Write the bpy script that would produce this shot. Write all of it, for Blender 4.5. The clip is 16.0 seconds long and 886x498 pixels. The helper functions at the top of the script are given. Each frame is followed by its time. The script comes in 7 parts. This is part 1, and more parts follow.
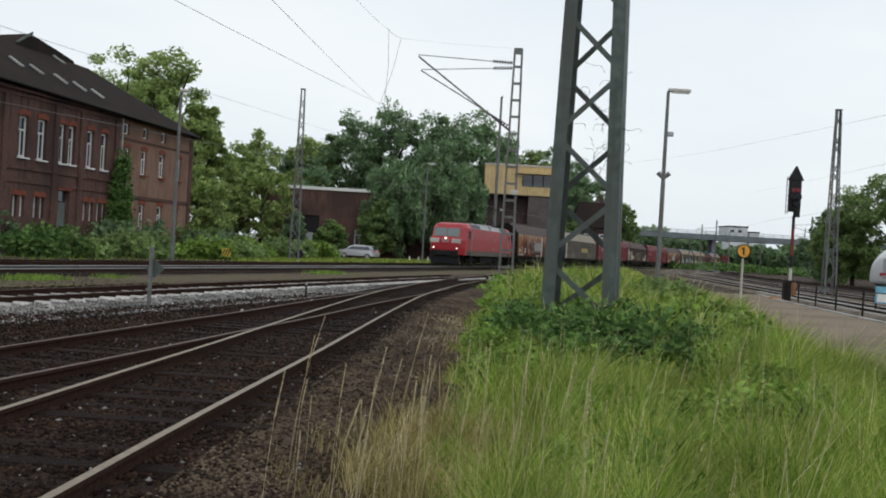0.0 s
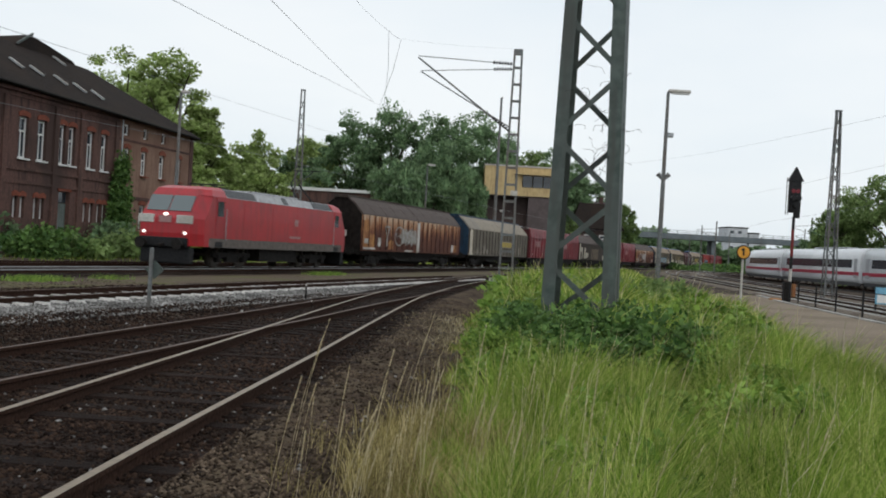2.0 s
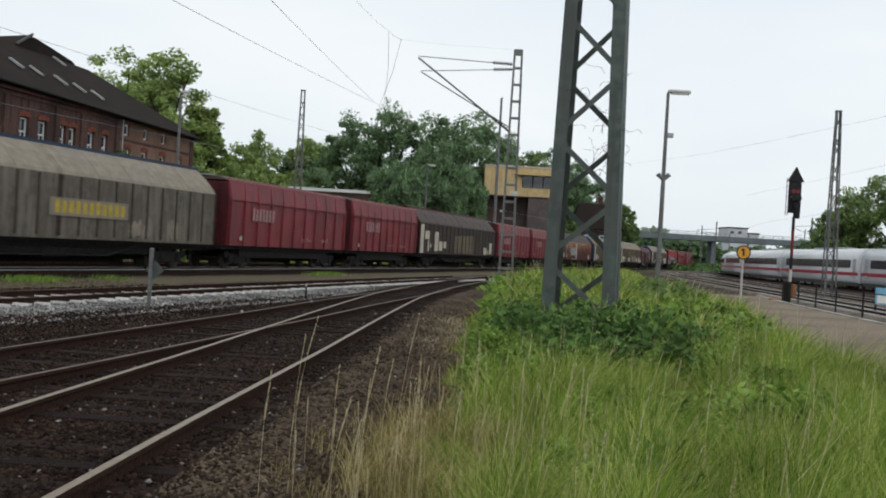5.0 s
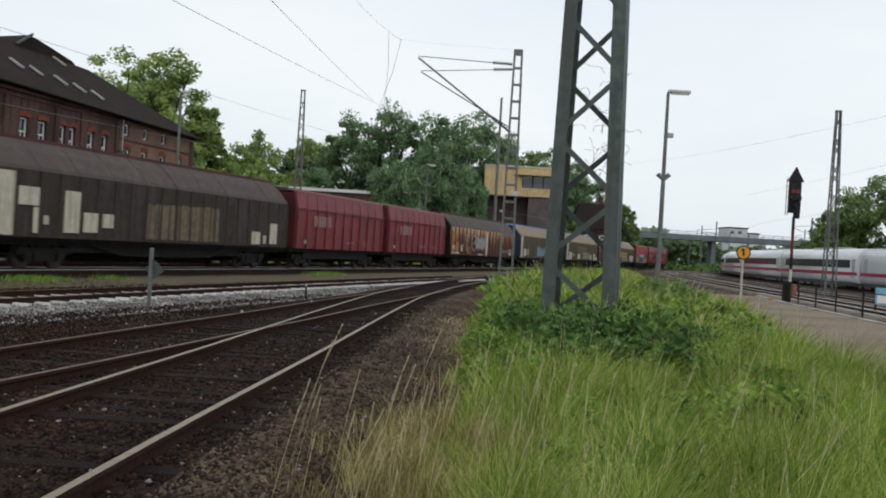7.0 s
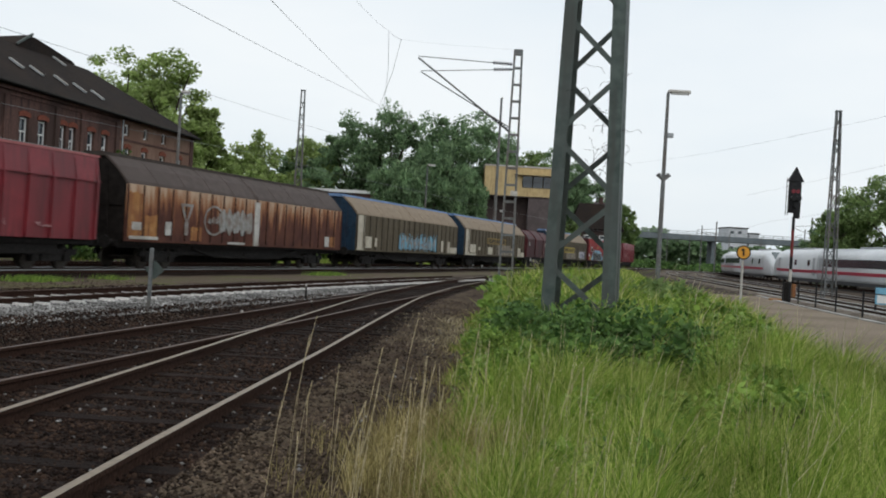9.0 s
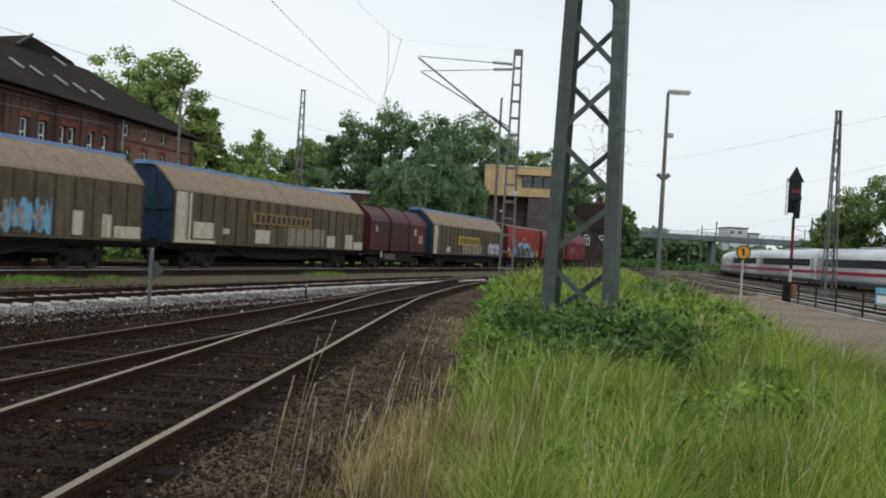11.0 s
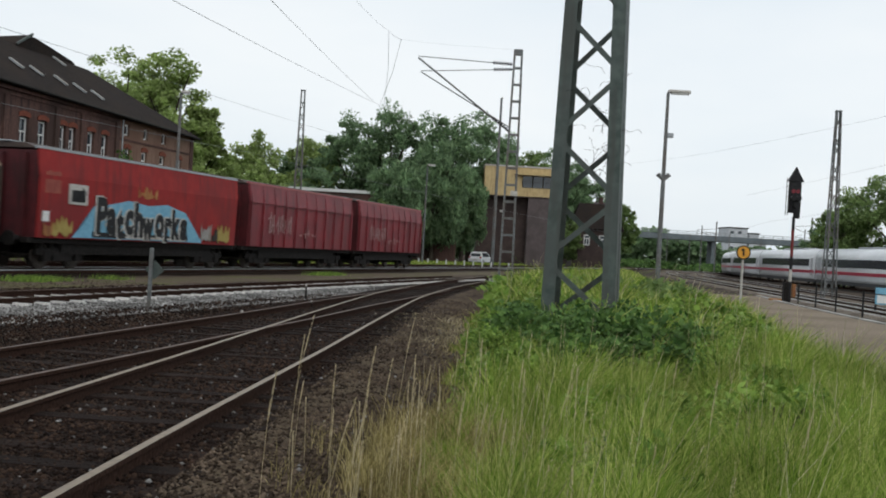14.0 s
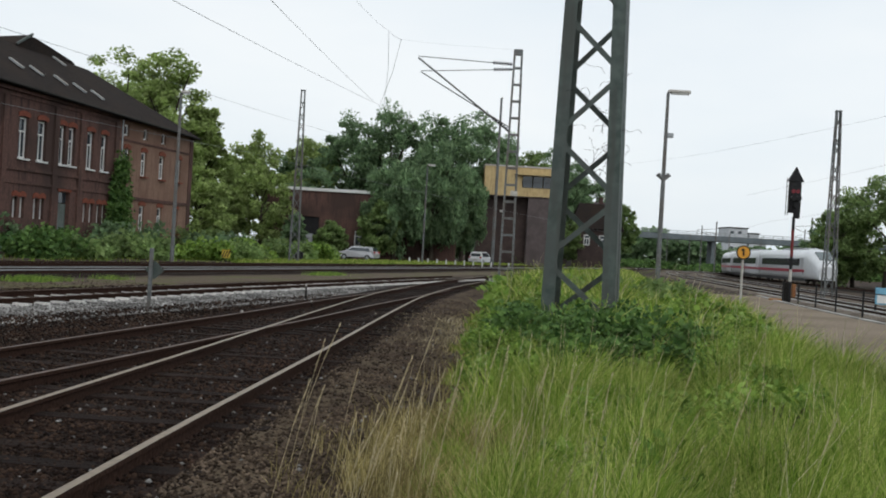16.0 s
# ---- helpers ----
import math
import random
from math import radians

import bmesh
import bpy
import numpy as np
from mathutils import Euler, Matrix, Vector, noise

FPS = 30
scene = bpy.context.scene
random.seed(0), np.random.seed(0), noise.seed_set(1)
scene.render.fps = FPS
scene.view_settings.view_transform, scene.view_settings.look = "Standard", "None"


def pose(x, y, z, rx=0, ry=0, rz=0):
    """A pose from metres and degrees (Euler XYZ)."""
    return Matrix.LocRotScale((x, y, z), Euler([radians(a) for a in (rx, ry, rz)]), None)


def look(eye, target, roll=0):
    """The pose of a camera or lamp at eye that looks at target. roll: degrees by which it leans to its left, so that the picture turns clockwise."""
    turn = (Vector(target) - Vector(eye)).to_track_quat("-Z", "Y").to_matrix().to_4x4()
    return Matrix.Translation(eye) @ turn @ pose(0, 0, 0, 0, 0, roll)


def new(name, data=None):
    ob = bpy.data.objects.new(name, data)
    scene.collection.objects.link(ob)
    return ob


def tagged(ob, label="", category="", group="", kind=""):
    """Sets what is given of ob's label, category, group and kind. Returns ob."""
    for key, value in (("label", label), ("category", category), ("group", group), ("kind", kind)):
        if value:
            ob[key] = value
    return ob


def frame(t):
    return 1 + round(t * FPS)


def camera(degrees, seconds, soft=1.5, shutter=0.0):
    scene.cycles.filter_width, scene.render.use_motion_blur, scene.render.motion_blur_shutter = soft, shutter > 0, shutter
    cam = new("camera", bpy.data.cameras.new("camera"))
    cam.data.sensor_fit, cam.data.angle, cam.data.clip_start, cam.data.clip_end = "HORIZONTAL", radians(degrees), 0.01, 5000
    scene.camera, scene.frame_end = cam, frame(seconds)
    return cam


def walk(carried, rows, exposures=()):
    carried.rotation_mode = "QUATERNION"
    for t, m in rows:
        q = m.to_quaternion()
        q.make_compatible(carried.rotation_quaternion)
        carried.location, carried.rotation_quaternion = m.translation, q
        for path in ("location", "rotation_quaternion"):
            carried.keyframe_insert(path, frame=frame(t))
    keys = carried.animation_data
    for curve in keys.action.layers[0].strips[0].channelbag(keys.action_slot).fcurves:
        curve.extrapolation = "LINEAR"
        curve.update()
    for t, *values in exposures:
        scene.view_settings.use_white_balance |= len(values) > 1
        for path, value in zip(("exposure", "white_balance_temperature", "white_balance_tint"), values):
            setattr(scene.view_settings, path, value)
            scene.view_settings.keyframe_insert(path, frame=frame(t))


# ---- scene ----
# camera: stands on the grass beside the yard, settling by a hair in the first seconds
EYE = (0.0, 0.0, 1.5)
cam = camera(44.56, 16.0, soft=1.9, shutter=0.2)
walk(cam, [(0.0, look(EYE, (0, 10, 1.488), 3.34)), (1.5, look(EYE, (0, 10, 1.495), 3.34)),
           (3.0, look(EYE, (0, 10, 1.5), 3.34)), (16.0, look(EYE, (0, 10, 1.5), 3.34))],
     [(0.0, 0.0), (16.0, 0.0)])


# ---- light: an overcast afternoon ----
def make_world():
    w = bpy.data.worlds.new("overcast_sky")
    scene.world = w
    w.use_nodes = True
    nt = w.node_tree
    nt.nodes.clear()
    out = nt.nodes.new("ShaderNodeOutputWorld")
    bg = nt.nodes.new("ShaderNodeBackground")
    sky = nt.nodes.new("ShaderNodeTexSky")
    sky.sky_type, sky.sun_disc = "NISHITA", False
    sky.sun_elevation, sky.sun_rotation = radians(52), radians(200)
    sky.air_density, sky.dust_density = 1.0, 3.0
    tc = nt.nodes.new("ShaderNodeTexCoord")
    mp = nt.nodes.new("ShaderNodeMapping")
    mp.inputs["Scale"].default_value = (1.0, 1.0, 3.5)
    no = nt.nodes.new("ShaderNodeTexNoise")
    no.inputs["Scale"].default_value, no.inputs["Detail"].default_value = 1.6, 5.0
    ramp = nt.nodes.new("ShaderNodeValToRGB")
    ramp.color_ramp.elements[0].position, ramp.color_ramp.elements[0].color = 0.30, (7.6, 8.6, 9.4, 1)
    ramp.color_ramp.elements[1].position, ramp.color_ramp.elements[1].color = 0.70, (9.6, 10.0, 10.2, 1)
    mix = nt.nodes.new("ShaderNodeMixRGB")
    mix.inputs["Fac"].default_value = 0.88
    nt.links.new(tc.outputs["Generated"], mp.inputs["Vector"])
    nt.links.new(mp.outputs["Vector"], no.inputs["Vector"])
    nt.links.new(no.outputs["Fac"], ramp.inputs["Fac"])
    nt.links.new(sky.outputs["Color"], mix.inputs["Color1"])
    nt.links.new(ramp.outputs["Color"], mix.inputs["Color2"])
    nt.links.new(mix.outputs["Color"], bg.inputs["Color"])
    bg.inputs["Strength"].default_value = SKY
    nt.links.new(bg.outputs["Background"], out.inputs["Surface"])


SKY = 0.102
make_world()
sun = new("sun", bpy.data.lights.new("sun", "SUN"))
sun.data.energy, sun.data.angle, sun.data.color = 0.5, radians(25), (1.0, 0.96, 0.9)
sun.matrix_world = look((30, -60, 90), (0, 20, 0))


# ---- materials ----
def material(name, a, b, rough=0.8, metal=0.0, grain=8.0, blotch=0.6, bump=0.25, c=None, spread=0.0, stretch=(1, 1, 1), streak=None, clear=0.0):
    """a and b: the two colours that fine grain mixes; c: a third one in large blotches; spread: differences between objects; streak: a colour that runs down in stains."""
    m = bpy.data.materials.new(name)
    m.use_nodes = True
    nt = m.node_tree
    bs = nt.nodes["Principled BSDF"]
    tc = nt.nodes.new("ShaderNodeTexCoord")
    mp = nt.nodes.new("ShaderNodeMapping")
    mp.inputs["Scale"].default_value = stretch
    nt.links.new(tc.outputs["Object"], mp.inputs["Vector"])
    n1 = nt.nodes.new("ShaderNodeTexNoise")
    n1.inputs["Scale"].default_value, n1.inputs["Detail"].default_value = grain, 6.0
    nt.links.new(mp.outputs["Vector"], n1.inputs["Vector"])
    r1 = nt.nodes.new("ShaderNodeValToRGB")
    r1.color_ramp.elements[0].position, r1.color_ramp.elements[0].color = 0.35, (*a, 1)
    r1.color_ramp.elements[1].position, r1.color_ramp.elements[1].color = 0.65, (*b, 1)
    nt.links.new(n1.outputs["Fac"], r1.inputs["Fac"])
    last = r1.outputs["Color"]
    if c:
        n2 = nt.nodes.new("ShaderNodeTexNoise")
        n2.inputs["Scale"].default_value, n2.inputs["Detail"].default_value = blotch, 4.0
        nt.links.new(tc.outputs["Object"], n2.inputs["Vector"])
        r2 = nt.nodes.new("ShaderNodeValToRGB")
        r2.color_ramp.elements[0].position, r2.color_ramp.elements[1].position = 0.45, 0.62
        nt.links.new(n2.outputs["Fac"], r2.inputs["Fac"])
        mx = nt.nodes.new("ShaderNodeMixRGB")
        mx.inputs["Color2"].default_value = (*c, 1)
        nt.links.new(r2.outputs["Color"], mx.inputs["Fac"])
        nt.links.new(last, mx.inputs["Color1"])
        last = mx.outputs["Color"]
    if streak:
        mp3 = nt.nodes.new("ShaderNodeMapping")
        mp3.inputs["Scale"].default_value = (3.0, 3.0, 0.35)
        nt.links.new(tc.outputs["Object"], mp3.inputs["Vector"])
        n3 = nt.nodes.new("ShaderNodeTexNoise")
        n3.inputs["Scale"].default_value, n3.inputs["Detail"].default_value = 1.5, 5.0
        nt.links.new(mp3.outputs["Vector"], n3.inputs["Vector"])
        r3 = nt.nodes.new("ShaderNodeValToRGB")
        r3.color_ramp.elements[0].position, r3.color_ramp.elements[1].position = 0.48, 0.68
        nt.links.new(n3.outputs["Fac"], r3.inputs["Fac"])
        mx = nt.nodes.new("ShaderNodeMixRGB")
        mx.inputs["Color2"].default_value = (*streak, 1)
        nt.links.new(r3.outputs["Color"], mx.inputs["Fac"])
        nt.links.new(last, mx.inputs["Color1"])
        last = mx.outputs["Color"]
    if spread:
        oi = nt.nodes.new("ShaderNodeObjectInfo")
        mr = nt.nodes.new("ShaderNodeMapRange")
        mr.inputs["To Min"].default_value, mr.inputs["To Max"].default_value = 1 - spread, 1 + spread
        nt.links.new(oi.outputs["Random"], mr.inputs["Value"])
        hs = nt.nodes.new("ShaderNodeHueSaturation")
        nt.links.new(mr.outputs["Result"], hs.inputs["Value"])
        nt.links.new(last, hs.inputs["Color"])
        last = hs.outputs["Color"]
    nt.links.new(last, bs.inputs["Base Color"])
    bs.inputs["Roughness"].default_value, bs.inputs["Metallic"].default_value = rough, metal
    bs.inputs["Specular IOR Level"].default_value = 0.5 if rough < 0.6 else (0.25 if rough < 0.9 else 0.08)
    if clear:
        bs.inputs["Coat Weight"].default_value = clear
    if bump:
        bp = nt.nodes.new("ShaderNodeBump")
        bp.inputs["Strength"].default_value, bp.inputs["Distance"].default_value = bump, 0.02
        nt.links.new(n1.outputs["Fac"], bp.inputs["Height"])
        nt.links.new(bp.outputs["Normal"], bs.inputs["Normal"])
    return m


def island_material(name, lo, hi, rough=0.6, translucent=0.0, mid=None, tuft=0.7):
    """For grass, leaves and stones: each loose piece takes its own colour between lo and hi."""
    m = bpy.data.materials.new(name)
    m.use_nodes = True
    nt = m.node_tree
    bs = nt.nodes["Principled BSDF"]
    ge = nt.nodes.new("ShaderNodeNewGeometry")
    rp = nt.nodes.new("ShaderNodeValToRGB")
    rp.color_ramp.elements[0].color, rp.color_ramp.elements[1].color = (*lo, 1), (*hi, 1)
    if mid:
        e = rp.color_ramp.elements.new(0.5)
        e.color = (*mid, 1)
    nt.links.new(ge.outputs["Random Per Island"], rp.inputs["Fac"])
    tc = nt.nodes.new("ShaderNodeTexCoord")
    no = nt.nodes.new("ShaderNodeTexNoise")
    no.inputs["Scale"].default_value, no.inputs["Detail"].default_value = tuft, 3.0
    nt.links.new(tc.outputs["Object"], no.inputs["Vector"])
    mr = nt.nodes.new("ShaderNodeMapRange")
    mr.inputs["From Min"].default_value, mr.inputs["From Max"].default_value = 0.3, 0.7
    mr.inputs["To Min"].default_value, mr.inputs["To Max"].default_value = 0.5, 1.4
    nt.links.new(no.outputs["Fac"], mr.inputs["Value"])
    hs = nt.nodes.new("ShaderNodeHueSaturation")
    nt.links.new(mr.outputs["Result"], hs.inputs["Value"])
    nt.links.new(rp.outputs["Color"], hs.inputs["Color"])
    nt.links.new(hs.outputs["Color"], bs.inputs["Base Color"])
    bs.inputs["Roughness"].default_value = rough
    bs.inputs["Specular IOR Level"].default_value = 0.15
    if translucent:
        tr = nt.nodes.new("ShaderNodeBsdfTranslucent")
        nt.links.new(hs.outputs["Color"], tr.inputs["Color"])
        ms = nt.nodes.new("ShaderNodeMixShader")
        ms.inputs["Fac"].default_value = translucent
        nt.links.new(bs.outputs["BSDF"], ms.inputs[1])
        nt.links.new(tr.outputs["BSDF"], ms.inputs[2])
        nt.links.new(ms.outputs["Shader"], nt.nodes["Material Output"].inputs["Surface"])
    return m


def glass(name, tint, rough=0.08):
    m = bpy.data.materials.new(name)
    m.use_nodes = True
    bs = m.node_tree.nodes["Principled BSDF"]
    bs.inputs["Base Color"].default_value = (*tint, 1)
    bs.inputs["Roughness"].default_value = rough
    bs.inputs["Specular IOR Level"].default_value = 0.8
    return m


def glow(name, colour, strength):
    m = bpy.data.materials.new(name)
    m.use_nodes = True
    bs = m.node_tree.nodes["Principled BSDF"]
    bs.inputs["Base Color"].default_value = (*colour, 1)
    bs.inputs["Emission Color"].default_value = (*colour, 1)
    bs.inputs["Emission Strength"].default_value = strength
    return m


EARTH = material("yard_earth", (0.020, 0.014, 0.0105), (0.052, 0.038, 0.029), 0.95, grain=14, blotch=0.25, bump=0.6, c=(0.085, 0.064, 0.047))
BALLAST = material("brown_ballast", (0.0076, 0.0042, 0.0028), (0.027, 0.0165, 0.0114), 0.95, grain=28, blotch=0.8, bump=0.9, c=(0.0150, 0.0090, 0.0062))
RAIL_SIDE = material("rusty_rail_web", (0.028, 0.015, 0.011), (0.058, 0.031, 0.022), 0.9, grain=30, bump=0.4)
RAIL_TOP = material("worn_rail_head", (0.165, 0.122, 0.080), (0.255, 0.195, 0.135), 0.5, 0.2, grain=12, bump=0.1)
RAIL_BRIGHT = material("polished_rail_head", (0.42, 0.42, 0.42), (0.56, 0.56, 0.56), 0.35, 0.5, grain=12, bump=0.05)
RAIL_DULL = material("rusted_rail_head", (0.085, 0.055, 0.042), (0.14, 0.095, 0.075), 0.6, 0.3, grain=12, bump=0.1)
TIMBER = material("tarred_sleeper_timber", (0.0078, 0.0045, 0.0034), (0.0225, 0.0140, 0.0106), 0.9, grain=5, bump=0.7, stretch=(1, 8, 8), spread=0.3)
CONCRETE = material("weathered_concrete", (0.28, 0.27, 0.25), (0.40, 0.39, 0.36), 0.9, grain=14, bump=0.3, c=(0.22, 0.21, 0.19), spread=0.1)
BRICK = material("dark_red_brick", (0.100, 0.060, 0.052), (0.150, 0.084, 0.070), 0.95, grain=6, blotch=0.25, bump=0.5, c=(0.072, 0.048, 0.042), streak=(0.066, 0.044, 0.039))
BRICK_LIGHT = material("orange_brick", (0.215, 0.135, 0.100), (0.285, 0.180, 0.135), 0.95, grain=6, blotch=0.3, bump=0.4, c=(0.195, 0.115, 0.085), streak=(0.175, 0.105, 0.080))
BRICK_TRIM = material("bright_red_brick_trim", (0.17, 0.055, 0.038), (0.24, 0.08, 0.052), 0.9, grain=9, bump=0.3)
SLATE = material("dark_roof_tiles", (0.014, 0.011, 0.010), (0.034, 0.027, 0.024), 0.97, grain=5, blotch=0.5, bump=0.9, c=(0.030, 0.022, 0.018), stretch=(1, 1, 4))
WHITE_PAINT = material("white_window_paint", (0.62, 0.62, 0.60), (0.76, 0.76, 0.74), 0.5, grain=20, bump=0.05)
PANE = glass("window_glass", (0.035, 0.045, 0.055), 0.1)
STEEL_GREEN = material("green_grey_mast_paint", (0.062, 0.082, 0.074), (0.106, 0.132, 0.120), 0.6, 0.1, grain=7, blotch=1.2, bump=0.2, c=(0.088, 0.100, 0.094), streak=(0.075, 0.080, 0.072))
STEEL_GREY = material("grey_mast_steel", (0.12, 0.13, 0.13), (0.20, 0.21, 0.21), 0.6, 0.3, grain=9, bump=0.2, c=(0.15, 0.13, 0.115))
GALV = material("galvanised_steel", (0.30, 0.32, 0.33), (0.42, 0.44, 0.45), 0.5, 0.5, grain=9, bump=0.1)
WIRE = material("catenary_wire", (0.16, 0.17, 0.175), (0.22, 0.23, 0.235), 0.5, 0.3, bump=0)
BLACK = material("black_equipment", (0.008, 0.008, 0.009), (0.02, 0.02, 0.021), 0.6, grain=10, bump=0.1)
UNDER = material("brake_dust_grime", (0.008, 0.007, 0.0065), (0.022, 0.0185, 0.0165), 0.85, 0.1, grain=8, bump=0.3)
DIRT_WHITE = material("dirty_white_paint", (0.42, 0.40, 0.37), (0.60, 0.58, 0.54), 0.7, grain=9, bump=0.1, c=(0.35, 0.32, 0.28))


# ---- building helpers ----
def part(name, bm, mat, parent=None, label="", smooth=False):
    me = bpy.data.meshes.new(name)
    if smooth:
        for f in bm.faces:
            f.smooth = True
    bm.to_mesh(me)
    bm.free()
    me.materials.append(mat)
    ob = new(name, me)
    if parent:
        ob.parent = parent
    if label:
        tagged(ob, label)
    return ob


def thing(name, label, category, m=None, group="", kind=""):
    ob = new(name)
    ob.empty_display_size = 0.2
    if m is not None:
        ob.matrix_basis = m
    return tagged(ob, label, category, group, kind)


def soup(name, verts, faces, mat, parent=None, label="", smooth=False):
    me = bpy.data.meshes.new(name)
    me.from_pydata(verts, [], faces)
    if smooth:
        me.polygons.foreach_set("use_smooth", [True] * len(me.polygons))
    me.materials.append(mat)
    ob = new(name, me)
    if parent:
        ob.parent = parent
    if label:
        tagged(ob, label)
    return ob


def box(bm, x0, x1, y0, y1, z0, z1, m=None):
    vs = [bm.verts.new((x, y, z)) for z in (z0, z1) for y in (y0, y1) for x in (x0, x1)]
    for q in ((0, 2, 3, 1), (4, 5, 7, 6), (0, 1, 5, 4), (2, 6, 7, 3), (0, 4, 6, 2), (1, 3, 7, 5)):
        bm.faces.new([vs[i] for i in q])
    if m is not None:
        bmesh.ops.transform(bm, matrix=m, verts=vs)
    return vs


def boxes(*specs):
    bm = bmesh.new()
    for s in specs:
        box(bm, *s)
    return bm


def bevelled(bm, w=0.02, n=1):
    bmesh.ops.bevel(bm, geom=bm.edges[:], offset=w, segments=n, affect="EDGES", clamp_overlap=True)
    return bm


def prism(bm, profile, x0, x1):
    """A closed profile of (y, z) points, drawn out along x."""
    a = [bm.verts.new((x0, y, z)) for y, z in profile]
    b = [bm.verts.new((x1, y, z)) for y, z in profile]
    n = len(profile)
    for i in range(n):
        bm.faces.new((a[i], a[(i + 1) % n], b[(i + 1) % n], b[i]))
    bm.faces.new(a[::-1])
    bm.faces.new(b)
    bmesh.ops.recalc_face_normals(bm, faces=bm.faces[:])
    return bm


def tube(bm, p, q, r, n=8, r2=None):
    p, q = Vector(p), Vector(q)
    d = q - p
    m = Matrix.Translation((p + q) / 2) @ d.to_track_quat("Z", "Y").to_matrix().to_4x4()
    bmesh.ops.create_cone(bm, cap_ends=True, segments=n, radius1=r, radius2=r if r2 is None else r2, depth=d.length, matrix=m)
    return bm


def bar(bm, p, q, w, h, up=(0, 0, 1)):
    """A flat or square bar from p to q, w wide and h thick."""
    p, q = Vector(p), Vector(q)
    z = (q - p).normalized()
    x = z.cross(Vector(up))
    if x.length < 1e-4:
        x = z.cross(Vector((0, 1, 0)))
    x.normalize()
    y = z.cross(x)
    m = Matrix((x, y, z)).transposed().to_4x4()
    m.translation = p
    box(bm, -w / 2, w / 2, -h / 2, h / 2, 0, (q - p).length, m)
    return bm


def wire(bm, pts, r=0.012):
    for a, b in zip(pts, pts[1:]):
        tube(bm, a, b, r, 4)
    return bm


def smooth_line(pts, step):
    """Points every step metres along a soft curve through pts (x, y)."""
    P = np.array(pts, float)
    d = np.concatenate([[0], np.cumsum(np.hypot(*np.diff(P, axis=0).T))])
    n = len(P)
    tan = np.gradient(P, d, axis=0)
    out = []
    for s in np.arange(0, d[-1], step):
        i = min(np.searchsorted(d, s, side="right") - 1, n - 2)
        L = d[i + 1] - d[i]
        u = (s - d[i]) / L
        h = (2 * u ** 3 - 3 * u ** 2 + 1, u ** 3 - 2 * u ** 2 + u, -2 * u ** 3 + 3 * u ** 2, u ** 3 - u ** 2)
        out.append(h[0] * P[i] + h[1] * L * tan[i] + h[2] * P[i + 1] + h[3] * L * tan[i + 1])
    return np.array(out)


def sides(line):
    """Unit vectors to the right of a line in the plan."""
    t = np.gradient(line, axis=0)
    t /= np.hypot(t[:, 0], t[:, 1])[:, None]
    return np.stack([t[:, 1], -t[:, 0]], 1)


def sweep(line, profile, mat, name, parent, label="", close=True):
    """A profile of (right, up) points swept along a plan line."""
    r = sides(line)
    k, n = len(profile), len(line)
    verts = [(line[i, 0] + r[i, 0] * a, line[i, 1] + r[i, 1] * a, z) for i in range(n) for a, z in profile]
    m = k if close else k - 1
    faces = [(i * k + j, i * k + (j + 1) % k, (i + 1) * k + (j + 1) % k, (i + 1) * k + j) for i in range(n - 1) for j in range(m)]
    return soup(name, verts, faces, mat, parent, label)


# ---- the main line, on which the freight train runs ----
ARC_X, ARC_Y, ARC_H, ARC_K = -11.7225, 41.7931, 0.2744, 0.000313


def main_line(s, away=1.45):
    """The place and heading on the main line, s metres along it; away: from the wagon sides that face the yard."""
    h = ARC_H + ARC_K * s
    x = ARC_X + (math.cos(ARC_H) - math.cos(h)) / ARC_K
    y = ARC_Y + (math.sin(h) - math.sin(ARC_H)) / ARC_K
    return x - away * math.cos(h), y + away * math.sin(h), h


# ---- the express line, a bend to the right further off ----
def express_line(s):
    x0, y0, r = 39.8, 95.0, 417.0
    if s < 0:
        return x0, y0 + s, 0.0
    a = s / r
    return x0 + r * (1 - math.cos(a)), y0 + r * math.sin(a), a


# ---- ground ----
LEFT_Y, LEFT_X = [-10, 4, 7.2, 9, 11.6, 16.4, 25.7, 50, 76, 150], [-0.8, -0.6, -0.45, -0.29, -0.05, 0.24, 0.8, 3.4, 7.4, 26]
RIGHT_Y, RIGHT_X = [-10, 10, 13.5, 15.5, 19.6, 28.9, 38, 52.0, 76, 150], [5.6, 5.4, 5.6, 5.9, 6.6, 8.4, 9.9, 11.2, 14.5, 25.5]


def mound(x, y):
    """How far the grassy strip stands above the yard there."""
    a, b = np.interp(y, LEFT_Y, LEFT_X), np.interp(y, RIGHT_Y, RIGHT_X)
    if not a < x < b:
        return 0.0
    u = ((x - a) / (b - a)) ** 0.75
    up = np.interp(y, [6, 15, 26, 40, 60, 90, 140], [0, 0.22, 0.58, 0.52, 0.40, 0.20, 0])
    return float(up * min(1, math.sin(math.pi * u) ** 0.8 * 1.15))


def land(x, y):
    return -0.20 + mound(x, y) + 0.03 * noise.noise(Vector((x * 0.3, y * 0.3, 0)))


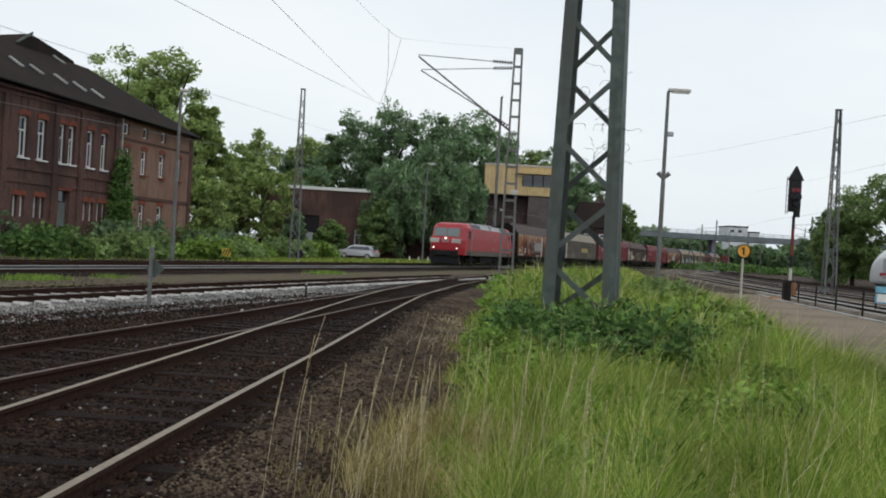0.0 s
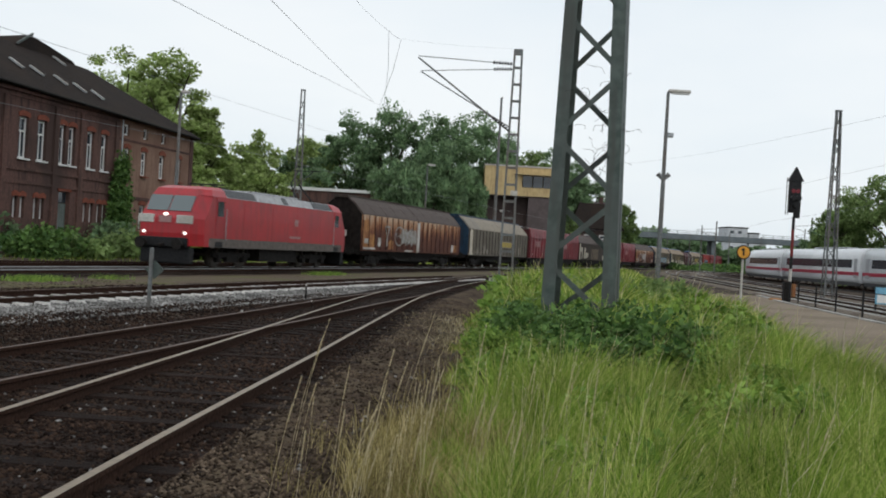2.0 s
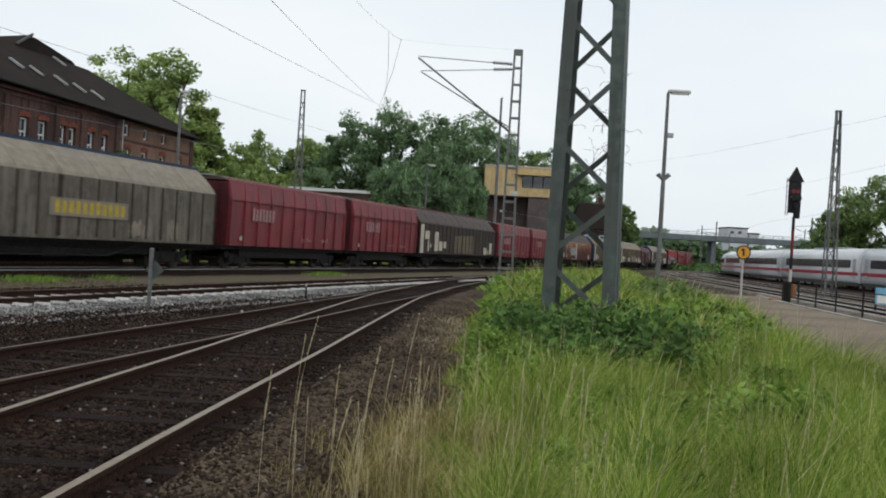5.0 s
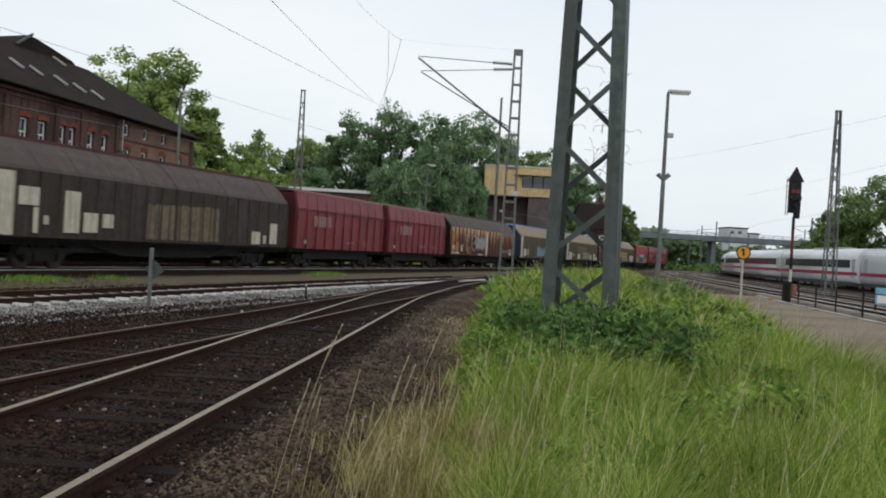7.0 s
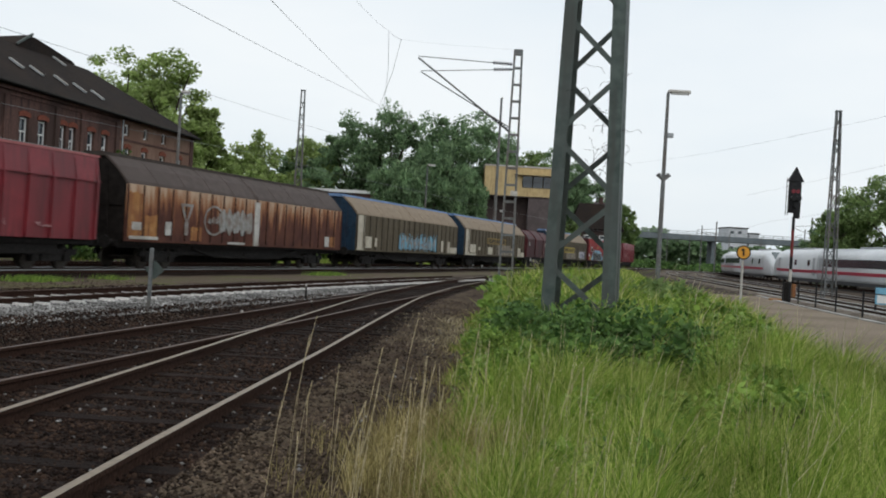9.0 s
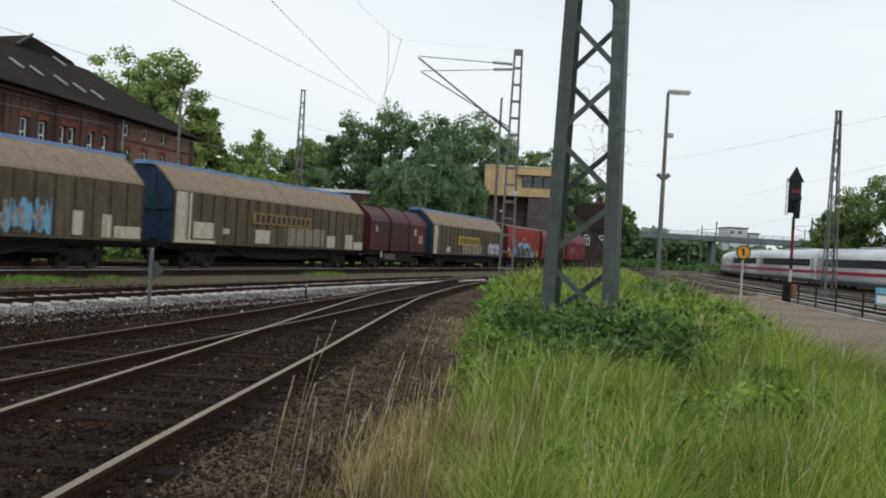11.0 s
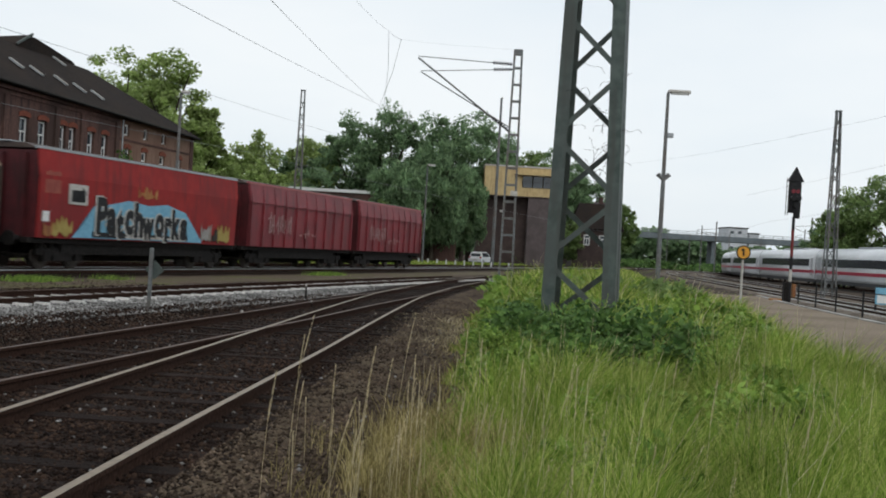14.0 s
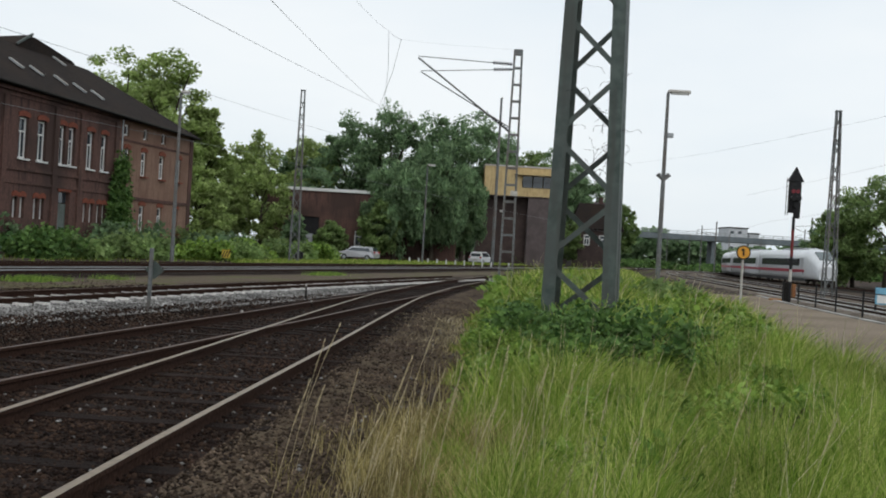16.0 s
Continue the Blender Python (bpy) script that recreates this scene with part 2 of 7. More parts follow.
def make_ground():
    xs = np.unique(np.concatenate([np.linspace(-900, -60, 15), np.linspace(-60, -3, 36), np.linspace(-3, 24, 70), np.linspace(24, 60, 20), np.linspace(60, 900, 15)]))
    ys = np.unique(np.concatenate([np.linspace(-60, 0, 10), np.linspace(0, 80, 81), np.linspace(80, 1500, 30)]))
    v, f = [], []
    for y in ys:
        for x in xs:
            v.append((x, y, land(x, y)))
    n = len(xs)
    for j in range(len(ys) - 1):
        for i in range(n - 1):
            f.append((j * n + i, j * n + i + 1, (j + 1) * n + i + 1, (j + 1) * n + i))
    ob = soup("ground", v, f, EARTH, smooth=True)
    tagged(ob, "dark brown trodden earth and ballast of a railway yard", "ground", kind="structure")


make_ground()

RAIL = [(-0.0335, 0.0), (0.0335, 0.0), (0.0335, -0.035), (0.010, -0.05), (0.010, -0.13), (0.065, -0.15), (0.065, -0.16),
        (-0.065, -0.16), (-0.065, -0.15), (-0.010, -0.13), (-0.010, -0.05), (-0.0335, -0.035)]


def rail(line, side, track, mat, z=0.0):
    r = sides(line)
    l2 = line + r * side
    prof = [(a, b + z) for a, b in RAIL]
    ob = sweep(l2, prof, RAIL_SIDE, "rail", track)
    ob.data.materials.append(mat)
    n = len(RAIL)
    idx = np.zeros(len(ob.data.polygons), int)
    idx[0::n] = 1
    if mat is RAIL_BRIGHT:
        idx[1::n], idx[n - 1::n] = 1, 1
    ob.data.polygons.foreach_set("material_index", idx.tolist())
    return ob


SLEEPER = boxes((-1.3, 1.3, -0.13, 0.13, -0.13, 0.0))
bevelled(SLEEPER, 0.015)
SLEEPER_MESH = bpy.data.meshes.new("sleeper")
SLEEPER.to_mesh(SLEEPER_MESH)
SLEEPER.free()
SLEEPER_MESH.materials.append(TIMBER)
SLEEPER = boxes((-1.34, -0.95, -0.10, 0.10, -0.18, 0.045), (-0.95, 0.95, -0.075, 0.075, -0.18, -0.005), (0.95, 1.34, -0.10, 0.10, -0.18, 0.045))
bevelled(SLEEPER, 0.045, 2)
SLEEPER_PALE = bpy.data.meshes.new("sleeper")
SLEEPER.to_mesh(SLEEPER_PALE)
SLEEPER.free()
SLEEPER_PALE.materials.append(material("bleached_concrete", (0.50, 0.48, 0.45), (0.66, 0.64, 0.61), 0.9, grain=9, bump=0.2, spread=0.15))
SLEEPER_CONCRETE = SLEEPER_MESH.copy()
SLEEPER_CONCRETE.materials.clear()
SLEEPER_CONCRETE.materials.append(CONCRETE)


def railway(line, label, top, bed=None, mesh=None, near=1e9, z=0.0, bed_mat=BALLAST, spacing=0.62, width=1.75, lift=0.0):
    t = thing("railway_track", label, "railway track", kind="structure")
    for s in (-0.7525, 0.7525):
        rail(line, s, t, top, z)
    sweep(line, [(-width - 0.5, -0.30 + z), (-width, -0.14 + z), (width, -0.14 + z), (width + 0.5, -0.30 + z)], bed_mat, "ballast_bed", t, close=False)
    if mesh:
        d = np.concatenate([[0], np.cumsum(np.hypot(*np.diff(line, axis=0).T))])
        rt = sides(line)
        s, n = 0.3, 0
        while s < d[-1] and n < 300:
            x, y = np.interp(s, d, line[:, 0]), np.interp(s, d, line[:, 1])
            rx, ry = np.interp(s, d, rt[:, 0]), np.interp(s, d, rt[:, 1])
            if 2 < y < near and abs(x) < 0.6 * y + 4:
                ob = new("sleeper", mesh)
                ob.parent = t
                ob.matrix_basis = pose(x + random.uniform(-0.04, 0.04), y, -0.128 + z + lift + random.uniform(-0.012, 0.012), 0, 0, math.degrees(math.atan2(ry, rx)) + random.uniform(-0.8, 0.8))
                n += 1
            s += spacing
    return t


def offset_line(line, a):
    return line + sides(line) * a


LINE_MAIN = np.array([main_line(s)[:2] for s in np.arange(-60, 460, 4.0)])
RIGHT_RAIL = [(-2.5, -4), (-2.3, 2), (-2.1, 6.1), (-1.98, 8.5), (-1.81, 11.4), (-1.62, 14.6), (-1.45, 17.9), (-1.04, 25.6), (-0.51, 33.7), (0.44, 42.6), (1.91, 52.7), (4.0, 64.5), (7.2, 80), (11.8, 100), (22, 140), (34, 185)]
LINE_YARD = smooth_line([(x - 0.75, y) for x, y in RIGHT_RAIL], 1.0)
LINE_BRANCH = smooth_line([(-7.4, -2), (-5.8, 5), (-4.92, 10.4), (-4.54, 12.75), (-3.99, 16.5), (-3.3, 20.8), (-2.45, 27), (-1.28, 34.5), (-0.32, 41)], 1.0)
LINE_SIDING = smooth_line([(-16.0, -3), (-9.4, 22), (-7.6, 28.9), (-4.4, 41), (-1.6, 51.5), (1.4, 62)], 1.0)
railway(LINE_MAIN, "main line of bright rails on dark brown ballast", RAIL_BRIGHT, mesh=SLEEPER_MESH, near=110)
railway(offset_line(LINE_MAIN, -4.6), "second main line of rusty rails on dark ballast", RAIL_DULL, z=-0.03)
railway(LINE_YARD, "curving yard track with worn rails on tarred timber sleepers", RAIL_TOP, mesh=SLEEPER_MESH, near=75)
railway(LINE_BRANCH, "branch track of a set of points on timber sleepers", RAIL_DULL, mesh=SLEEPER_MESH, near=34, z=-0.004)
railway(LINE_SIDING, "rusty siding beside a strip of pale stone chippings", RAIL_DULL, mesh=SLEEPER_PALE, near=62, lift=0.012)
sweep(offset_line(LINE_MAIN, 4.4), [(-1.7, -0.27), (-1.3, -0.165), (1.2, -0.165), (1.7, -0.27)], material("tan_trodden_earth", (0.075, 0.056, 0.040), (0.135, 0.104, 0.076), 0.95, grain=9, blotch=0.5, bump=0.4, c=(0.10, 0.095, 0.045)), "earth_strip", tagged(new("ground_strip"), "tan trodden earth strip between the tracks", "ground", kind="structure"), close=False)
LINE_RIGHT = smooth_line([(17.2, 20), (17.9, 35), (18.6, 44), (19.6, 52), (21.2, 66), (23.9, 90), (26.6, 112), (30.2, 140), (35.5, 167), (42, 192), (52, 220), (66, 250), (84, 280)], 2.0)
TAN_BALLAST = material("tan_ballast", (0.11, 0.09, 0.07), (0.20, 0.17, 0.14), 0.95, grain=20, blotch=0.5, bump=0.7, c=(0.09, 0.07, 0.055))
railway(LINE_RIGHT, "bright bending track beside the platform", RAIL_BRIGHT, mesh=SLEEPER_CONCRETE, near=70, bed_mat=TAN_BALLAST)
railway(offset_line(LINE_RIGHT, 4.5), "second bending track beyond the low fence", RAIL_BRIGHT, bed_mat=TAN_BALLAST)
LINE_EXPRESS = np.array([express_line(s)[:2] for s in np.arange(-90, 250, 4.0)])
railway(LINE_EXPRESS, "far bending track of the express train", RAIL_TOP)


def verge_height(x, y):
    """The dirt rises to the shoulder of the yard track."""
    off = x - np.interp(y, LINE_YARD[:, 1], LINE_YARD[:, 0])
    return max(land(x, y) + 0.016, float(np.interp(off, [1.74, 2.1], [-0.126, -0.180])))


def make_verge():
    """Brown dirt with a ragged edge between the yard track and the grass."""
    v, f = [], []
    ys = np.arange(2.0, 46.0, 0.25)
    for y in ys:
        a = np.interp(y, LINE_YARD[:, 1], LINE_YARD[:, 0]) + 0.75 + 0.48 + 0.22 * noise.noise(Vector((y * 1.7, 3, 0))) + 0.12 * noise.noise(Vector((y * 5.1, 9, 0)))
        b = np.interp(y, LEFT_Y, LEFT_X) + 1.3
        for i in range(21):
            x = a + (b - a) * i / 20
            v.append((x, y, verge_height(x, y)))
    n = 21
    for j in range(len(ys) - 1):
        for i in range(n - 1):
            f.append((j * n + i, j * n + i + 1, (j + 1) * n + i + 1, (j + 1) * n + i))
    mat = material("brown_dirt", (0.020, 0.0125, 0.0085), (0.085, 0.058, 0.038), 0.95, grain=26, blotch=1.1, bump=1.0, c=(0.090, 0.067, 0.044))
    tagged(soup("dirt_verge", v, f, mat, smooth=True), "brown dirt verge along the curving yard track", "ground", kind="structure")


make_verge()


# ---- the freight train ----
def run_freight(t):
    return 21.5566 * t + 0.072 * t * t


KEYED = []


def roll_freight(ob, middle):
    """Keep, for motions(), a vehicle whose middle is that far along the main line at the start."""
    KEYED.append((ob, "freight", middle))


def placed(kind, s):
    if kind == "freight":
        x, y, h = main_line(s)
        return pose(x, y, 0, 0, 0, math.degrees(math.atan2(-math.cos(h), -math.sin(h))))
    x, y, h = express_line(s)
    return pose(x, y, 0, 0, 0, math.degrees(math.atan2(math.cos(h), math.sin(h))))


def motions():
    for ob, kind, middle in KEYED:
        rows = []
        for i in range(33):
            t = i * 0.5
            s = middle - run_freight(t) if kind == "freight" else middle + 26.45 * t
            rows.append((t, placed(kind, s)))
        walk(ob, rows)
    for ob, x, y, k in STEMS:
        rows = []
        for i in range(41):
            t = i * 0.4
            gust = 0.6 + 0.4 * math.sin(0.9 * t + 0.2 * x)
            rows.append((t, pose(x, y, land(x, y) - 0.02, 1.5 * math.sin(2.1 * t + k), 6.0 + 6.0 * math.sin(1.4 * t - 2.63) + 2.5 * gust * math.sin(2.6 * t + 0.7 * k), 12 * math.sin(k))))
        walk(ob, rows)
RED = material("traffic_red_paint", (0.36, 0.010, 0.016), (0.42, 0.015, 0.020), 0.40, grain=2.5, blotch=0.5, bump=0.02, c=(0.33, 0.014, 0.022), streak=(0.25, 0.018, 0.022))
WINE = material("wine_red_wagon_paint", (0.188, 0.018, 0.026), (0.245, 0.028, 0.036), 0.55, grain=2, blotch=0.5, bump=0.08, c=(0.160, 0.020, 0.026), streak=(0.120, 0.019, 0.023))
WINE_DARK = material("dark_wine_red_paint", (0.06, 0.012, 0.014), (0.095, 0.016, 0.019), 0.6, grain=3, bump=0.1, streak=(0.045, 0.014, 0.014))
WINE_LIP = material("pale_red_roof_lip", (0.33, 0.10, 0.10), (0.42, 0.15, 0.145), 0.6, grain=5, bump=0.05)
HOOD = material("dark_red_hood_sheet", (0.040, 0.011, 0.012), (0.070, 0.016, 0.018), 0.6, grain=2, blotch=0.6, bump=0.08, c=(0.085, 0.014, 0.018), streak=(0.022, 0.011, 0.010))
TOMATO = material("tomato_red_wagon_paint", (0.26, 0.018, 0.018), (0.32, 0.026, 0.023), 0.7, grain=2, blotch=0.4, bump=0.05, c=(0.21, 0.023, 0.024), streak=(0.18, 0.022, 0.022))
def rusting_wall(name):
    """Brown paint that rusts from the top of each panel down, pale and orange above and dark below."""
    m = material(name, (0.062, 0.024, 0.018), (0.105, 0.040, 0.028), 0.85, grain=3, blotch=0.7, bump=0.25, c=(0.125, 0.048, 0.030))
    nt = m.node_tree
    bs = nt.nodes["Principled BSDF"]
    old = bs.inputs["Base Color"].links[0].from_socket
    tc = nt.nodes.new("ShaderNodeTexCoord")
    sp = nt.nodes.new("ShaderNodeSeparateXYZ")
    nt.links.new(tc.outputs["Object"], sp.inputs["Vector"])
    up = nt.nodes.new("ShaderNodeMapRange")
    up.inputs["From Min"].default_value, up.inputs["From Max"].default_value = 1.6, 3.3
    up.inputs["To Min"].default_value, up.inputs["To Max"].default_value = -0.34, 0.62
    nt.links.new(sp.outputs["Z"], up.inputs["Value"])
    fore = nt.nodes.new("ShaderNodeMapRange")
    fore.inputs["From Min"].default_value, fore.inputs["From Max"].default_value = -11.0, 11.0
    fore.inputs["To Min"].default_value, fore.inputs["To Max"].default_value = -0.08, 0.10
    nt.links.new(sp.outputs["X"], fore.inputs["Value"])
    mp = nt.nodes.new("ShaderNodeMapping")
    mp.inputs["Scale"].default_value = (2.4, 1.0, 0.30)
    nt.links.new(tc.outputs["Object"], mp.inputs["Vector"])
    no = nt.nodes.new("ShaderNodeTexNoise")
    no.inputs["Scale"].default_value, no.inputs["Detail"].default_value = 1.6, 5.0
    nt.links.new(mp.outputs["Vector"], no.inputs["Vector"])
    add = nt.nodes.new("ShaderNodeMath")
    add.operation = "ADD"
    nt.links.new(up.outputs["Result"], add.inputs[0])
    nt.links.new(fore.outputs["Result"], add.inputs[1])
    sc = nt.nodes.new("ShaderNodeMath")
    sc.operation = "MULTIPLY_ADD"
    sc.inputs[1].default_value, sc.inputs[2].default_value = 1.9, -0.82
    nt.links.new(no.outputs["Fac"], sc.inputs[0])
    tot = nt.nodes.new("ShaderNodeMath")
    tot.operation, tot.use_clamp = "ADD", True
    nt.links.new(add.outputs["Value"], tot.inputs[0])
    nt.links.new(sc.outputs["Value"], tot.inputs[1])
    rp = nt.nodes.new("ShaderNodeValToRGB")
    rp.color_ramp.elements[0].position, rp.color_ramp.elements[0].color = 0.20, (0.15, 0.055, 0.030, 1)
    rp.color_ramp.elements[1].position, rp.color_ramp.elements[1].color = 0.85, (0.50, 0.36, 0.25, 1)
    e = rp.color_ramp.elements.new(0.50)
    e.color = (0.32, 0.145, 0.070, 1)
    nt.links.new(tot.outputs["Value"], rp.inputs["Fac"])
    k = nt.nodes.new("ShaderNodeMapRange")
    k.inputs["From Min"].default_value, k.inputs["From Max"].default_value = 0.05, 0.35
    nt.links.new(tot.outputs["Value"], k.inputs["Value"])
    mx = nt.nodes.new("ShaderNodeMixRGB")
    nt.links.new(k.outputs["Result"], mx.inputs["Fac"])
    nt.links.new(old, mx.inputs["Color1"])
    nt.links.new(rp.outputs["Color"], mx.inputs["Color2"])
    nt.links.new(mx.outputs["Color"], bs.inputs["Base Color"])
    return m


RUSTY = rusting_wall("rusting_brown_wagon_wall")
OCHRE = material("ochre_patch_paint", (0.33, 0.145, 0.045), (0.46, 0.23, 0.08), 0.7, grain=4, blotch=1.5, bump=0.1, c=(0.28, 0.11, 0.04), streak=(0.20, 0.08, 0.038))
BROWN_ROOF = material("brown_grey_wagon_roof", (0.064, 0.047, 0.041), (0.090, 0.067, 0.058), 0.75, grain=3, blotch=0.4, bump=0.08, c=(0.070, 0.052, 0.045))
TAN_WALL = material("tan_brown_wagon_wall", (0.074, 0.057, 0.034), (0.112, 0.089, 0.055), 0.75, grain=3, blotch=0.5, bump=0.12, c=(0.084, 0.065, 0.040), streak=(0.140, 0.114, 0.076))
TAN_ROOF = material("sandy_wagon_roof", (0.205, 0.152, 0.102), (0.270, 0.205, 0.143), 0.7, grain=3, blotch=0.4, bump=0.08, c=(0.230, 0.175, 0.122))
END_BLACK = material("black_wagon_end", (0.011, 0.009, 0.008), (0.022, 0.018, 0.016), 0.9, grain=4, bump=0.1)
DARK_WALL = material("sooty_brown_wagon_wall", (0.030, 0.024, 0.020), (0.052, 0.042, 0.036), 0.8, grain=3, bump=0.12, c=(0.042, 0.030, 0.024), streak=(0.065, 0.05, 0.04))
TAN_PATCH = material("tan_cleaned_patch", (0.13, 0.10, 0.065), (0.19, 0.15, 0.10), 0.8, grain=5, bump=0.08, streak=(0.08, 0.06, 0.045))
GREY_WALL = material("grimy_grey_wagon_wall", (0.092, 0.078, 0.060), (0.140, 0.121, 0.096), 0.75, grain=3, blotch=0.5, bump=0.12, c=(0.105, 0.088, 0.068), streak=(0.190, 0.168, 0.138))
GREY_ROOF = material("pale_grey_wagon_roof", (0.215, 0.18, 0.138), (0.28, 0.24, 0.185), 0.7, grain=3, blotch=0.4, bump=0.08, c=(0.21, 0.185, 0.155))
CREAM = material("cream_wagon_paint", (0.48, 0.43, 0.34), (0.60, 0.55, 0.45), 0.65, grain=4, bump=0.06, streak=(0.36, 0.30, 0.22))
BLUE_END = material("dark_blue_wagon_end", (0.010, 0.028, 0.052), (0.018, 0.046, 0.082), 0.6, grain=4, bump=0.1, streak=(0.02, 0.028, 0.045))
BLUE_RIDGE = material("pale_blue_roof_ridge", (0.12, 0.21, 0.38), (0.18, 0.28, 0.47), 0.6, grain=4, bump=0.05)
CYAN = material("blue_spray_paint", (0.12, 0.32, 0.46), (0.18, 0.42, 0.56), 0.5, grain=6, bump=0.02)
VIOLET = material("lilac_spray_paint", (0.42, 0.40, 0.55), (0.55, 0.53, 0.66), 0.5, grain=6, bump=0.02)
YELLOW = material("yellow_lettering_paint", (0.40, 0.29, 0.03), (0.52, 0.39, 0.06), 0.6, grain=6, bump=0.02)
SILVER = material("silver_spray_paint", (0.24, 0.235, 0.22), (0.36, 0.35, 0.33), 0.55, grain=6, blotch=2, bump=0.02, c=(0.20, 0.15, 0.12))
FAINT = material("worn_pale_lettering", (0.30, 0.15, 0.15), (0.42, 0.26, 0.25), 0.6, grain=8, bump=0.02)
YELLOW_DULL = material("faded_yellow_board", (0.30, 0.22, 0.06), (0.38, 0.29, 0.09), 0.7, grain=5, bump=0.02)
TAN_SIGN = material("tan_yellow_board", (0.20, 0.135, 0.04), (0.27, 0.185, 0.06), 0.7, grain=5, bump=0.02)
FAINT_RED = material("worn_brownish_panel", (0.24, 0.055, 0.045), (0.30, 0.085, 0.06), 0.7, grain=5, bump=0.02)
SILL = material("dusty_grey_sill", (0.10, 0.085, 0.075), (0.15, 0.13, 0.115), 0.8, grain=4, bump=0.08)
LOCO_ROOF = material("light_grey_locomotive_roof", (0.30, 0.30, 0.31), (0.40, 0.40, 0.41), 0.6, grain=4, bump=0.05, streak=(0.24, 0.235, 0.23))
GRILLE = material("dark_roof_grille", (0.05, 0.052, 0.055), (0.09, 0.092, 0.095), 0.6, grain=12, bump=0.1)
# tint is raised to paint in some of the sky's reflection
SCREEN = glass("windscreen", (0.11, 0.135, 0.14), 0.06)
HEADLIGHT = glow("lit_headlight", (1.0, 0.93, 0.85), 2.0)
WHEEL_STEEL = material("wheel_steel", (0.05, 0.042, 0.036), (0.09, 0.075, 0.065), 0.6, 0.4, grain=10, bump=0.1)


# ribs are coloured darker than their walls, their shading put into the paint
RIB_RUST = material("rusty_rib_shaded", (0.040, 0.017, 0.013), (0.075, 0.030, 0.021), 0.85, grain=5, bump=0.1)
RIB_GREY = material("grimy_rib_shaded", (0.042, 0.034, 0.026), (0.066, 0.054, 0.041), 0.85, grain=5, bump=0.1)


def patch(ob_name, x0, x1, z0, z1, mat, parent, y=1.45, proud=0.006, label="", jag=0.0):
    """A painted or riveted patch on the wall that faces the yard; jag: how ragged its outline is."""
    bm = bmesh.new()
    n = max(2, int((x1 - x0) / 0.12)) if jag else 1
    lo = [(x0 + (x1 - x0) * i / n, z0 + random.uniform(0, jag * 0.4)) for i in range(n + 1)]
    hi = [(x0 + (x1 - x0) * i / n, z1 - random.uniform(0, jag)) for i in range(n, -1, -1)]
    ring = lo + hi
    front = [bm.verts.new((x, y + proud, z)) for x, z in ring]
    back = [bm.verts.new((x, y - 0.01, z)) for x, z in ring]
    bm.faces.new(front[::-1])
    k = len(ring)
    for i in range(k):
        bm.faces.new((front[i], front[(i + 1) % k], back[(i + 1) % k], back[i]))
    return part(ob_name, bm, mat, parent, label)


def blob(name, ring, mat, parent, y=1.45, proud=0.006):
    """A painted shape of any outline (x, z) on the wall that faces the yard."""
    bm = bmesh.new()
    front = [bm.verts.new((x, y + proud, z)) for x, z in ring]
    back = [bm.verts.new((x, y - 0.01, z)) for x, z in ring]
    k = len(ring)
    bm.faces.new(front)
    for i in range(k):
        bm.faces.new((front[i], back[i], back[(i + 1) % k], front[(i + 1) % k]))
    bmesh.ops.triangulate(bm, faces=[bm.faces[:][0]])
    bmesh.ops.recalc_face_normals(bm, faces=bm.faces[:])
    return part(name, bm, mat, parent)


def letter_bars(x0, x1, z0, z1, n, mat, parent, y=1.49, proud=0.014):
    """A word as plain bars, one for each letter."""
    w = (x1 - x0) / n
    for i in range(n):
        a = x1 - w * (i + 1) + w * 0.14
        bm = boxes((a, a + w * 0.62, y - 0.005, y + proud, z0, z1 - (z1 - z0) * (0.0, 0.06, 0.02)[i % 3]))
        part("letter_bar", bm, mat, parent)


def tag_strokes(name, x0, x1, z0, z1, n, mat, parent, y=1.45, proud=0.012, thick=0.14):
    """Spray-painted letter-like strokes that spell nothing."""
    bm = bmesh.new()
    w = (x1 - x0) / n
    for i in range(n):
        cx = x0 + w * (i + 0.5)
        a, b = z0 + random.uniform(0, 0.15), z1 - random.uniform(0, 0.25)
        lean = random.uniform(-0.12, 0.12)
        bar(bm, (cx - w * 0.25, y + proud, a), (cx - w * 0.25 + lean, y + proud, b), thick, 0.01, (0, 1, 0))
        m = random.uniform(0.3, 0.9)
        bar(bm, (cx - w * 0.25, y + proud + 0.003, a + (b - a) * m), (cx + w * 0.3, y + proud + 0.003, a + (b - a) * random.uniform(0.2, 0.9)), thick * 0.85, 0.01, (0, 1, 0))
        if random.random() < 0.6:
            bar(bm, (cx + w * 0.3, y + proud + 0.006, a + 0.05), (cx + w * 0.28, y + proud + 0.006, b - 0.1), thick * 0.8, 0.01, (0, 1, 0))
    return part(name, bm, mat, parent)


def lettering(name, word, x, z, size, width, fat, mat, parent, y, proud):
    """A word in the built-in font on the wall that faces the yard, starting at x and width metres long."""
    cu = bpy.data.curves.new(name, "FONT")
    cu.body, cu.size, cu.offset, cu.extrude, cu.resolution_u = word, size, fat, 0.004, 3
    tmp = new(name, cu)
    me = bpy.data.meshes.new_from_object(tmp)
    bpy.data.objects.remove(tmp)
    bpy.data.curves.remove(cu)
    xs = [v.co.x for v in me.vertices]
    k = width / (max(xs) - min(xs))
    me.transform(Matrix.Translation((x, y + proud, z)) @ Matrix(((-k, 0, 0, 0), (0, 0, 1, 0), (0, 1, 0, 0), (0, 0, 0, 1))))
    me.materials.clear()
    me.materials.append(mat)
    ob = new(name, me)
    ob.parent = parent
    return ob


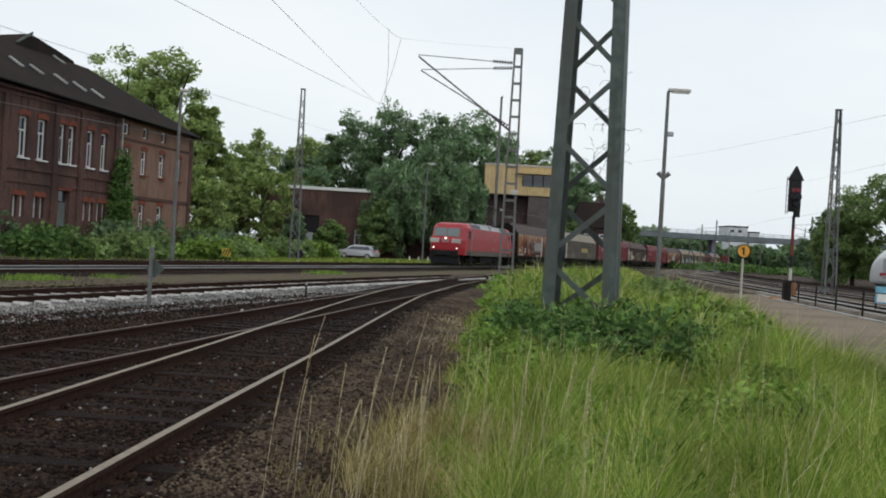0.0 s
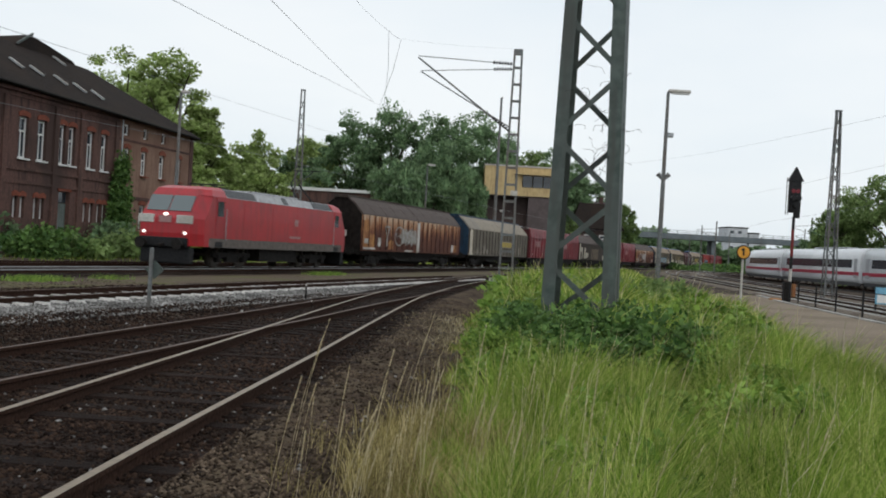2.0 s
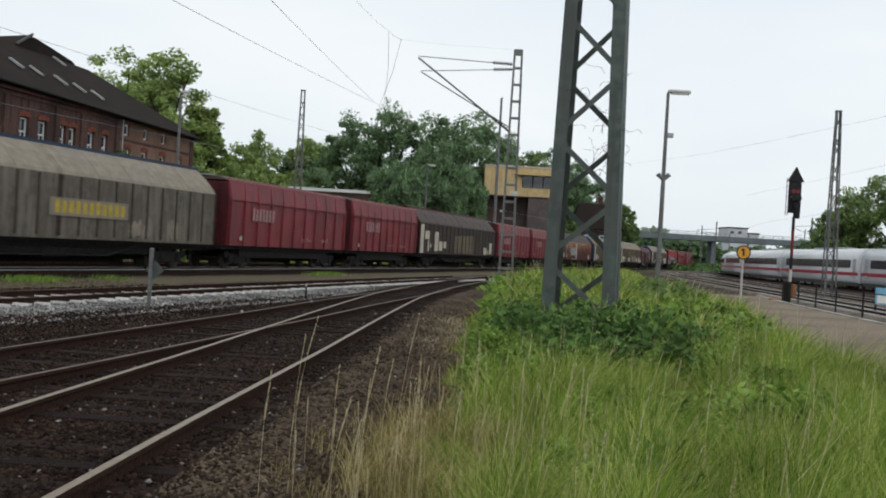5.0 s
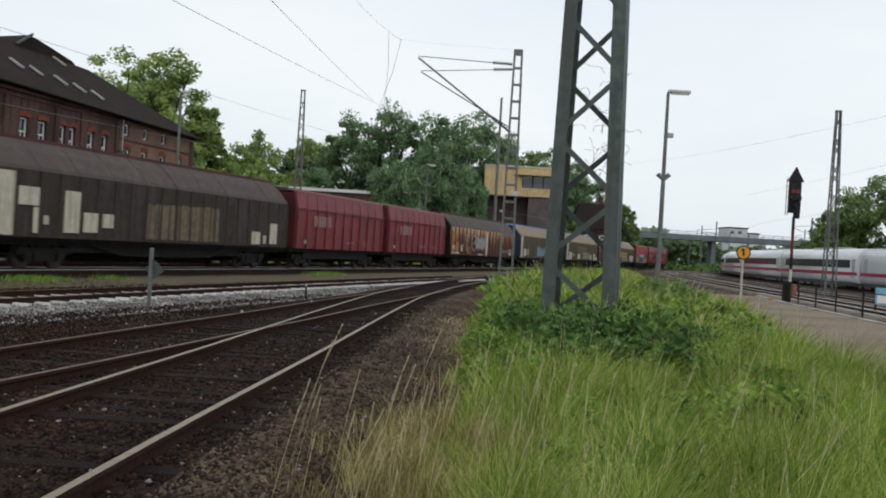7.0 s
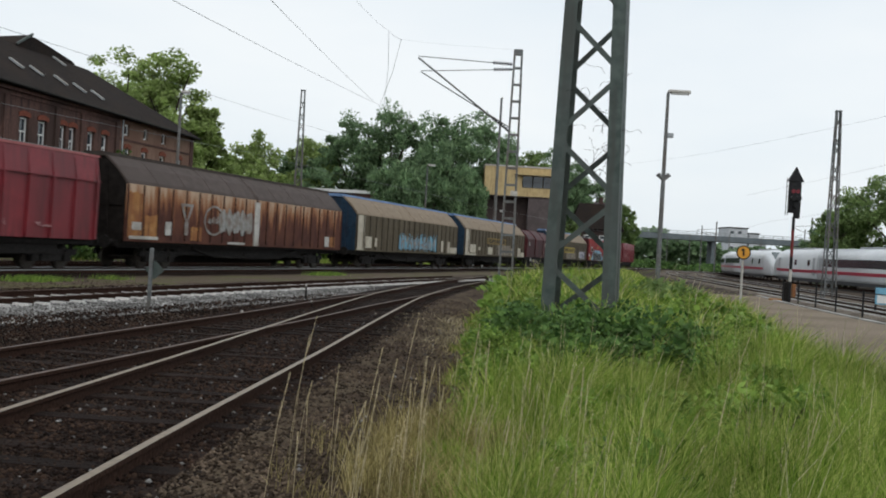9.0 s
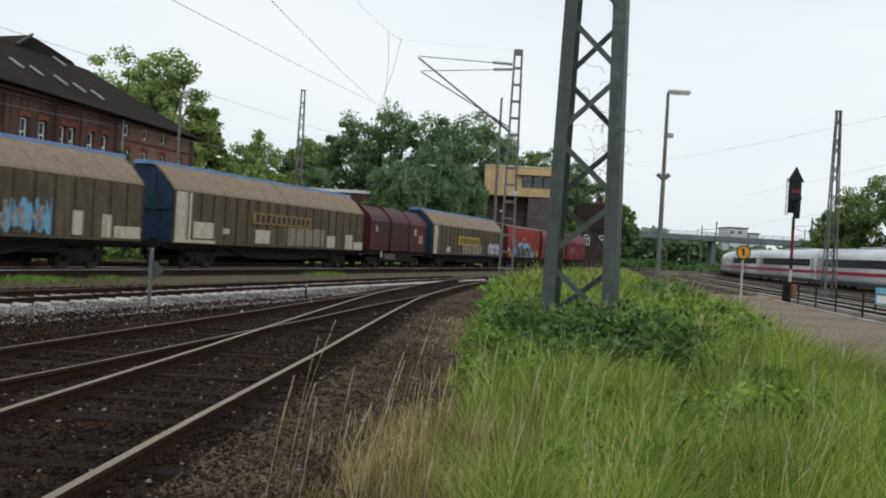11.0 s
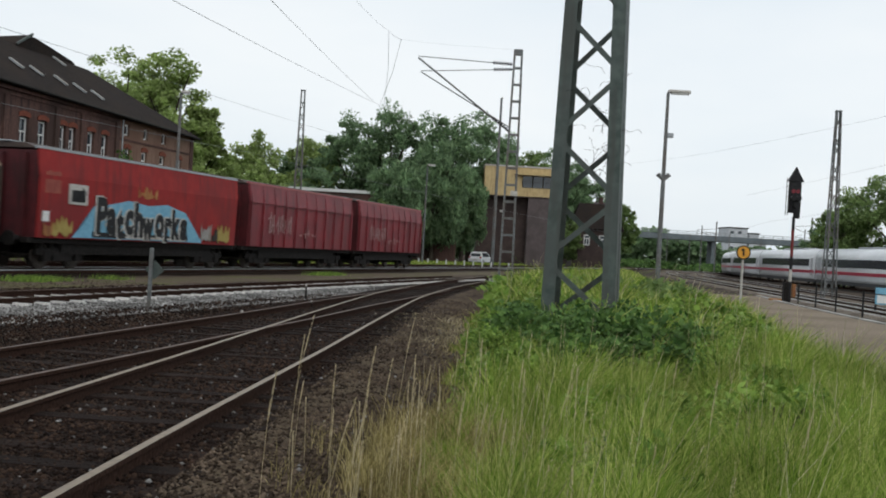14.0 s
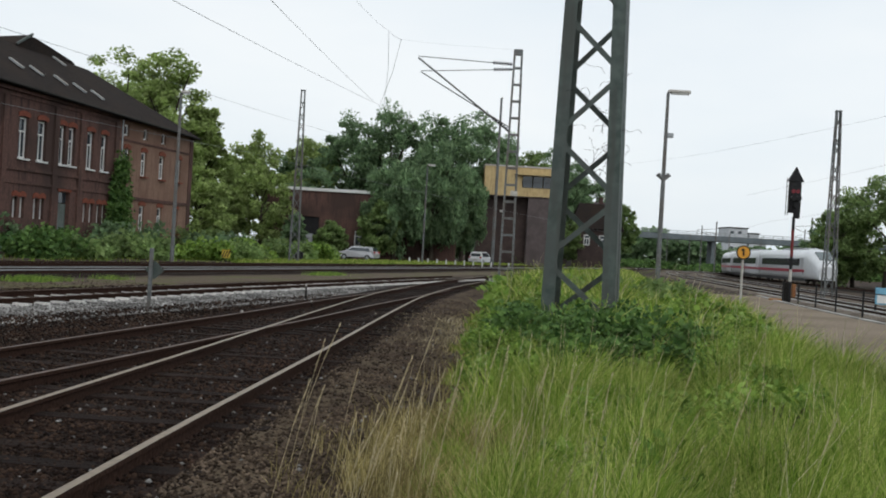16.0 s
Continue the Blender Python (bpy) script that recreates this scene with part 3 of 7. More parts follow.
def wheelset(x, parent, r=0.46):
    bm = bmesh.new()
    tube(bm, (x, -0.75, r), (x, 0.75, r), 0.08, 8)
    for s in (-1, 1):
        tube(bm, (x, s * 0.70, r), (x, s * 0.82, r), r, 20)
        tube(bm, (x, s * 0.82, r), (x, s * 0.86, r), r * 0.86, 20)
    return part("wheelset", bm, WHEEL_STEEL, parent)


def bogie(x, parent, half=0.9, heavy=False):
    bm = bmesh.new()
    for s in (-1, 1):
        y0, y1 = sorted((s * 0.93, s * 1.07))
        box(bm, x - half - 0.55, x + half + 0.55, y0, y1, 0.52, 0.74)
        box(bm, x - 0.55, x + 0.55, y0 - 0.03, y1 + 0.03, 0.30, 0.62)
        for k in (-half, half):
            box(bm, x + k - 0.18, x + k + 0.18, y0 - 0.02, y1 + 0.05, 0.30, 0.66)
            tube(bm, (x + k - 0.3, s * 1.0, 0.5), (x + k - 0.3, s * 1.0, 0.9), 0.09, 8)
            tube(bm, (x + k + 0.3, s * 1.0, 0.5), (x + k + 0.3, s * 1.0, 0.9), 0.09, 8)
    box(bm, x - 0.3, x + 0.3, -1.0, 1.0, 0.5, 0.85)
    b = part("bogie", bm, UNDER, parent)
    for k in (-half, half):
        wheelset(x + k, b, 0.6 if heavy else 0.46)
    return b


def buffers(x, parent, z=1.05):
    d = 1 if x > 0 else -1
    for s in (-0.875, 0.875):
        bm = bmesh.new()
        tube(bm, (x, s, z), (x + d * 0.42, s, z), 0.10, 10)
        tube(bm, (x + d * 0.42, s, z), (x + d * 0.50, s, z), 0.25, 14)
        part("buffer", bm, UNDER, parent)
    bm = bmesh.new()
    bar(bm, (x, 0, z - 0.02), (x + d * 0.42, 0, z - 0.1), 0.1, 0.12)
    part("coupling", bm, UNDER, parent)


# sliding-wall wagons: shoulder, slope and ridge
SLOPE = [(1.45, 3.28), (1.38, 3.43), (0.90, 3.98), (0.42, 4.36)]


def sliding_wall_wagon(front, rear, label, wall, slope, end, ridge, dress, ribs=10, rib_mat=None, group="sliding-wall wagons of the freight train"):
    L = (rear - front) / 2
    t = thing("sliding_wall_wagon", label, "freight wagon", group=group)
    # underframe with truss rods
    bm = bmesh.new()
    box(bm, -L + 0.05, L - 0.05, -1.30, 1.30, 0.98, 1.13)
    box(bm, -L + 4.6, L - 4.6, 0.95, 1.05, 0.60, 0.98)
    box(bm, -L + 0.05, L - 0.05, 1.06, 1.12, 0.84, 0.98)
    box(bm, -L + 0.05, L - 0.05, -1.05, -0.95, 0.80, 0.98)
    for s in (-1, 1):
        bar(bm, (-5.5, s * 1.2, 0.95), (-3.4, s * 1.2, 0.55), 0.07, 0.07)
        bar(bm, (-3.4, s * 1.2, 0.55), (3.4, s * 1.2, 0.55), 0.07, 0.07)
        bar(bm, (3.4, s * 1.2, 0.55), (5.5, s * 1.2, 0.95), 0.07, 0.07)
    part("underframe", bm, UNDER, t)
    # the long far box is added, a dark mass for shade under the wagon
    bm = boxes((-1.2, 0.3, 0.3, 1.1, 0.45, 0.8), (1.2, 2.0, 0.4, 1.0, 0.5, 0.8), (-L + 4.9, L - 4.9, -0.8, -0.3, 0.22, 0.98))
    part("brake_gear_and_shade_box", bm, UNDER, t)
    # end walls, a little lower and inside the sliding walls
    prof = [(1.36, 1.13), (1.36, 3.28), (0.84, 3.92), (0.40, 4.28), (-0.40, 4.28), (-0.84, 3.92), (-1.36, 3.28), (-1.36, 1.13)]
    for a, b in ((-L, -L + 0.12), (L - 0.12, L)):
        e = part("end_wall", prism(bmesh.new(), prof, a, b), end, t)
        xo = a - 0.03 if a < 0 else b + 0.03
        bm = bmesh.new()
        for y in (-0.75, 0.75):
            bar(bm, (xo, y, 1.15), (xo, y * 0.7, 3.9), 0.10, 0.07, (1, 0, 0))
        bar(bm, (xo, -1.3, 2.5), (xo, 1.3, 2.5), 0.08, 0.06, (1, 0, 0))
        part("stanchion", bm, end, e)
        bm = boxes((min(xo, a), max(xo, b), -1.2, 1.2, 0.9, 1.14))
        part("headstock", bm, UNDER, t)
    # sliding walls, two on each side, each with ribs and a sloped roof half
    rib_bm = boxes((-0.035, 0.035, 1.45, 1.49, 1.2, 3.28))
    rib_me = bpy.data.meshes.new("rib")
    rib_bm.to_mesh(rib_me)
    rib_bm.free()
    rib_me.materials.append(rib_mat or wall)
    roof_rib = bmesh.new()
    for p, q in zip(SLOPE, SLOPE[1:]):
        bar(roof_rib, (0, p[0] + 0.004, p[1] + 0.008), (0, q[0] + 0.004, q[1] + 0.008), 0.035, 0.010, (0, 1, 1))
    seam_me = bpy.data.meshes.new("roof_seam")
    roof_rib.to_mesh(seam_me)
    roof_rib.free()
    seam_me.materials.append(slope)
    for s in (1, -1):
        for a, b in ((-L + 0.02, -0.012), (0.012, L - 0.02)):
            pr = [(s * 1.45, 1.10), (s * 1.45, 3.30), (s * 1.40, 3.30), (s * 1.40, 1.10)]
            w = part("sliding_wall", prism(bmesh.new(), pr, a, b), wall, t)
            outer = [(s * y, z) for y, z in SLOPE]
            inner = [(s * (y - 0.04), z - 0.05) for y, z in SLOPE[::-1]]
            r = part("roof_panel", prism(bmesh.new(), outer + inner, a, b), slope, t)
            if s == 1:
                for i in range(ribs + 1):
                    ob = new("rib", rib_me)
                    ob.parent = w
                    ob.location.x = a + 0.05 + (b - a - 0.1) * i / ribs
                for i in range(6):
                    ob = new("roof_seam", seam_me)
                    ob.parent = r
                    ob.location.x = a + 0.1 + (b - a - 0.2) * i / 5
    part("ridge", prism(bmesh.new(), [(-0.46, 4.30), (-0.44, 4.46), (0.44, 4.46), (0.46, 4.30)], -L - 0.15, L + 0.15), ridge, t)
    for k in (-L + 3.2, L - 3.2):
        bogie(k, t)
    buffers(L, t)
    buffers(-L, t)
    dress(t, L)
    roll_freight(t, (front + rear) / 2)
    return t


def placards(t, L, mat, spots):
    for x0, x1, z0, z1 in spots:
        patch("placard", x0, x1, z0, z1, mat, t, 1.49)


def dress_rust(t, L):
    patch("ochre_panel", L - 1.2, L - 0.12, 1.25, 3.05, OCHRE, t, 1.452, 0.012, jag=0.12)
    patch("ochre_panel", L - 2.3, L - 1.35, 1.2, 2.2, OCHRE, t, 1.452, 0.012, jag=0.12)
    patch("ochre_panel", L - 5.9, L - 5.0, 1.22, 1.85, OCHRE, t, 1.452, 0.012, jag=0.08)
    patch("ochre_panel", -L + 0.95, -L + 1.75, 1.22, 1.85, OCHRE, t, 1.452, 0.012, jag=0.08)
    placards(t, L, DIRT_WHITE, [(L - 1.05, L - 0.4, 1.55, 1.85), (L - 2.3, L - 0.25, 1.2, 1.32), (L - 3.3, L - 2.85, 1.4, 1.95), (-L + 1.9, -L + 2.5, 1.25, 1.8), (L - 10.0, L - 8.3, 1.15, 1.25)])
    # a sprayed ring, a wedge and pale strokes
    bm = bmesh.new()
    for k in range(18):
        a, b = k * math.tau / 18, (k + 1) * math.tau / 18
        bar(bm, (L - 6.9 + 0.85 * math.cos(a), 1.50, 2.15 + 0.62 * math.sin(a)), (L - 6.9 + 0.85 * math.cos(b), 1.50, 2.15 + 0.62 * math.sin(b)), 0.09, 0.01, (0, 1, 0))
    part("sprayed_ring", bm, SILVER, t)
    tag_strokes("sprayed_strokes", L - 7.5, L - 6.3, 1.95, 2.4, 4, SILVER, t, 1.49, 0.012, 0.08)
    bm = bmesh.new()
    bar(bm, (L - 4.9, 1.50, 2.65), (L - 4.5, 1.50, 1.95), 0.12, 0.01, (0, 1, 0))
    bar(bm, (L - 4.1, 1.50, 2.65), (L - 4.5, 1.50, 1.95), 0.12, 0.01, (0, 1, 0))
    bar(bm, (L - 5.0, 1.50, 2.7), (L - 4.0, 1.50, 2.7), 0.12, 0.01, (0, 1, 0))
    bar(bm, (L - 4.5, 1.50, 2.0), (L - 4.5, 1.50, 1.45), 0.30, 0.01, (0, 1, 0))
    part("sprayed_wedge", bm, SILVER, t)
    # a row of faded silver bubble letters, one blob a letter
    for i in range(5):
        c = L - 7.7 - 0.66 * i
        ring = [(c + (0.37 + 0.05 * math.sin(7 * i + 2.3 * k)) * math.cos(k * math.tau / 14), 2.15 + (0.55 + 0.09 * math.sin(3 * i + 1.7 * k)) * math.sin(k * math.tau / 14)) for k in range(14)]
        blob("sprayed_letter", ring, SILVER, t, 1.49, 0.010 + 0.003 * (i % 2))
    patch("white_post", L - 11.45, L - 10.95, 1.12, 3.2, DIRT_WHITE, t, 1.452, 0.045, "white-painted centre post")


def dress_grey(t, L, sign=True):
    patch("cream_panel", L - 1.35, L - 0.08, 1.15, 3.25, CREAM, t, 1.452, 0.01)
    patch("yellow_sign", -4.2, 0.6, 1.88, 2.5, GREY_ROOF, t, 1.49, 0.006)
    letter_bars(-4.0, 0.4, 1.98, 2.42, 11, YELLOW, t)
    for i in range(9):
        x = random.uniform(-L + 1, L - 3)
        patch("cleaned_patch", x, x + random.uniform(0.4, 1.2), 1.2, random.uniform(1.6, 2.3), GREY_ROOF, t, 1.45, 0.006, jag=0.5)


def dress_sign(t, L):
    patch("cream_panel", L - 1.35, L - 0.08, 1.15, 3.25, CREAM, t, 1.452, 0.01)
    patch("yellow_sign", -2.2, 4.3, 1.93, 2.6, YELLOW, t, 1.49, 0.008)
    patch("pale_field", -3.2, 2.8, 1.2, 1.93, GREY_ROOF, t, 1.47, 0.004)
    letter_bars(-2.0, 4.1, 2.03, 2.50, 11, DARK_WALL, t)
    for i in range(4):
        c = -L + 5.2 - 0.95 * i
        ring = [(c + (0.58 + 0.14 * math.sin(5 * i + 2.9 * k)) * math.cos(k * math.tau / 13), 1.72 + (0.50 + 0.12 * math.sin(2 * i + 3.7 * k)) * math.sin(k * math.tau / 13)) for k in range(13)]
        blob("sprayed_letter", ring, (DIRT_WHITE, VIOLET)[i % 2], t, 1.49, 0.008 + 0.003 * (i % 2))
    tag_strokes("sprayed_strokes", -L + 2.0, -L + 5.4, 1.35, 2.05, 4, BLUE_END, t, 1.49, 0.016, 0.09)
    placards(t, L, DIRT_WHITE, [(L - 1.1, L - 0.4, 2.4, 3.0), (L - 1.1, L - 0.5, 1.5, 1.9), (L - 4.6, L - 4.0, 1.3, 1.7), (L - 3.9, L - 3.5, 1.3, 1.6)])


def dress_blue(t, L):
    patch("cream_panel", L - 1.35, L - 0.08, 1.15, 3.25, CREAM, t, 1.452, 0.01)
    placards(t, L, CREAM, [(L - 2.6, L - 1.5, 1.3, 2.0), (L - 3.6, L - 3.2, 1.4, 1.95), (-L + 0.2, -L + 2.0, 1.2, 1.65), (-L + 2.2, -L + 2.8, 1.2, 2.05), (-L + 4.0, -L + 4.6, 1.25, 2.1)])
    patch("sprayed_cloud", -5.4, 3.2, 1.2, 2.5, CYAN, t, 1.47, 0.006, jag=0.7)
    tag_strokes("sprayed_strokes", -5.0, 3.0, 1.3, 2.3, 9, SILVER, t, 1.49, 0.014, 0.20)


def dress_beige(t, L):
    patch("cream_panel", L - 1.45, L - 0.08, 1.15, 3.25, CREAM, t, 1.452, 0.01)
    placards(t, L, CREAM, [(L - 3.4, L - 1.6, 1.35, 2.05), (L - 4.9, L - 4.3, 1.6, 1.85), (-L + 0.15, -L + 1.7, 1.15, 1.6), (-L + 1.9, -L + 3.0, 1.15, 2.0), (-L + 4.6, -L + 5.8, 1.2, 1.85), (-0.2 + 2.2, 3.6, 1.25, 1.9), (L - 3.6, L - 0.2, 1.14, 1.28)])
    patch("pale_field", -5.0, 0.2, 1.2, 2.2, GREY_ROOF, t, 1.47, 0.004, jag=0.1)
    patch("tan_sign", -3.0, 4.0, 2.18, 2.72, TAN_SIGN, t, 1.49, 0.008)
    letter_bars(-2.8, 3.8, 2.26, 2.64, 11, DARK_WALL, t)


def dress_dark(t, L):
    patch("cream_panel", L - 1.0, L - 0.1, 1.15, 3.2, CREAM, t, 1.452, 0.01)
    placards(t, L, CREAM, [(L - 2.2, L - 1.15, 2.15, 2.75), (L - 2.2, L - 1.95, 1.25, 2.1), (L - 2.75, L - 2.5, 1.55, 1.85), (L - 4.5, L - 3.6, 1.3, 2.75), (L - 5.6, L - 4.75, 1.35, 2.05), (L - 6.6, L - 5.9, 1.55, 2.05), (-L + 3.2, -L + 4.1, 1.2, 1.8), (-L + 1.3, -L + 2.1, 1.25, 2.25), (-L + 2.5, -L + 2.85, 1.25, 1.65)])
    for i in range(7):
        patch("tan_panel", -L + 7.4 + i * 0.86, -L + 8.16 + i * 0.86, 1.2, 2.75 - 0.02 * i, TAN_PATCH, t, 1.452, 0.01, jag=0.1)


# ribbed red bulk wagons
def bulk_wagon(front, rear, label, wall, lip, dress, ribbed=True):
    L = (rear - front) / 2
    t = thing("bulk_wagon", label, "freight wagon", group="red bulk wagons of the freight train")
    # the last box is added to fill the underside with dark, as shade would
    bm = boxes((-L, L, -1.25, 1.25, 0.92, 1.10), (-L + 2, L - 2, 0.3, 1.15, 0.55, 0.92), (-L + 2, L - 2, -1.15, -0.3, 0.55, 0.92), (-L + 3.8, L - 3.8, -0.8, -0.3, 0.24, 0.6))
    part("underframe", bm, UNDER, t)
    for s in (1, -1):
        pr = [(s * 1.42, 1.10), (s * 1.47, 3.20), (s * 1.38, 3.20), (s * 1.33, 1.10)]
        w = part("side_wall", prism(bmesh.new(), pr, -L + 0.25, L - 0.25), wall, t)
        pr = [(s * (1.49 if ribbed else 1.468), 3.20), (s * 1.38, 4.06), (s * 1.28, 4.06), (s * 1.40, 3.20)]
        u = part("upper_wall", prism(bmesh.new(), pr, -L + 0.2, L - 0.2), wall, t)
        part("roof_lip", prism(bmesh.new(), [(s * 1.40, 4.06), (s * 1.40, 4.14), (s * 1.22, 4.14), (s * 1.22, 4.06)], -L + 0.15, L - 0.15), lip, t)
        if ribbed and s == 1:
            n = 10
            for i in range(n + 1):
                x = -L + 0.32 + (2 * L - 0.64) * i / n
                bm = bmesh.new()
                prism(bm, [(1.42, 1.12), (1.52, 1.12), (1.545, 3.19), (1.46, 3.19)], x - 0.055, x + 0.055)
                part("rib", bm, wall, w)
                bm = bmesh.new()
                prism(bm, [(1.48, 3.22), (1.53, 3.22), (1.40, 3.98), (1.35, 3.98)], x - 0.045, x + 0.045)
                part("rib", bm, wall, u)
        if ribbed:
            part("ledge", boxes((-L + 0.2, L - 0.2, min(s * 1.40, s * 1.55), max(s * 1.40, s * 1.55), 3.17, 3.215)), wall, t)
    for a, b in ((-L + 0.2, -L + 0.3), (L - 0.3, L - 0.2)):
        e = part("end_wall", prism(bmesh.new(), [(1.34, 1.10), (1.38, 3.2), (1.28, 4.0), (-1.28, 4.0), (-1.38, 3.2), (-1.34, 1.10)], a, b), WINE_DARK, t)
        bm = bmesh.new()
        xo = a - 0.05 if a < 0 else b + 0.05
        for y in (-0.9, 0.0, 0.9):
            bar(bm, (xo, y, 1.12), (xo, y, 3.9), 0.10, 0.1, (1, 0, 0))
        part("stanchion", bm, WINE_DARK, e)
    part("roof", prism(bmesh.new(), [(1.26, 4.07), (0.8, 4.24), (-0.8, 4.24), (-1.26, 4.07)], -L + 0.18, L - 0.18), BROWN_ROOF, t)
    part("walkway", boxes((-L + 0.1, L - 0.1, -0.25, 0.25, 4.27, 4.31)), GALV, t)
    bogie(-L + 2.2, t)
    bogie(L - 2.2, t)
    buffers(L, t)
    buffers(-L, t)
    dress(t, L)
    roll_freight(t, (front + rear) / 2)


def dress_wine(t, L):
    letter_bars(L - 4.9, L - 2.4, 2.30, 2.90, 7, FAINT, t, 1.515, 0.012)
    tag_strokes("worn_chalk", -L + 5.2, -L + 6.6, 1.35, 1.75, 4, FAINT, t, 1.50, 0.012, 0.06)
    tag_strokes("worn_chalk", -L + 2.8, -L + 3.8, 1.35, 1.75, 3, FAINT, t, 1.50, 0.012, 0.06)
    patch("placard", L - 1.55, L - 1.3, 1.35, 1.55, DIRT_WHITE, t, 1.50)


def dress_scrawl(t, L):
    tag_strokes("worn_scrawl", L - 5.0, L - 2.0, 1.7, 2.8, 6, FAINT, t, 1.49, 0.012, 0.10)
    tag_strokes("worn_scrawl", -1.5, 1.0, 1.6, 2.1, 5, FAINT, t, 1.49, 0.012, 0.07)


def dress_mural(t, L):
    blob("sprayed_cloud", [(L - 2.1, 1.15), (L - 2.9, 1.75), (L - 3.3, 2.28), (L - 4.4, 2.42), (L - 5.6, 2.62), (L - 7.0, 2.5), (L - 8.4, 2.62), (L - 9.9, 2.35), (L - 10.6, 1.8), (L - 11.4, 1.15)], CYAN, t, 1.47, 0.006)
    for a, b, z, m in ((0.5, 1.0, 1.75, OCHRE), (1.0, 2.1, 1.95, YELLOW_DULL), (11.3, 12.2, 2.05, SILVER), (12.3, 12.8, 1.8, DARK_WALL), (12.8, 13.9, 2.05, YELLOW_DULL)):
        patch("sprayed_cloud", L - b, L - a, 1.15, z, m, t, 1.47, 0.007, jag=0.5)
    # the word, letter by letter, black with a white rim
    x = L - 3.45
    for i, ch in enumerate("Patchworks"):
        w = (0.68, 0.62, 0.50, 0.58, 0.62, 0.86, 0.66, 0.54, 0.66, 0.58)[i]
        up = 1.38 + 0.10 * math.sin(2.4 * i) - 0.012 * i
        size = 1.62 + 0.16 * math.sin(1.9 * i + 1)
        lettering("sprayed_rim", ch, x + 0.06, up, size, w + 0.10, 0.130, DIRT_WHITE, t, 1.49, 0.010)
        lettering("sprayed_letter", ch, x, up, size, w, 0.082, BLACK, t, 1.49, 0.022)
        x -= w + 0.03
    patch("sprayed_shade", L - 10.1, L - 3.3, 1.18, 1.42, BLACK, t, 1.49, 0.012, jag=0.06)
    patch("sprayed_line", L - 9.9, L - 5.4, 1.20, 1.28, DIRT_WHITE, t, 1.49, 0.02)
    patch("sprayed_box", L - 2.9, L - 1.8, 2.3, 3.0, DIRT_WHITE, t, 1.48, 0.012)
    tag_strokes("sprayed_letters", L - 2.8, L - 1.9, 2.4, 2.9, 2, BLACK, t, 1.49, 0.02, 0.12)
    patch("sprayed_shade", L - 2.75, L - 1.95, 2.38, 2.8, BLACK, t, 1.48, 0.016)
    patch("sprayed_spot", L - 0.75, L - 0.4, 1.65, 2.0, WHITE_PAINT, t, 1.48, 0.012)
    patch("worn_panel", L - 1.35, L - 0.5, 2.6, 3.4, FAINT_RED, t, 1.455, 0.012, jag=0.1)
    patch("sprayed_crown", L - 7.6, L - 6.2, 2.75, 3.25, OCHRE, t, 1.47, 0.01, jag=0.4)


def hood_wagon(front, rear):
    L = (rear - front) / 2
    t = thing("telescopic_hood_wagon", "dark red coil wagon with three telescoping steel hoods", "freight wagon")
    part("underframe", boxes((-L - 0.3, L + 0.3, -1.25, 1.25, 0.90, 1.15), (-L + 2.5, L - 2.5, 0.5, 1.2, 0.5, 0.9)), UNDER, t)

    def hood(x0, x1, g):
        k = 1 + g
        pr = [(1.40 * k, 1.18), (1.44 * k, 3.05), (1.22 * k, 3.45), (0.62 * k, 3.95 + g * 2), (-0.62 * k, 3.95 + g * 2), (-1.22 * k, 3.45), (-1.44 * k, 3.05), (-1.40 * k, 1.18)]
        h = part("hood", prism(bmesh.new(), pr, x0, x1), HOOD, t)
        for xx in (x0 + 0.05, x1 - 0.05):
            big = [(y * 1.03, z + 0.02) for y, z in pr]
            part("hood_rim", prism(bmesh.new(), big, xx - 0.06, xx + 0.06), WINE_DARK, h)
    w = 2 * L / 3
    hood(L - w, L, 0.0)
    hood(L - 2 * w - 0.05, L - w + 0.05, 0.035)
    hood(-L, -L + w, 0.0)
    patch("placard", -L + 0.8, -L + 1.7, 1.75, 2.35, FAINT, t, 1.45, 0.01)
    patch("badge", -L + 2.3, -L + 2.8, 2.3, 2.75, DIRT_WHITE, t, 1.46, 0.01)
    patch("placard", L - 1.3, L - 0.9, 2.35, 2.75, SILVER, t, 1.46, 0.01)
    patch("lever_plate", L - 2.8, L - 2.5, 0.75, 1.15, DIRT_WHITE, t, 1.28, 0.02)
    part("side_box", boxes((0.4, 2.6, 1.15, 1.3, 0.62, 0.98)), SILL, t)
    bogie(-L + 1.9, t)
    bogie(L - 1.9, t)
    buffers(L + 0.3, t)
    buffers(-L - 0.3, t)
    roll_freight(t, (front + rear) / 2)


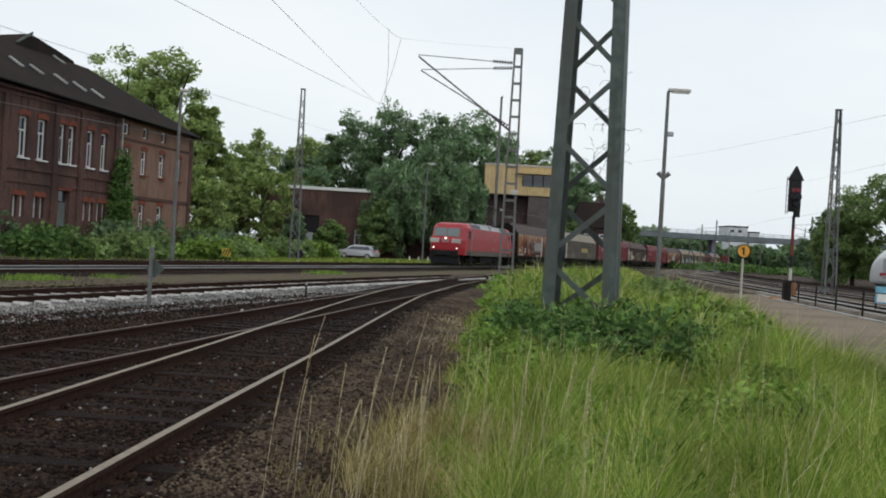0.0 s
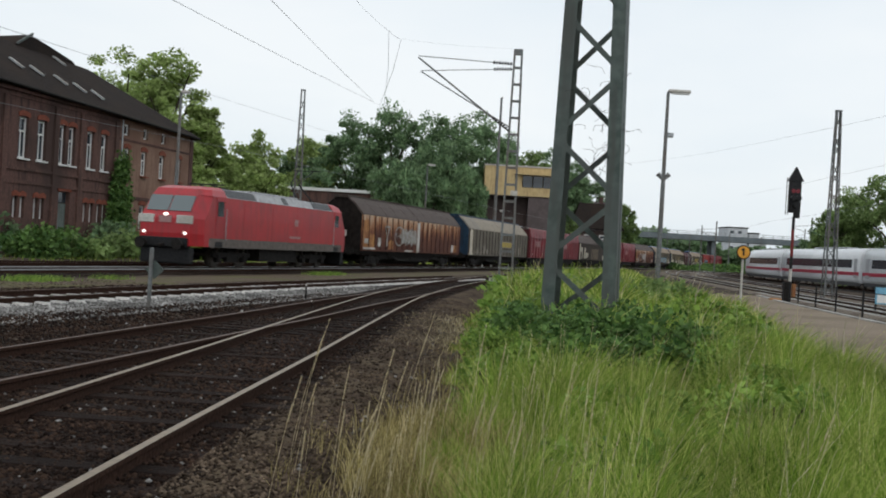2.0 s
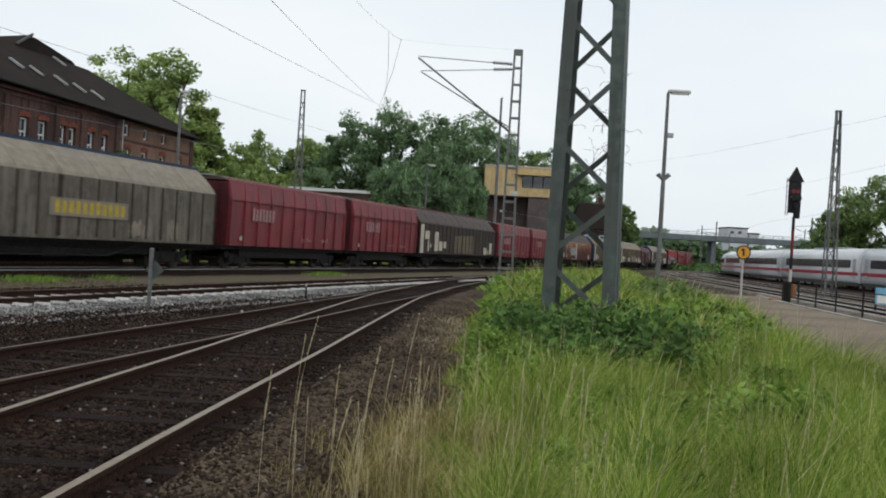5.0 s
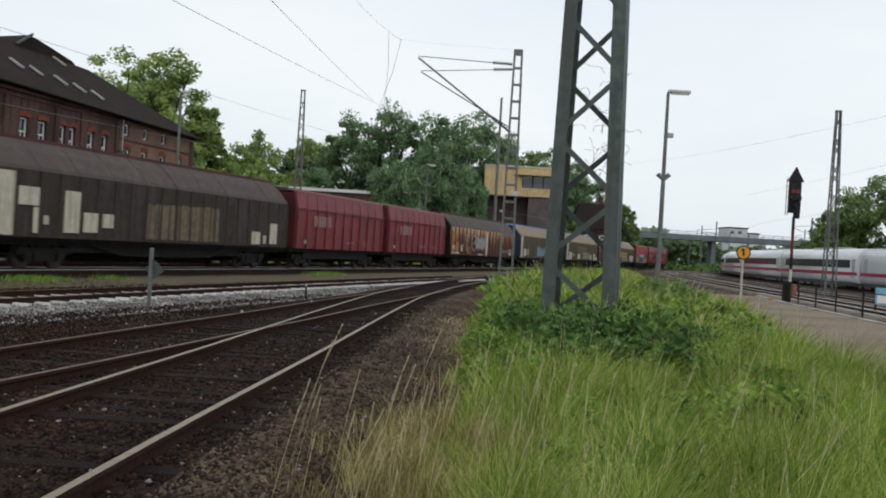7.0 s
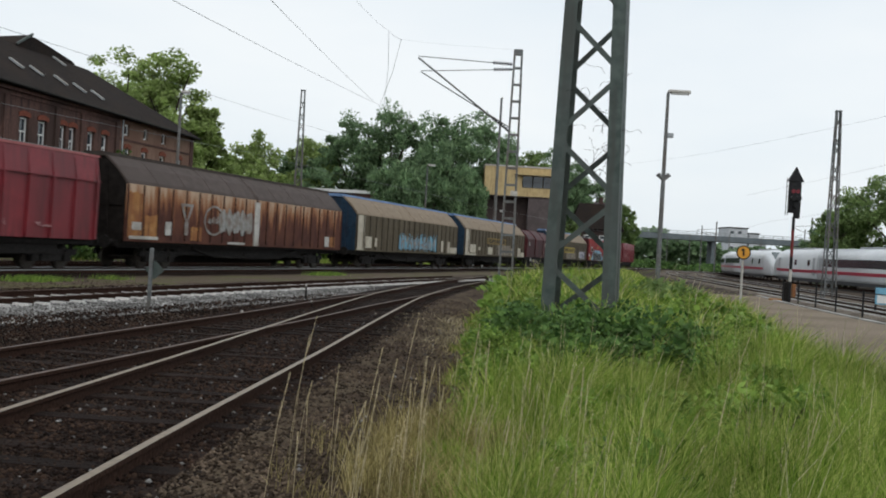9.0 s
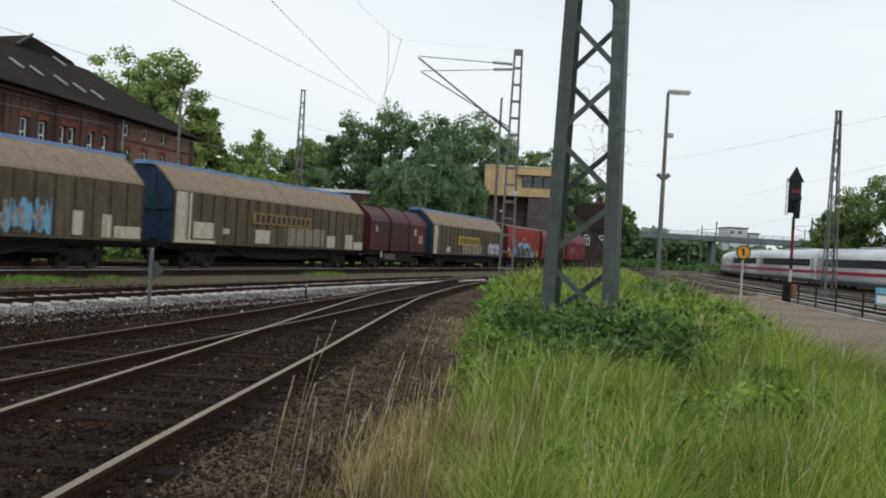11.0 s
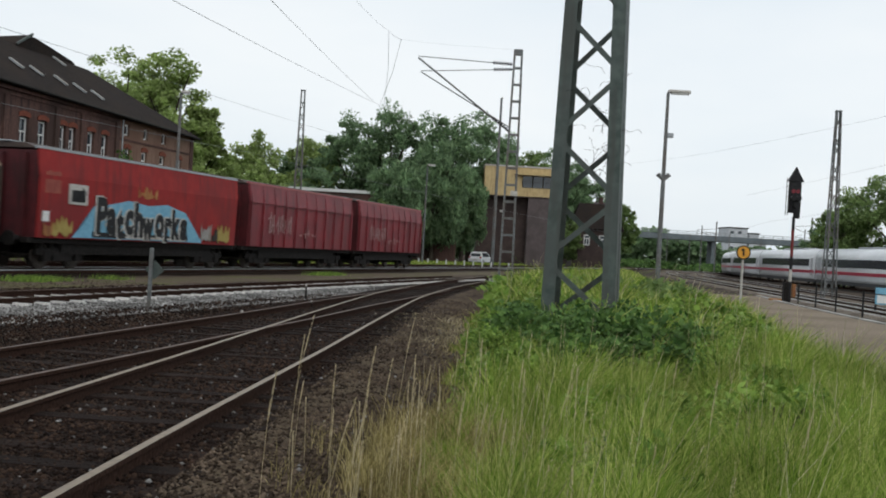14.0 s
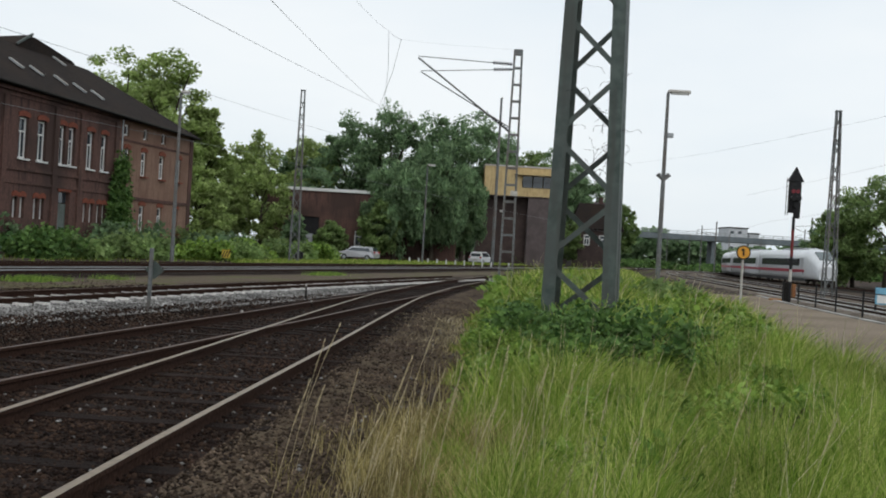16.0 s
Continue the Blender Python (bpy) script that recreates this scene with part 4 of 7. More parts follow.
def locomotive(front, rear):
    L = (rear - front) / 2
    t = thing("electric_locomotive", "red electric locomotive with grey roof and lit headlights", "locomotive")
    # body: plan outlines with cut corners, stacked from the sill to the roof
    def shell(levels):
        bm = bmesh.new()
        rings = []
        for z, e, back, w, wf in levels:
            plan = [(e, -wf), (e, wf), (e - 0.75, w), (-e + 0.75, w), (-e, wf), (-e, -wf), (-e + 0.75, -w), (e - 0.75, -w)] if back is None else \
                [(e, -wf), (e, wf), (e - 0.6, w), (back, w), (back, -w), (e - 0.6, -w)]
            rings.append([bm.verts.new((x, y, z)) for x, y in plan])
        n = len(rings[0])
        for p, q in zip(rings, rings[1:]):
            for i in range(n):
                bm.faces.new((p[i], p[(i + 1) % n], q[(i + 1) % n], q[i]))
        bm.faces.new(rings[0][::-1])
        bm.faces.new(rings[-1])
        bmesh.ops.recalc_face_normals(bm, faces=bm.faces[:])
        return bm
    body = part("body", shell([(0.98, L - 0.05, None, 1.49, 1.16), (1.5, L, None, 1.49, 1.20), (2.15, L - 0.02, None, 1.49, 1.20), (2.36, L - 0.18, None, 1.49, 1.18), (3.20, L - 0.74, None, 1.47, 1.08)]), RED, t)
    for turn in (0, 180):
        bm = shell([(3.20, L - 0.74, L - 2.7, 1.47, 1.08), (3.48, L - 1.0, L - 2.7, 1.30, 1.0), (3.62, L - 1.6, L - 2.7, 1.12, 0.9)])
        bmesh.ops.rotate(bm, verts=bm.verts[:], cent=(0, 0, 0), matrix=Matrix.Rotation(radians(turn), 3, "Z"))
        part("cab_roof", bm, RED, t)
    # roof between the cabs
    bm = bmesh.new()
    prism(bm, [(1.45, 3.21), (1.14, 3.60), (-1.14, 3.60), (-1.45, 3.21)], -L + 2.72, L - 2.72)
    roof = part("roof", bm, LOCO_ROOF, t)
    for a, b in ((L - 5.8, L - 2.8), (-0.4, 0.1), (-L + 2.8, -L + 5.4)):
        bm = bmesh.new()
        prism(bm, [(1.44, 3.26), (1.19, 3.575), (1.15, 3.54), (1.38, 3.24)], a, b)
        part("grille", bm, GRILLE, roof)
    bm = bmesh.new()
    box(bm, -3.2, 2.4, -0.7, 0.7, 3.60, 3.74)
    part("roof_box", bevelled(bm, 0.04), LOCO_ROOF, roof)
    # collectors: folded at the front, raised at the back
    bm = bmesh.new()
    for y in (-0.5, 0.5):
        bar(bm, (L - 5.6, y, 3.6), (L - 3.4, y * 0.6, 3.78), 0.05, 0.05)
    bar(bm, (L - 3.5, -0.9, 3.82), (L - 3.5, 0.9, 3.82), 0.08, 0.05)
    part("pantograph", bm, BLACK, roof)
    bm = bmesh.new()
    for y in (-0.45, 0.45):
        bar(bm, (-L + 3.2, y, 3.6), (-L + 4.9, y * 0.5, 4.55), 0.06, 0.06)
        bar(bm, (-L + 4.9, y * 0.5, 4.55), (-L + 3.5, y, 5.35), 0.045, 0.045)
    bar(bm, (-L + 3.5, -0.9, 5.38), (-L + 3.5, 0.9, 5.38), 0.07, 0.05)
    bar(bm, (-L + 3.4, -0.6, 3.64), (-L + 3.4, 0.6, 3.64), 0.1, 0.12)
    part("pantograph", bm, BLACK, roof)
    # grey sill, doors, cab windows, badges
    for s in (1, -1):
        y0, y1 = sorted((s * 1.47, s * 1.497))
        part("sill", boxes((-L + 1.2, L - 1.2, y0, y1, 0.96, 1.36)), SILL, t)
    for k in (1, -1):
        d = part("cab_door", boxes((min(k * (L - 1.75), k * (L - 2.5)), max(k * (L - 1.75), k * (L - 2.5)), 1.48, 1.502, 1.4, 3.15)), RED, t)
        part("door_window", boxes((min(k * (L - 1.85), k * (L - 2.4)), max(k * (L - 1.85), k * (L - 2.4)), 1.502, 1.510, 2.35, 3.0)), PANE, d)
        part("grab_rail", tube(bmesh.new(), (k * (L - 2.62), 1.55, 1.3), (k * (L - 2.62), 1.55, 2.7), 0.02, 6), GALV, t)
        part("footstep", boxes((k * (L - 2.1) - 0.35, k * (L - 2.1) + 0.35, 1.44, 1.51, 0.98, 1.22)), BLACK, t)
    for x in (L - 4.5, -L + 4.5, 1.5, -1.5):
        part("panel_seam", boxes((x - 0.012, x + 0.012, 1.49, 1.493, 1.36, 3.18)), RED, t)
    patch("badge", -1.6, -1.15, 2.2, 2.55, FAINT, t, 1.49, 0.008)
    patch("number_bar", -2.0, -0.6, 1.55, 1.68, FAINT, t, 1.49, 0.008)
    # fronts
    for k in (1, -1):
        tilt = math.degrees(math.atan2(0.62, 1.0)) * -k
        for y in (-0.62, 0.62):
            bm = bmesh.new()
            box(bm, -0.02, 0.02, -0.52, 0.52, -0.40, 0.40, pose(k * (L - 0.44), y * 0.88, 2.80, 0, tilt, 0))
            part("windscreen", bm, SCREEN, t)
        for y in (-0.92, 0.92):
            bm = boxes((min(k * (L - 0.1), k * (L + 0.02)), max(k * (L - 0.1), k * (L + 0.02)), y - 0.38, y + 0.38, 1.92, 2.28))
            part("vent_panel", bevelled(bm, 0.02), DIRT_WHITE, t, "pale front panel")
        part("badge", boxes((min(k * (L - 0.1), k * (L + 0.02)), max(k * (L - 0.1), k * (L + 0.02)), -0.3, 0.3, 1.95, 2.25)), FAINT, t)
        for y, z in ((-0.98, 1.52), (0.98, 1.52), (0.0, 2.30)):
            bm = bmesh.new()
            tube(bm, (k * (L - 0.2), y, z), (k * (L + 0.03), y, z), 0.06, 14)
            part("headlight", bm, HEADLIGHT if k > 0 else SCREEN, t)
        bm = boxes((min(k * (L - 0.35), k * (L + 0.06)), max(k * (L - 0.35), k * (L + 0.06)), -1.12, 1.12, 0.90, 1.32))
        part("buffer_beam", bevelled(bm, 0.03), BLACK, t)
        bm = bmesh.new()
        box(bm, min(k * (L - 0.5), k * (L - 0.1)), max(k * (L - 0.5), k * (L - 0.1)), -1.2, 1.2, 0.2, 0.9)
        part("plough", bevelled(bm, 0.05), BLACK, t)
        buffers(k * L, t, 1.05)
        bogie(k * (L - 4.3), t, 1.3, True)
    part("transformer_case", boxes((-2.2, 2.2, -1.2, 1.2, 0.35, 0.98)), UNDER, t)
    roll_freight(t, (front + rear) / 2)


locomotive(47.7, 65.9)
sliding_wall_wagon(68.1, 90.3, "rusting brown sliding-wall wagon with orange stains and spray paint", RUSTY, BROWN_ROOF, END_BLACK, DARK_WALL, dress_rust, rib_mat=RIB_RUST)
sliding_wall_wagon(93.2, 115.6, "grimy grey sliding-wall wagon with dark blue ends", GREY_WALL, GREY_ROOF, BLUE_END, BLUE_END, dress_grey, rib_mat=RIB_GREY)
bulk_wagon(116.7, 131.5, "wine red ribbed bulk wagon with faint lettering", WINE, WINE_LIP, dress_wine)
bulk_wagon(132.3, 145.2, "wine red ribbed bulk wagon with worn paint", WINE, WINE_LIP, dress_wine)
sliding_wall_wagon(145.9, 168.2, "sooty dark brown sliding-wall wagon with cream patches", DARK_WALL, BROWN_ROOF, END_BLACK, HOOD, dress_dark)
bulk_wagon(169.0, 182.9, "wine red ribbed bulk wagon with faint lettering", WINE, WINE_LIP, dress_wine)
bulk_wagon(183.7, 197.1, "wine red ribbed bulk wagon with worn paint", WINE, WINE_LIP, dress_wine)
sliding_wall_wagon(198.8, 221.1, "rusting brown sliding-wall wagon with orange stains and spray paint", RUSTY, BROWN_ROOF, END_BLACK, DARK_WALL, dress_rust, rib_mat=RIB_RUST)
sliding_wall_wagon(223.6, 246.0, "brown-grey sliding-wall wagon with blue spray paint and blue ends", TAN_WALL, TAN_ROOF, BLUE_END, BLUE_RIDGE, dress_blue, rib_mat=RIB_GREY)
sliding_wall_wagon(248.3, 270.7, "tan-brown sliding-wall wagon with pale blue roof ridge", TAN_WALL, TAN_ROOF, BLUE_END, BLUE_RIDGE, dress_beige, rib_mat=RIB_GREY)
hood_wagon(272.0, 283.6)
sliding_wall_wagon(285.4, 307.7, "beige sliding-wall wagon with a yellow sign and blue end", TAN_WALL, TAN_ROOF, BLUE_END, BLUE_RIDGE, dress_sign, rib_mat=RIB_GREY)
bulk_wagon(309.4, 324.2, "tomato red smooth-sided bulk wagon covered in a spray-painted mural", TOMATO, GALV, dress_mural, False)
bulk_wagon(325.1, 338.9, "wine red ribbed bulk wagon with pale scrawls", WINE, WINE_LIP, dress_scrawl)
bulk_wagon(339.8, 352.6, "last wine red ribbed bulk wagon with pale scrawls", WINE, WINE_LIP, dress_scrawl)

# ---- the white express train ----
ICE_WHITE = material("glossy_white_train_paint", (0.64, 0.655, 0.675), (0.70, 0.715, 0.73), 0.25, grain=2, bump=0.0, streak=(0.63, 0.64, 0.65))
ICE_SKIRT = material("dark_grey_train_skirt", (0.07, 0.072, 0.076), (0.11, 0.112, 0.116), 0.6, grain=3, bump=0.0)
ICE_LOW = material("light_grey_train_skirt", (0.32, 0.33, 0.35), (0.39, 0.40, 0.41), 0.5, grain=3, bump=0.0)
ICE_BAND = material("dark_window_band", (0.030, 0.034, 0.042), (0.045, 0.05, 0.06), 0.15, grain=4, bump=0.0)
STRIPE = material("red_stripe_paint", (0.36, 0.018, 0.050), (0.43, 0.026, 0.062), 0.4, grain=4, bump=0.0)
SHELL = [(1.36, 0.55), (1.46, 0.9), (1.51, 1.6), (1.48, 2.6), (1.38, 3.15), (1.10, 3.55), (0.62, 3.78), (0.0, 3.84)]
SHELL = SHELL + [(-y, z) for y, z in SHELL[-2::-1]]


def train_shell(x0, x1, nose):
    """The shell of a car; nose 1 or -1 draws the front or back end down into a point."""
    bm = bmesh.new()
    xs = [x0, x1]
    if nose:
        xs = sorted([x0, x1] + [(x1 - d if nose > 0 else x0 + d) for d in (0.2, 0.55, 1.0, 1.6, 2.3, 3.2, 4.2)])
    rings = []
    for x in xs:
        d = (x1 - x if nose > 0 else x - x0) if nose else 9
        u = min(1.0, d / 4.2)
        high = 0.42 + 0.58 * math.sin(u * math.pi / 2) ** 0.9
        wide = 0.58 + 0.42 * math.sin(u * math.pi / 2) ** 0.6
        rings.append([bm.verts.new((x, y * wide, 0.55 + (z - 0.55) * high)) for y, z in SHELL])
    for a, b in zip(rings, rings[1:]):
        for i in range(len(SHELL) - 1):
            f = bm.faces.new((a[i], b[i], b[i + 1], a[i + 1]))
            f.smooth = True
        bm.faces.new((a[-1], b[-1], b[0], a[0]))
    bm.faces.new(rings[0])
    bm.faces.new(rings[-1][::-1])
    bmesh.ops.recalc_face_normals(bm, faces=bm.faces[:])
    return bm


def express_car(front, length, nose, windows):
    x = length / 2
    t = thing("express_train_car", "white express train car with a red stripe and dark window band" if not nose else "white pointed end car of an express train with a red stripe", "train car", group="cars of the express train")
    part("body", train_shell(-x + 0.15, x - 0.15, nose), ICE_WHITE, t)
    a, b = -x + 0.2, x - 0.2
    if nose > 0:
        b = x - 3.9
    if nose < 0:
        a = -x + 3.9
    for s in (1, -1):
        prof = [(s * 1.515, 1.25), (s * 1.53, 1.55), (s * 1.50, 1.55), (s * 1.48, 1.25)]
        part("stripe", prism(bmesh.new(), prof, a, b), STRIPE, t)
        if windows:
            prof = [(s * 1.515, 1.95), (s * 1.50, 2.72), (s * 1.44, 2.72), (s * 1.45, 1.95)]
            part("window_band", prism(bmesh.new(), prof, a + 2.0, b - 2.0), ICE_BAND, t)
        else:
            for w in (a + 3.0, (a + b) / 2):
                part("window", prism(bmesh.new(), [(s * 1.515, 2.0), (s * 1.50, 2.6), (s * 1.44, 2.6), (s * 1.45, 2.0)], w - 0.45, w + 0.45), ICE_BAND, t)
        for w in (a + 1.0, b - 1.0):
            part("door", prism(bmesh.new(), [(s * 1.522, 1.0), (s * 1.502, 2.8), (s * 1.44, 2.8), (s * 1.46, 1.0)], w - 0.42, w + 0.42), ICE_LOW, t)
        part("skirt", prism(bmesh.new(), [(s * 1.30, 0.28), (s * 1.40, 0.62), (s * 1.30, 0.62), (s * 1.22, 0.28)], a, b), ICE_SKIRT, t)
    part("roof_gear", bevelled(boxes((-x * 0.5, x * 0.3, -0.6, 0.6, 3.80, 3.95)), 0.04), ICE_LOW, t)
    if nose:
        bm = bmesh.new()
        k = nose
        pts = []
        for d, y, z in ((0.9, 0.62, 2.52), (2.3, 0.80, 3.36), (2.3, -0.80, 3.36), (0.9, -0.62, 2.52)):
            pts.append(bm.verts.new((k * (x - 0.15 - d), y, z + 0.14)))
        top = bm.faces.new(pts)
        ext = bmesh.ops.extrude_face_region(bm, geom=[top])
        bmesh.ops.translate(bm, vec=(-k * 0.2, 0, -0.25), verts=[v for v in ext["geom"] if isinstance(v, bmesh.types.BMVert)])
        bmesh.ops.recalc_face_normals(bm, faces=bm.faces[:])
        part("windscreen", bm, SCREEN, t)
        for y in (-0.55, 0.55):
            part("headlight", tube(bmesh.new(), (k * (x - 0.5), y, 1.25), (k * (x - 0.1), y, 1.2), 0.12, 10), DIRT_WHITE, t)
    for k in (-x + 3.6, x - 3.6):
        bogie(k, t, 1.25)
    KEYED.append((t, "express", front - x))


s = 3.5
for unit in range(2):
    for i in range(8):
        engine = 7 if unit == 0 else 0
        length = 20.5 if i == engine else 26.35
        express_car(s, length, 1 if i == 0 else (-1 if i == 7 else 0), i != engine)
        s -= length


# ---- buildings ----
def pierced_wall(x0, x1, z0, z1, holes, y0, y1):
    """A wall along x, from y0 to y1 thick, with rectangular holes (x0, x1, z0, z1) through it."""
    xs = sorted({x0, x1, *(h[0] for h in holes), *(h[1] for h in holes)})
    zs = sorted({z0, z1, *(h[2] for h in holes), *(h[3] for h in holes)})
    bm = bmesh.new()
    for a, b in zip(xs, xs[1:]):
        run = None
        for c, d in zip(zs, zs[1:]):
            mx, mz = (a + b) / 2, (c + d) / 2
            if any(h[0] < mx < h[1] and h[2] < mz < h[3] for h in holes):
                if run:
                    box(bm, a, b, y0, y1, *run)
                run = None
            else:
                run = (run[0] if run else c, d)
        if run:
            box(bm, a, b, y0, y1, *run)
    return bm


def window(parent, x0, x1, z0, z1, y, frame_mat=None, bars=True, sill=None):
    frame_mat = frame_mat or WHITE_PAINT
    w = 0.12
    bm = boxes((x0, x0 + w, y, y + 0.08, z0, z1), (x1 - w, x1, y, y + 0.08, z0, z1), (x0 + w, x1 - w, y, y + 0.08, z0, z0 + w), (x0 + w, x1 - w, y, y + 0.08, z1 - w, z1))
    if bars:
        zt = z0 + (z1 - z0) * 0.66
        box(bm, x0 + w, x1 - w, y, y + 0.08, zt - 0.05, zt + 0.05)
        xm = (x0 + x1) / 2
        if x1 - x0 > 0.6:
            box(bm, xm - 0.035, xm + 0.035, y, y + 0.08, z0 + w, zt - 0.05)
    win = part("window", boxes((x0 + w, x1 - w, y + 0.05, y + 0.07, z0 + w, z1 - w)), PANE, parent)
    part("frame", bm, frame_mat, win)
    if sill:
        part("sill", boxes((x0 - 0.08, x1 + 0.08, y - 0.36, y + 0.02, z0 - 0.1, z0)), sill, win)
    return win


def lintel(parent, x0, x1, z, y, mat):
    """A shallow brick arch over an opening."""
    bm = bmesh.new()
    n = 6
    for i in range(n):
        a = x0 - 0.12 + (x1 - x0 + 0.24) * i / n
        b = x0 - 0.12 + (x1 - x0 + 0.24) * (i + 1) / n
        m = ((a + b) / 2 - (x0 + x1) / 2) / ((x1 - x0) / 2 + 0.12)
        rise = 0.16 * (1 - m * m)
        box(bm, a, b, y - 0.04, y + 0.1, z - 0.02 + rise * 0.6, z + 0.22 + rise)
    part("lintel", bm, mat, parent)


def roof_shape(pts, faces, thick=0.18):
    bm = bmesh.new()
    vs = [bm.verts.new(p) for p in pts]
    fs = [bm.faces.new([vs[i] for i in f]) for f in faces]
    bmesh.ops.recalc_face_normals(bm, faces=fs)
    low = [bm.verts.new((p[0], p[1], p[2] - thick)) for p in pts]
    for f in faces:
        bm.faces.new([low[i] for i in f[::-1]])
    edges = {}
    for f in faces:
        for a, b in zip(f, f[1:] + f[:1]):
            edges.setdefault(frozenset((a, b)), []).append((a, b))
    for e in edges.values():
        if len(e) == 1:
            a, b = e[0]
            bm.faces.new((vs[b], vs[a], low[a], low[b]))
    return bm


SKYLIGHTS = [(-22.98, 1.95), (-21.0, 1.77), (-18.57, 1.5), (-16.6, 1.25), (-14.6, 1.0), (-12.65, 5.3)]


def brick_house():
    h = thing("brick_house", "old dark red brick railway house with white windows and dark roof", "house", pose(-21.0, 90, 0, 0, 0, 78.7))
    # main part
    tall = [(-25.0, 1.0), (-23.0, 1.0), (-20.68, 0.8), (-19.5, 0.8), (-17.15, 0.9), (-15.3, 0.85)] + [(-29 - 2.4 * i, 1.0) for i in range(6)]
    pairs = [-25.5, -24.75, -23.3, -22.6, -17.4, -16.6, -15.6, -14.9]
    holes = [(x - w / 2, x + w / 2, 5.5, 8.0) for x, w in tall] + [(x - 0.24, x + 0.24, 1.9, 3.15) for x in pairs] + [(-20.75, -19.4, -0.1, 3.75)]
    w = part("wall", pierced_wall(-46, -13.4, -0.4, 9.75, holes, -0.15, 0.35), BRICK, h)
    part("wall", boxes((-46, -13.4, 13.0, 13.4, -0.4, 9.75), (-46, -45.6, 0.35, 13.0, -0.4, 9.75), (-13.8, -13.4, 0.35, 13.0, -0.4, 9.75)), BRICK, h)
    for i, (x, ww) in enumerate(tall):
        window(h, x - ww / 2, x + ww / 2, 5.5, 8.0, 0.05, sill=WHITE_PAINT)
        lintel(h, x - ww / 2, x + ww / 2, 8.0, -0.15, BRICK_TRIM)
    for x in pairs:
        window(h, x - 0.24, x + 0.24, 1.9, 3.15, 0.05, bars=False)
        lintel(h, x - 0.24, x + 0.24, 3.15, -0.15, BRICK_TRIM)
    d = part("door", boxes((-20.7, -19.45, 0.1, 0.2, -0.1, 3.0)), material("weathered_green_door", (0.10, 0.125, 0.115), (0.16, 0.185, 0.17), 0.7, grain=6, bump=0.1, streak=(0.09, 0.10, 0.09)), h, "weathered grey-green door")
    part("fanlight", boxes((-20.7, -19.45, 0.12, 0.16, 3.05, 3.72)), PANE, d)
    lintel(h, -20.75, -19.4, 3.75, -0.15, BRICK_TRIM)
    part("string_course", boxes((-46, -13.4, -0.22, -0.148, 3.95, 4.15), (-46, -13.4, -0.25, -0.148, 4.75, 4.9)), BRICK, h)
    for z in (9.1, 9.4):
        part("cornice", boxes((-46, -13.4, -0.2 - (z - 9.0) * 0.5, -0.148, z, z + 0.18)), BRICK, h)
    for x in (-13.7, -18.4, -21.5, -27.0):
        part("pilaster", boxes((x - 0.25, x + 0.25, -0.30, -0.148, -0.3, 9.1)), BRICK, h)
    # one long roof over both parts, hipped at the far end, with a small cross gable on the ridge
    pts = [(-47, -0.75, 10.18), (-1.1, -0.75, 9.42), (-1.1, 12.8, 9.42), (-47, 12.8, 10.18), (-47, 6.0, 14.3), (-7.4, 6.0, 13.78)]
    r = part("roof", roof_shape(pts, [[0, 1, 5, 4], [1, 2, 5], [2, 3, 4, 5]]), SLATE, h)
    bm = bmesh.new()
    gable = [(-17.6, 13.7), (-15.65, 14.8), (-12.6, 14.42), (-9.6, 14.0), (-8.6, 13.5)]
    front = [bm.verts.new((x, 5.7 + 0.1 * i, z)) for i, (x, z) in enumerate(gable)]
    back = [bm.verts.new((x, 9.5, z - 0.2)) for x, z in gable]
    bm.faces.new(front)
    bm.faces.new(back[::-1])
    for i in range(5):
        bm.faces.new((front[i], front[(i + 1) % 5], back[(i + 1) % 5], back[i]))
    bmesh.ops.recalc_face_normals(bm, faces=bm.faces[:])
    g = part("cross_gable", bm, SLATE, r)
    part("verge_board", bar(bmesh.new(), (-17.5, 5.6, 13.82), (-15.65, 5.6, 14.86), 0.12, 0.14), STEEL_GREEN, g)
    for x, y in SKYLIGHTS:
        m = pose(x, y, 10.316 + 0.622 * y - 0.0166 * (x + 20) - 0.02, 31.9, 0, 0)
        bm = bmesh.new()
        box(bm, -0.12, 0.12, -0.58, 0.58, 0.0, 0.10, m)
        k = part("skylight", bm, GALV, r)
        bm = bmesh.new()
        box(bm, -0.09, 0.09, -0.54, 0.54, 0.10, 0.115, m)
        part("pane", bm, DIRT_WHITE, k)
    bm = bmesh.new()
    tube(bm, (-1.2, -0.78, 9.32), (-47, -0.78, 10.06), 0.09, 8)
    part("gutter", bm, UNDER, h)
    part("downpipe", tube(bmesh.new(), (-13.0, -0.25, 9.4), (-13.0, -0.25, 0), 0.06, 8), GALV, h)
    part("chimney", boxes((-19.2, -18.9, 6.0, 6.3, 13.6, 14.6)), BRICK, h)
    # lower wing
    attic = [(-11.95, 0.75), (-9.0, 0.75), (-6.0, 0.75)]
    mid = [(-11.75, 0.85), (-9.1, 0.85), (-6.1, 0.85), (-3.1, 0.85)]
    low = [(-9.0, 0.85), (-6.05, 0.85), (-3.2, 0.85)]
    holes = [(x - w / 2, x + w / 2, 8.35, 9.15) for x, w in attic] + [(x - w / 2, x + w / 2, 5.6, 7.4) for x, w in mid] + [(x - w / 2, x + w / 2, 1.45, 3.4) for x, w in low]
    part("wall", pierced_wall(-13.398, -0.7, -0.4, 9.5, holes, 0.0, 0.4), BRICK_LIGHT, h, "lighter orange-brown brick wing")
    part("wall", boxes((-13.398, -0.7, 9.6, 10.0, -0.4, 9.5), (-1.1, -0.7, 0.4, 9.6, -0.4, 9.5)), BRICK_LIGHT, h)
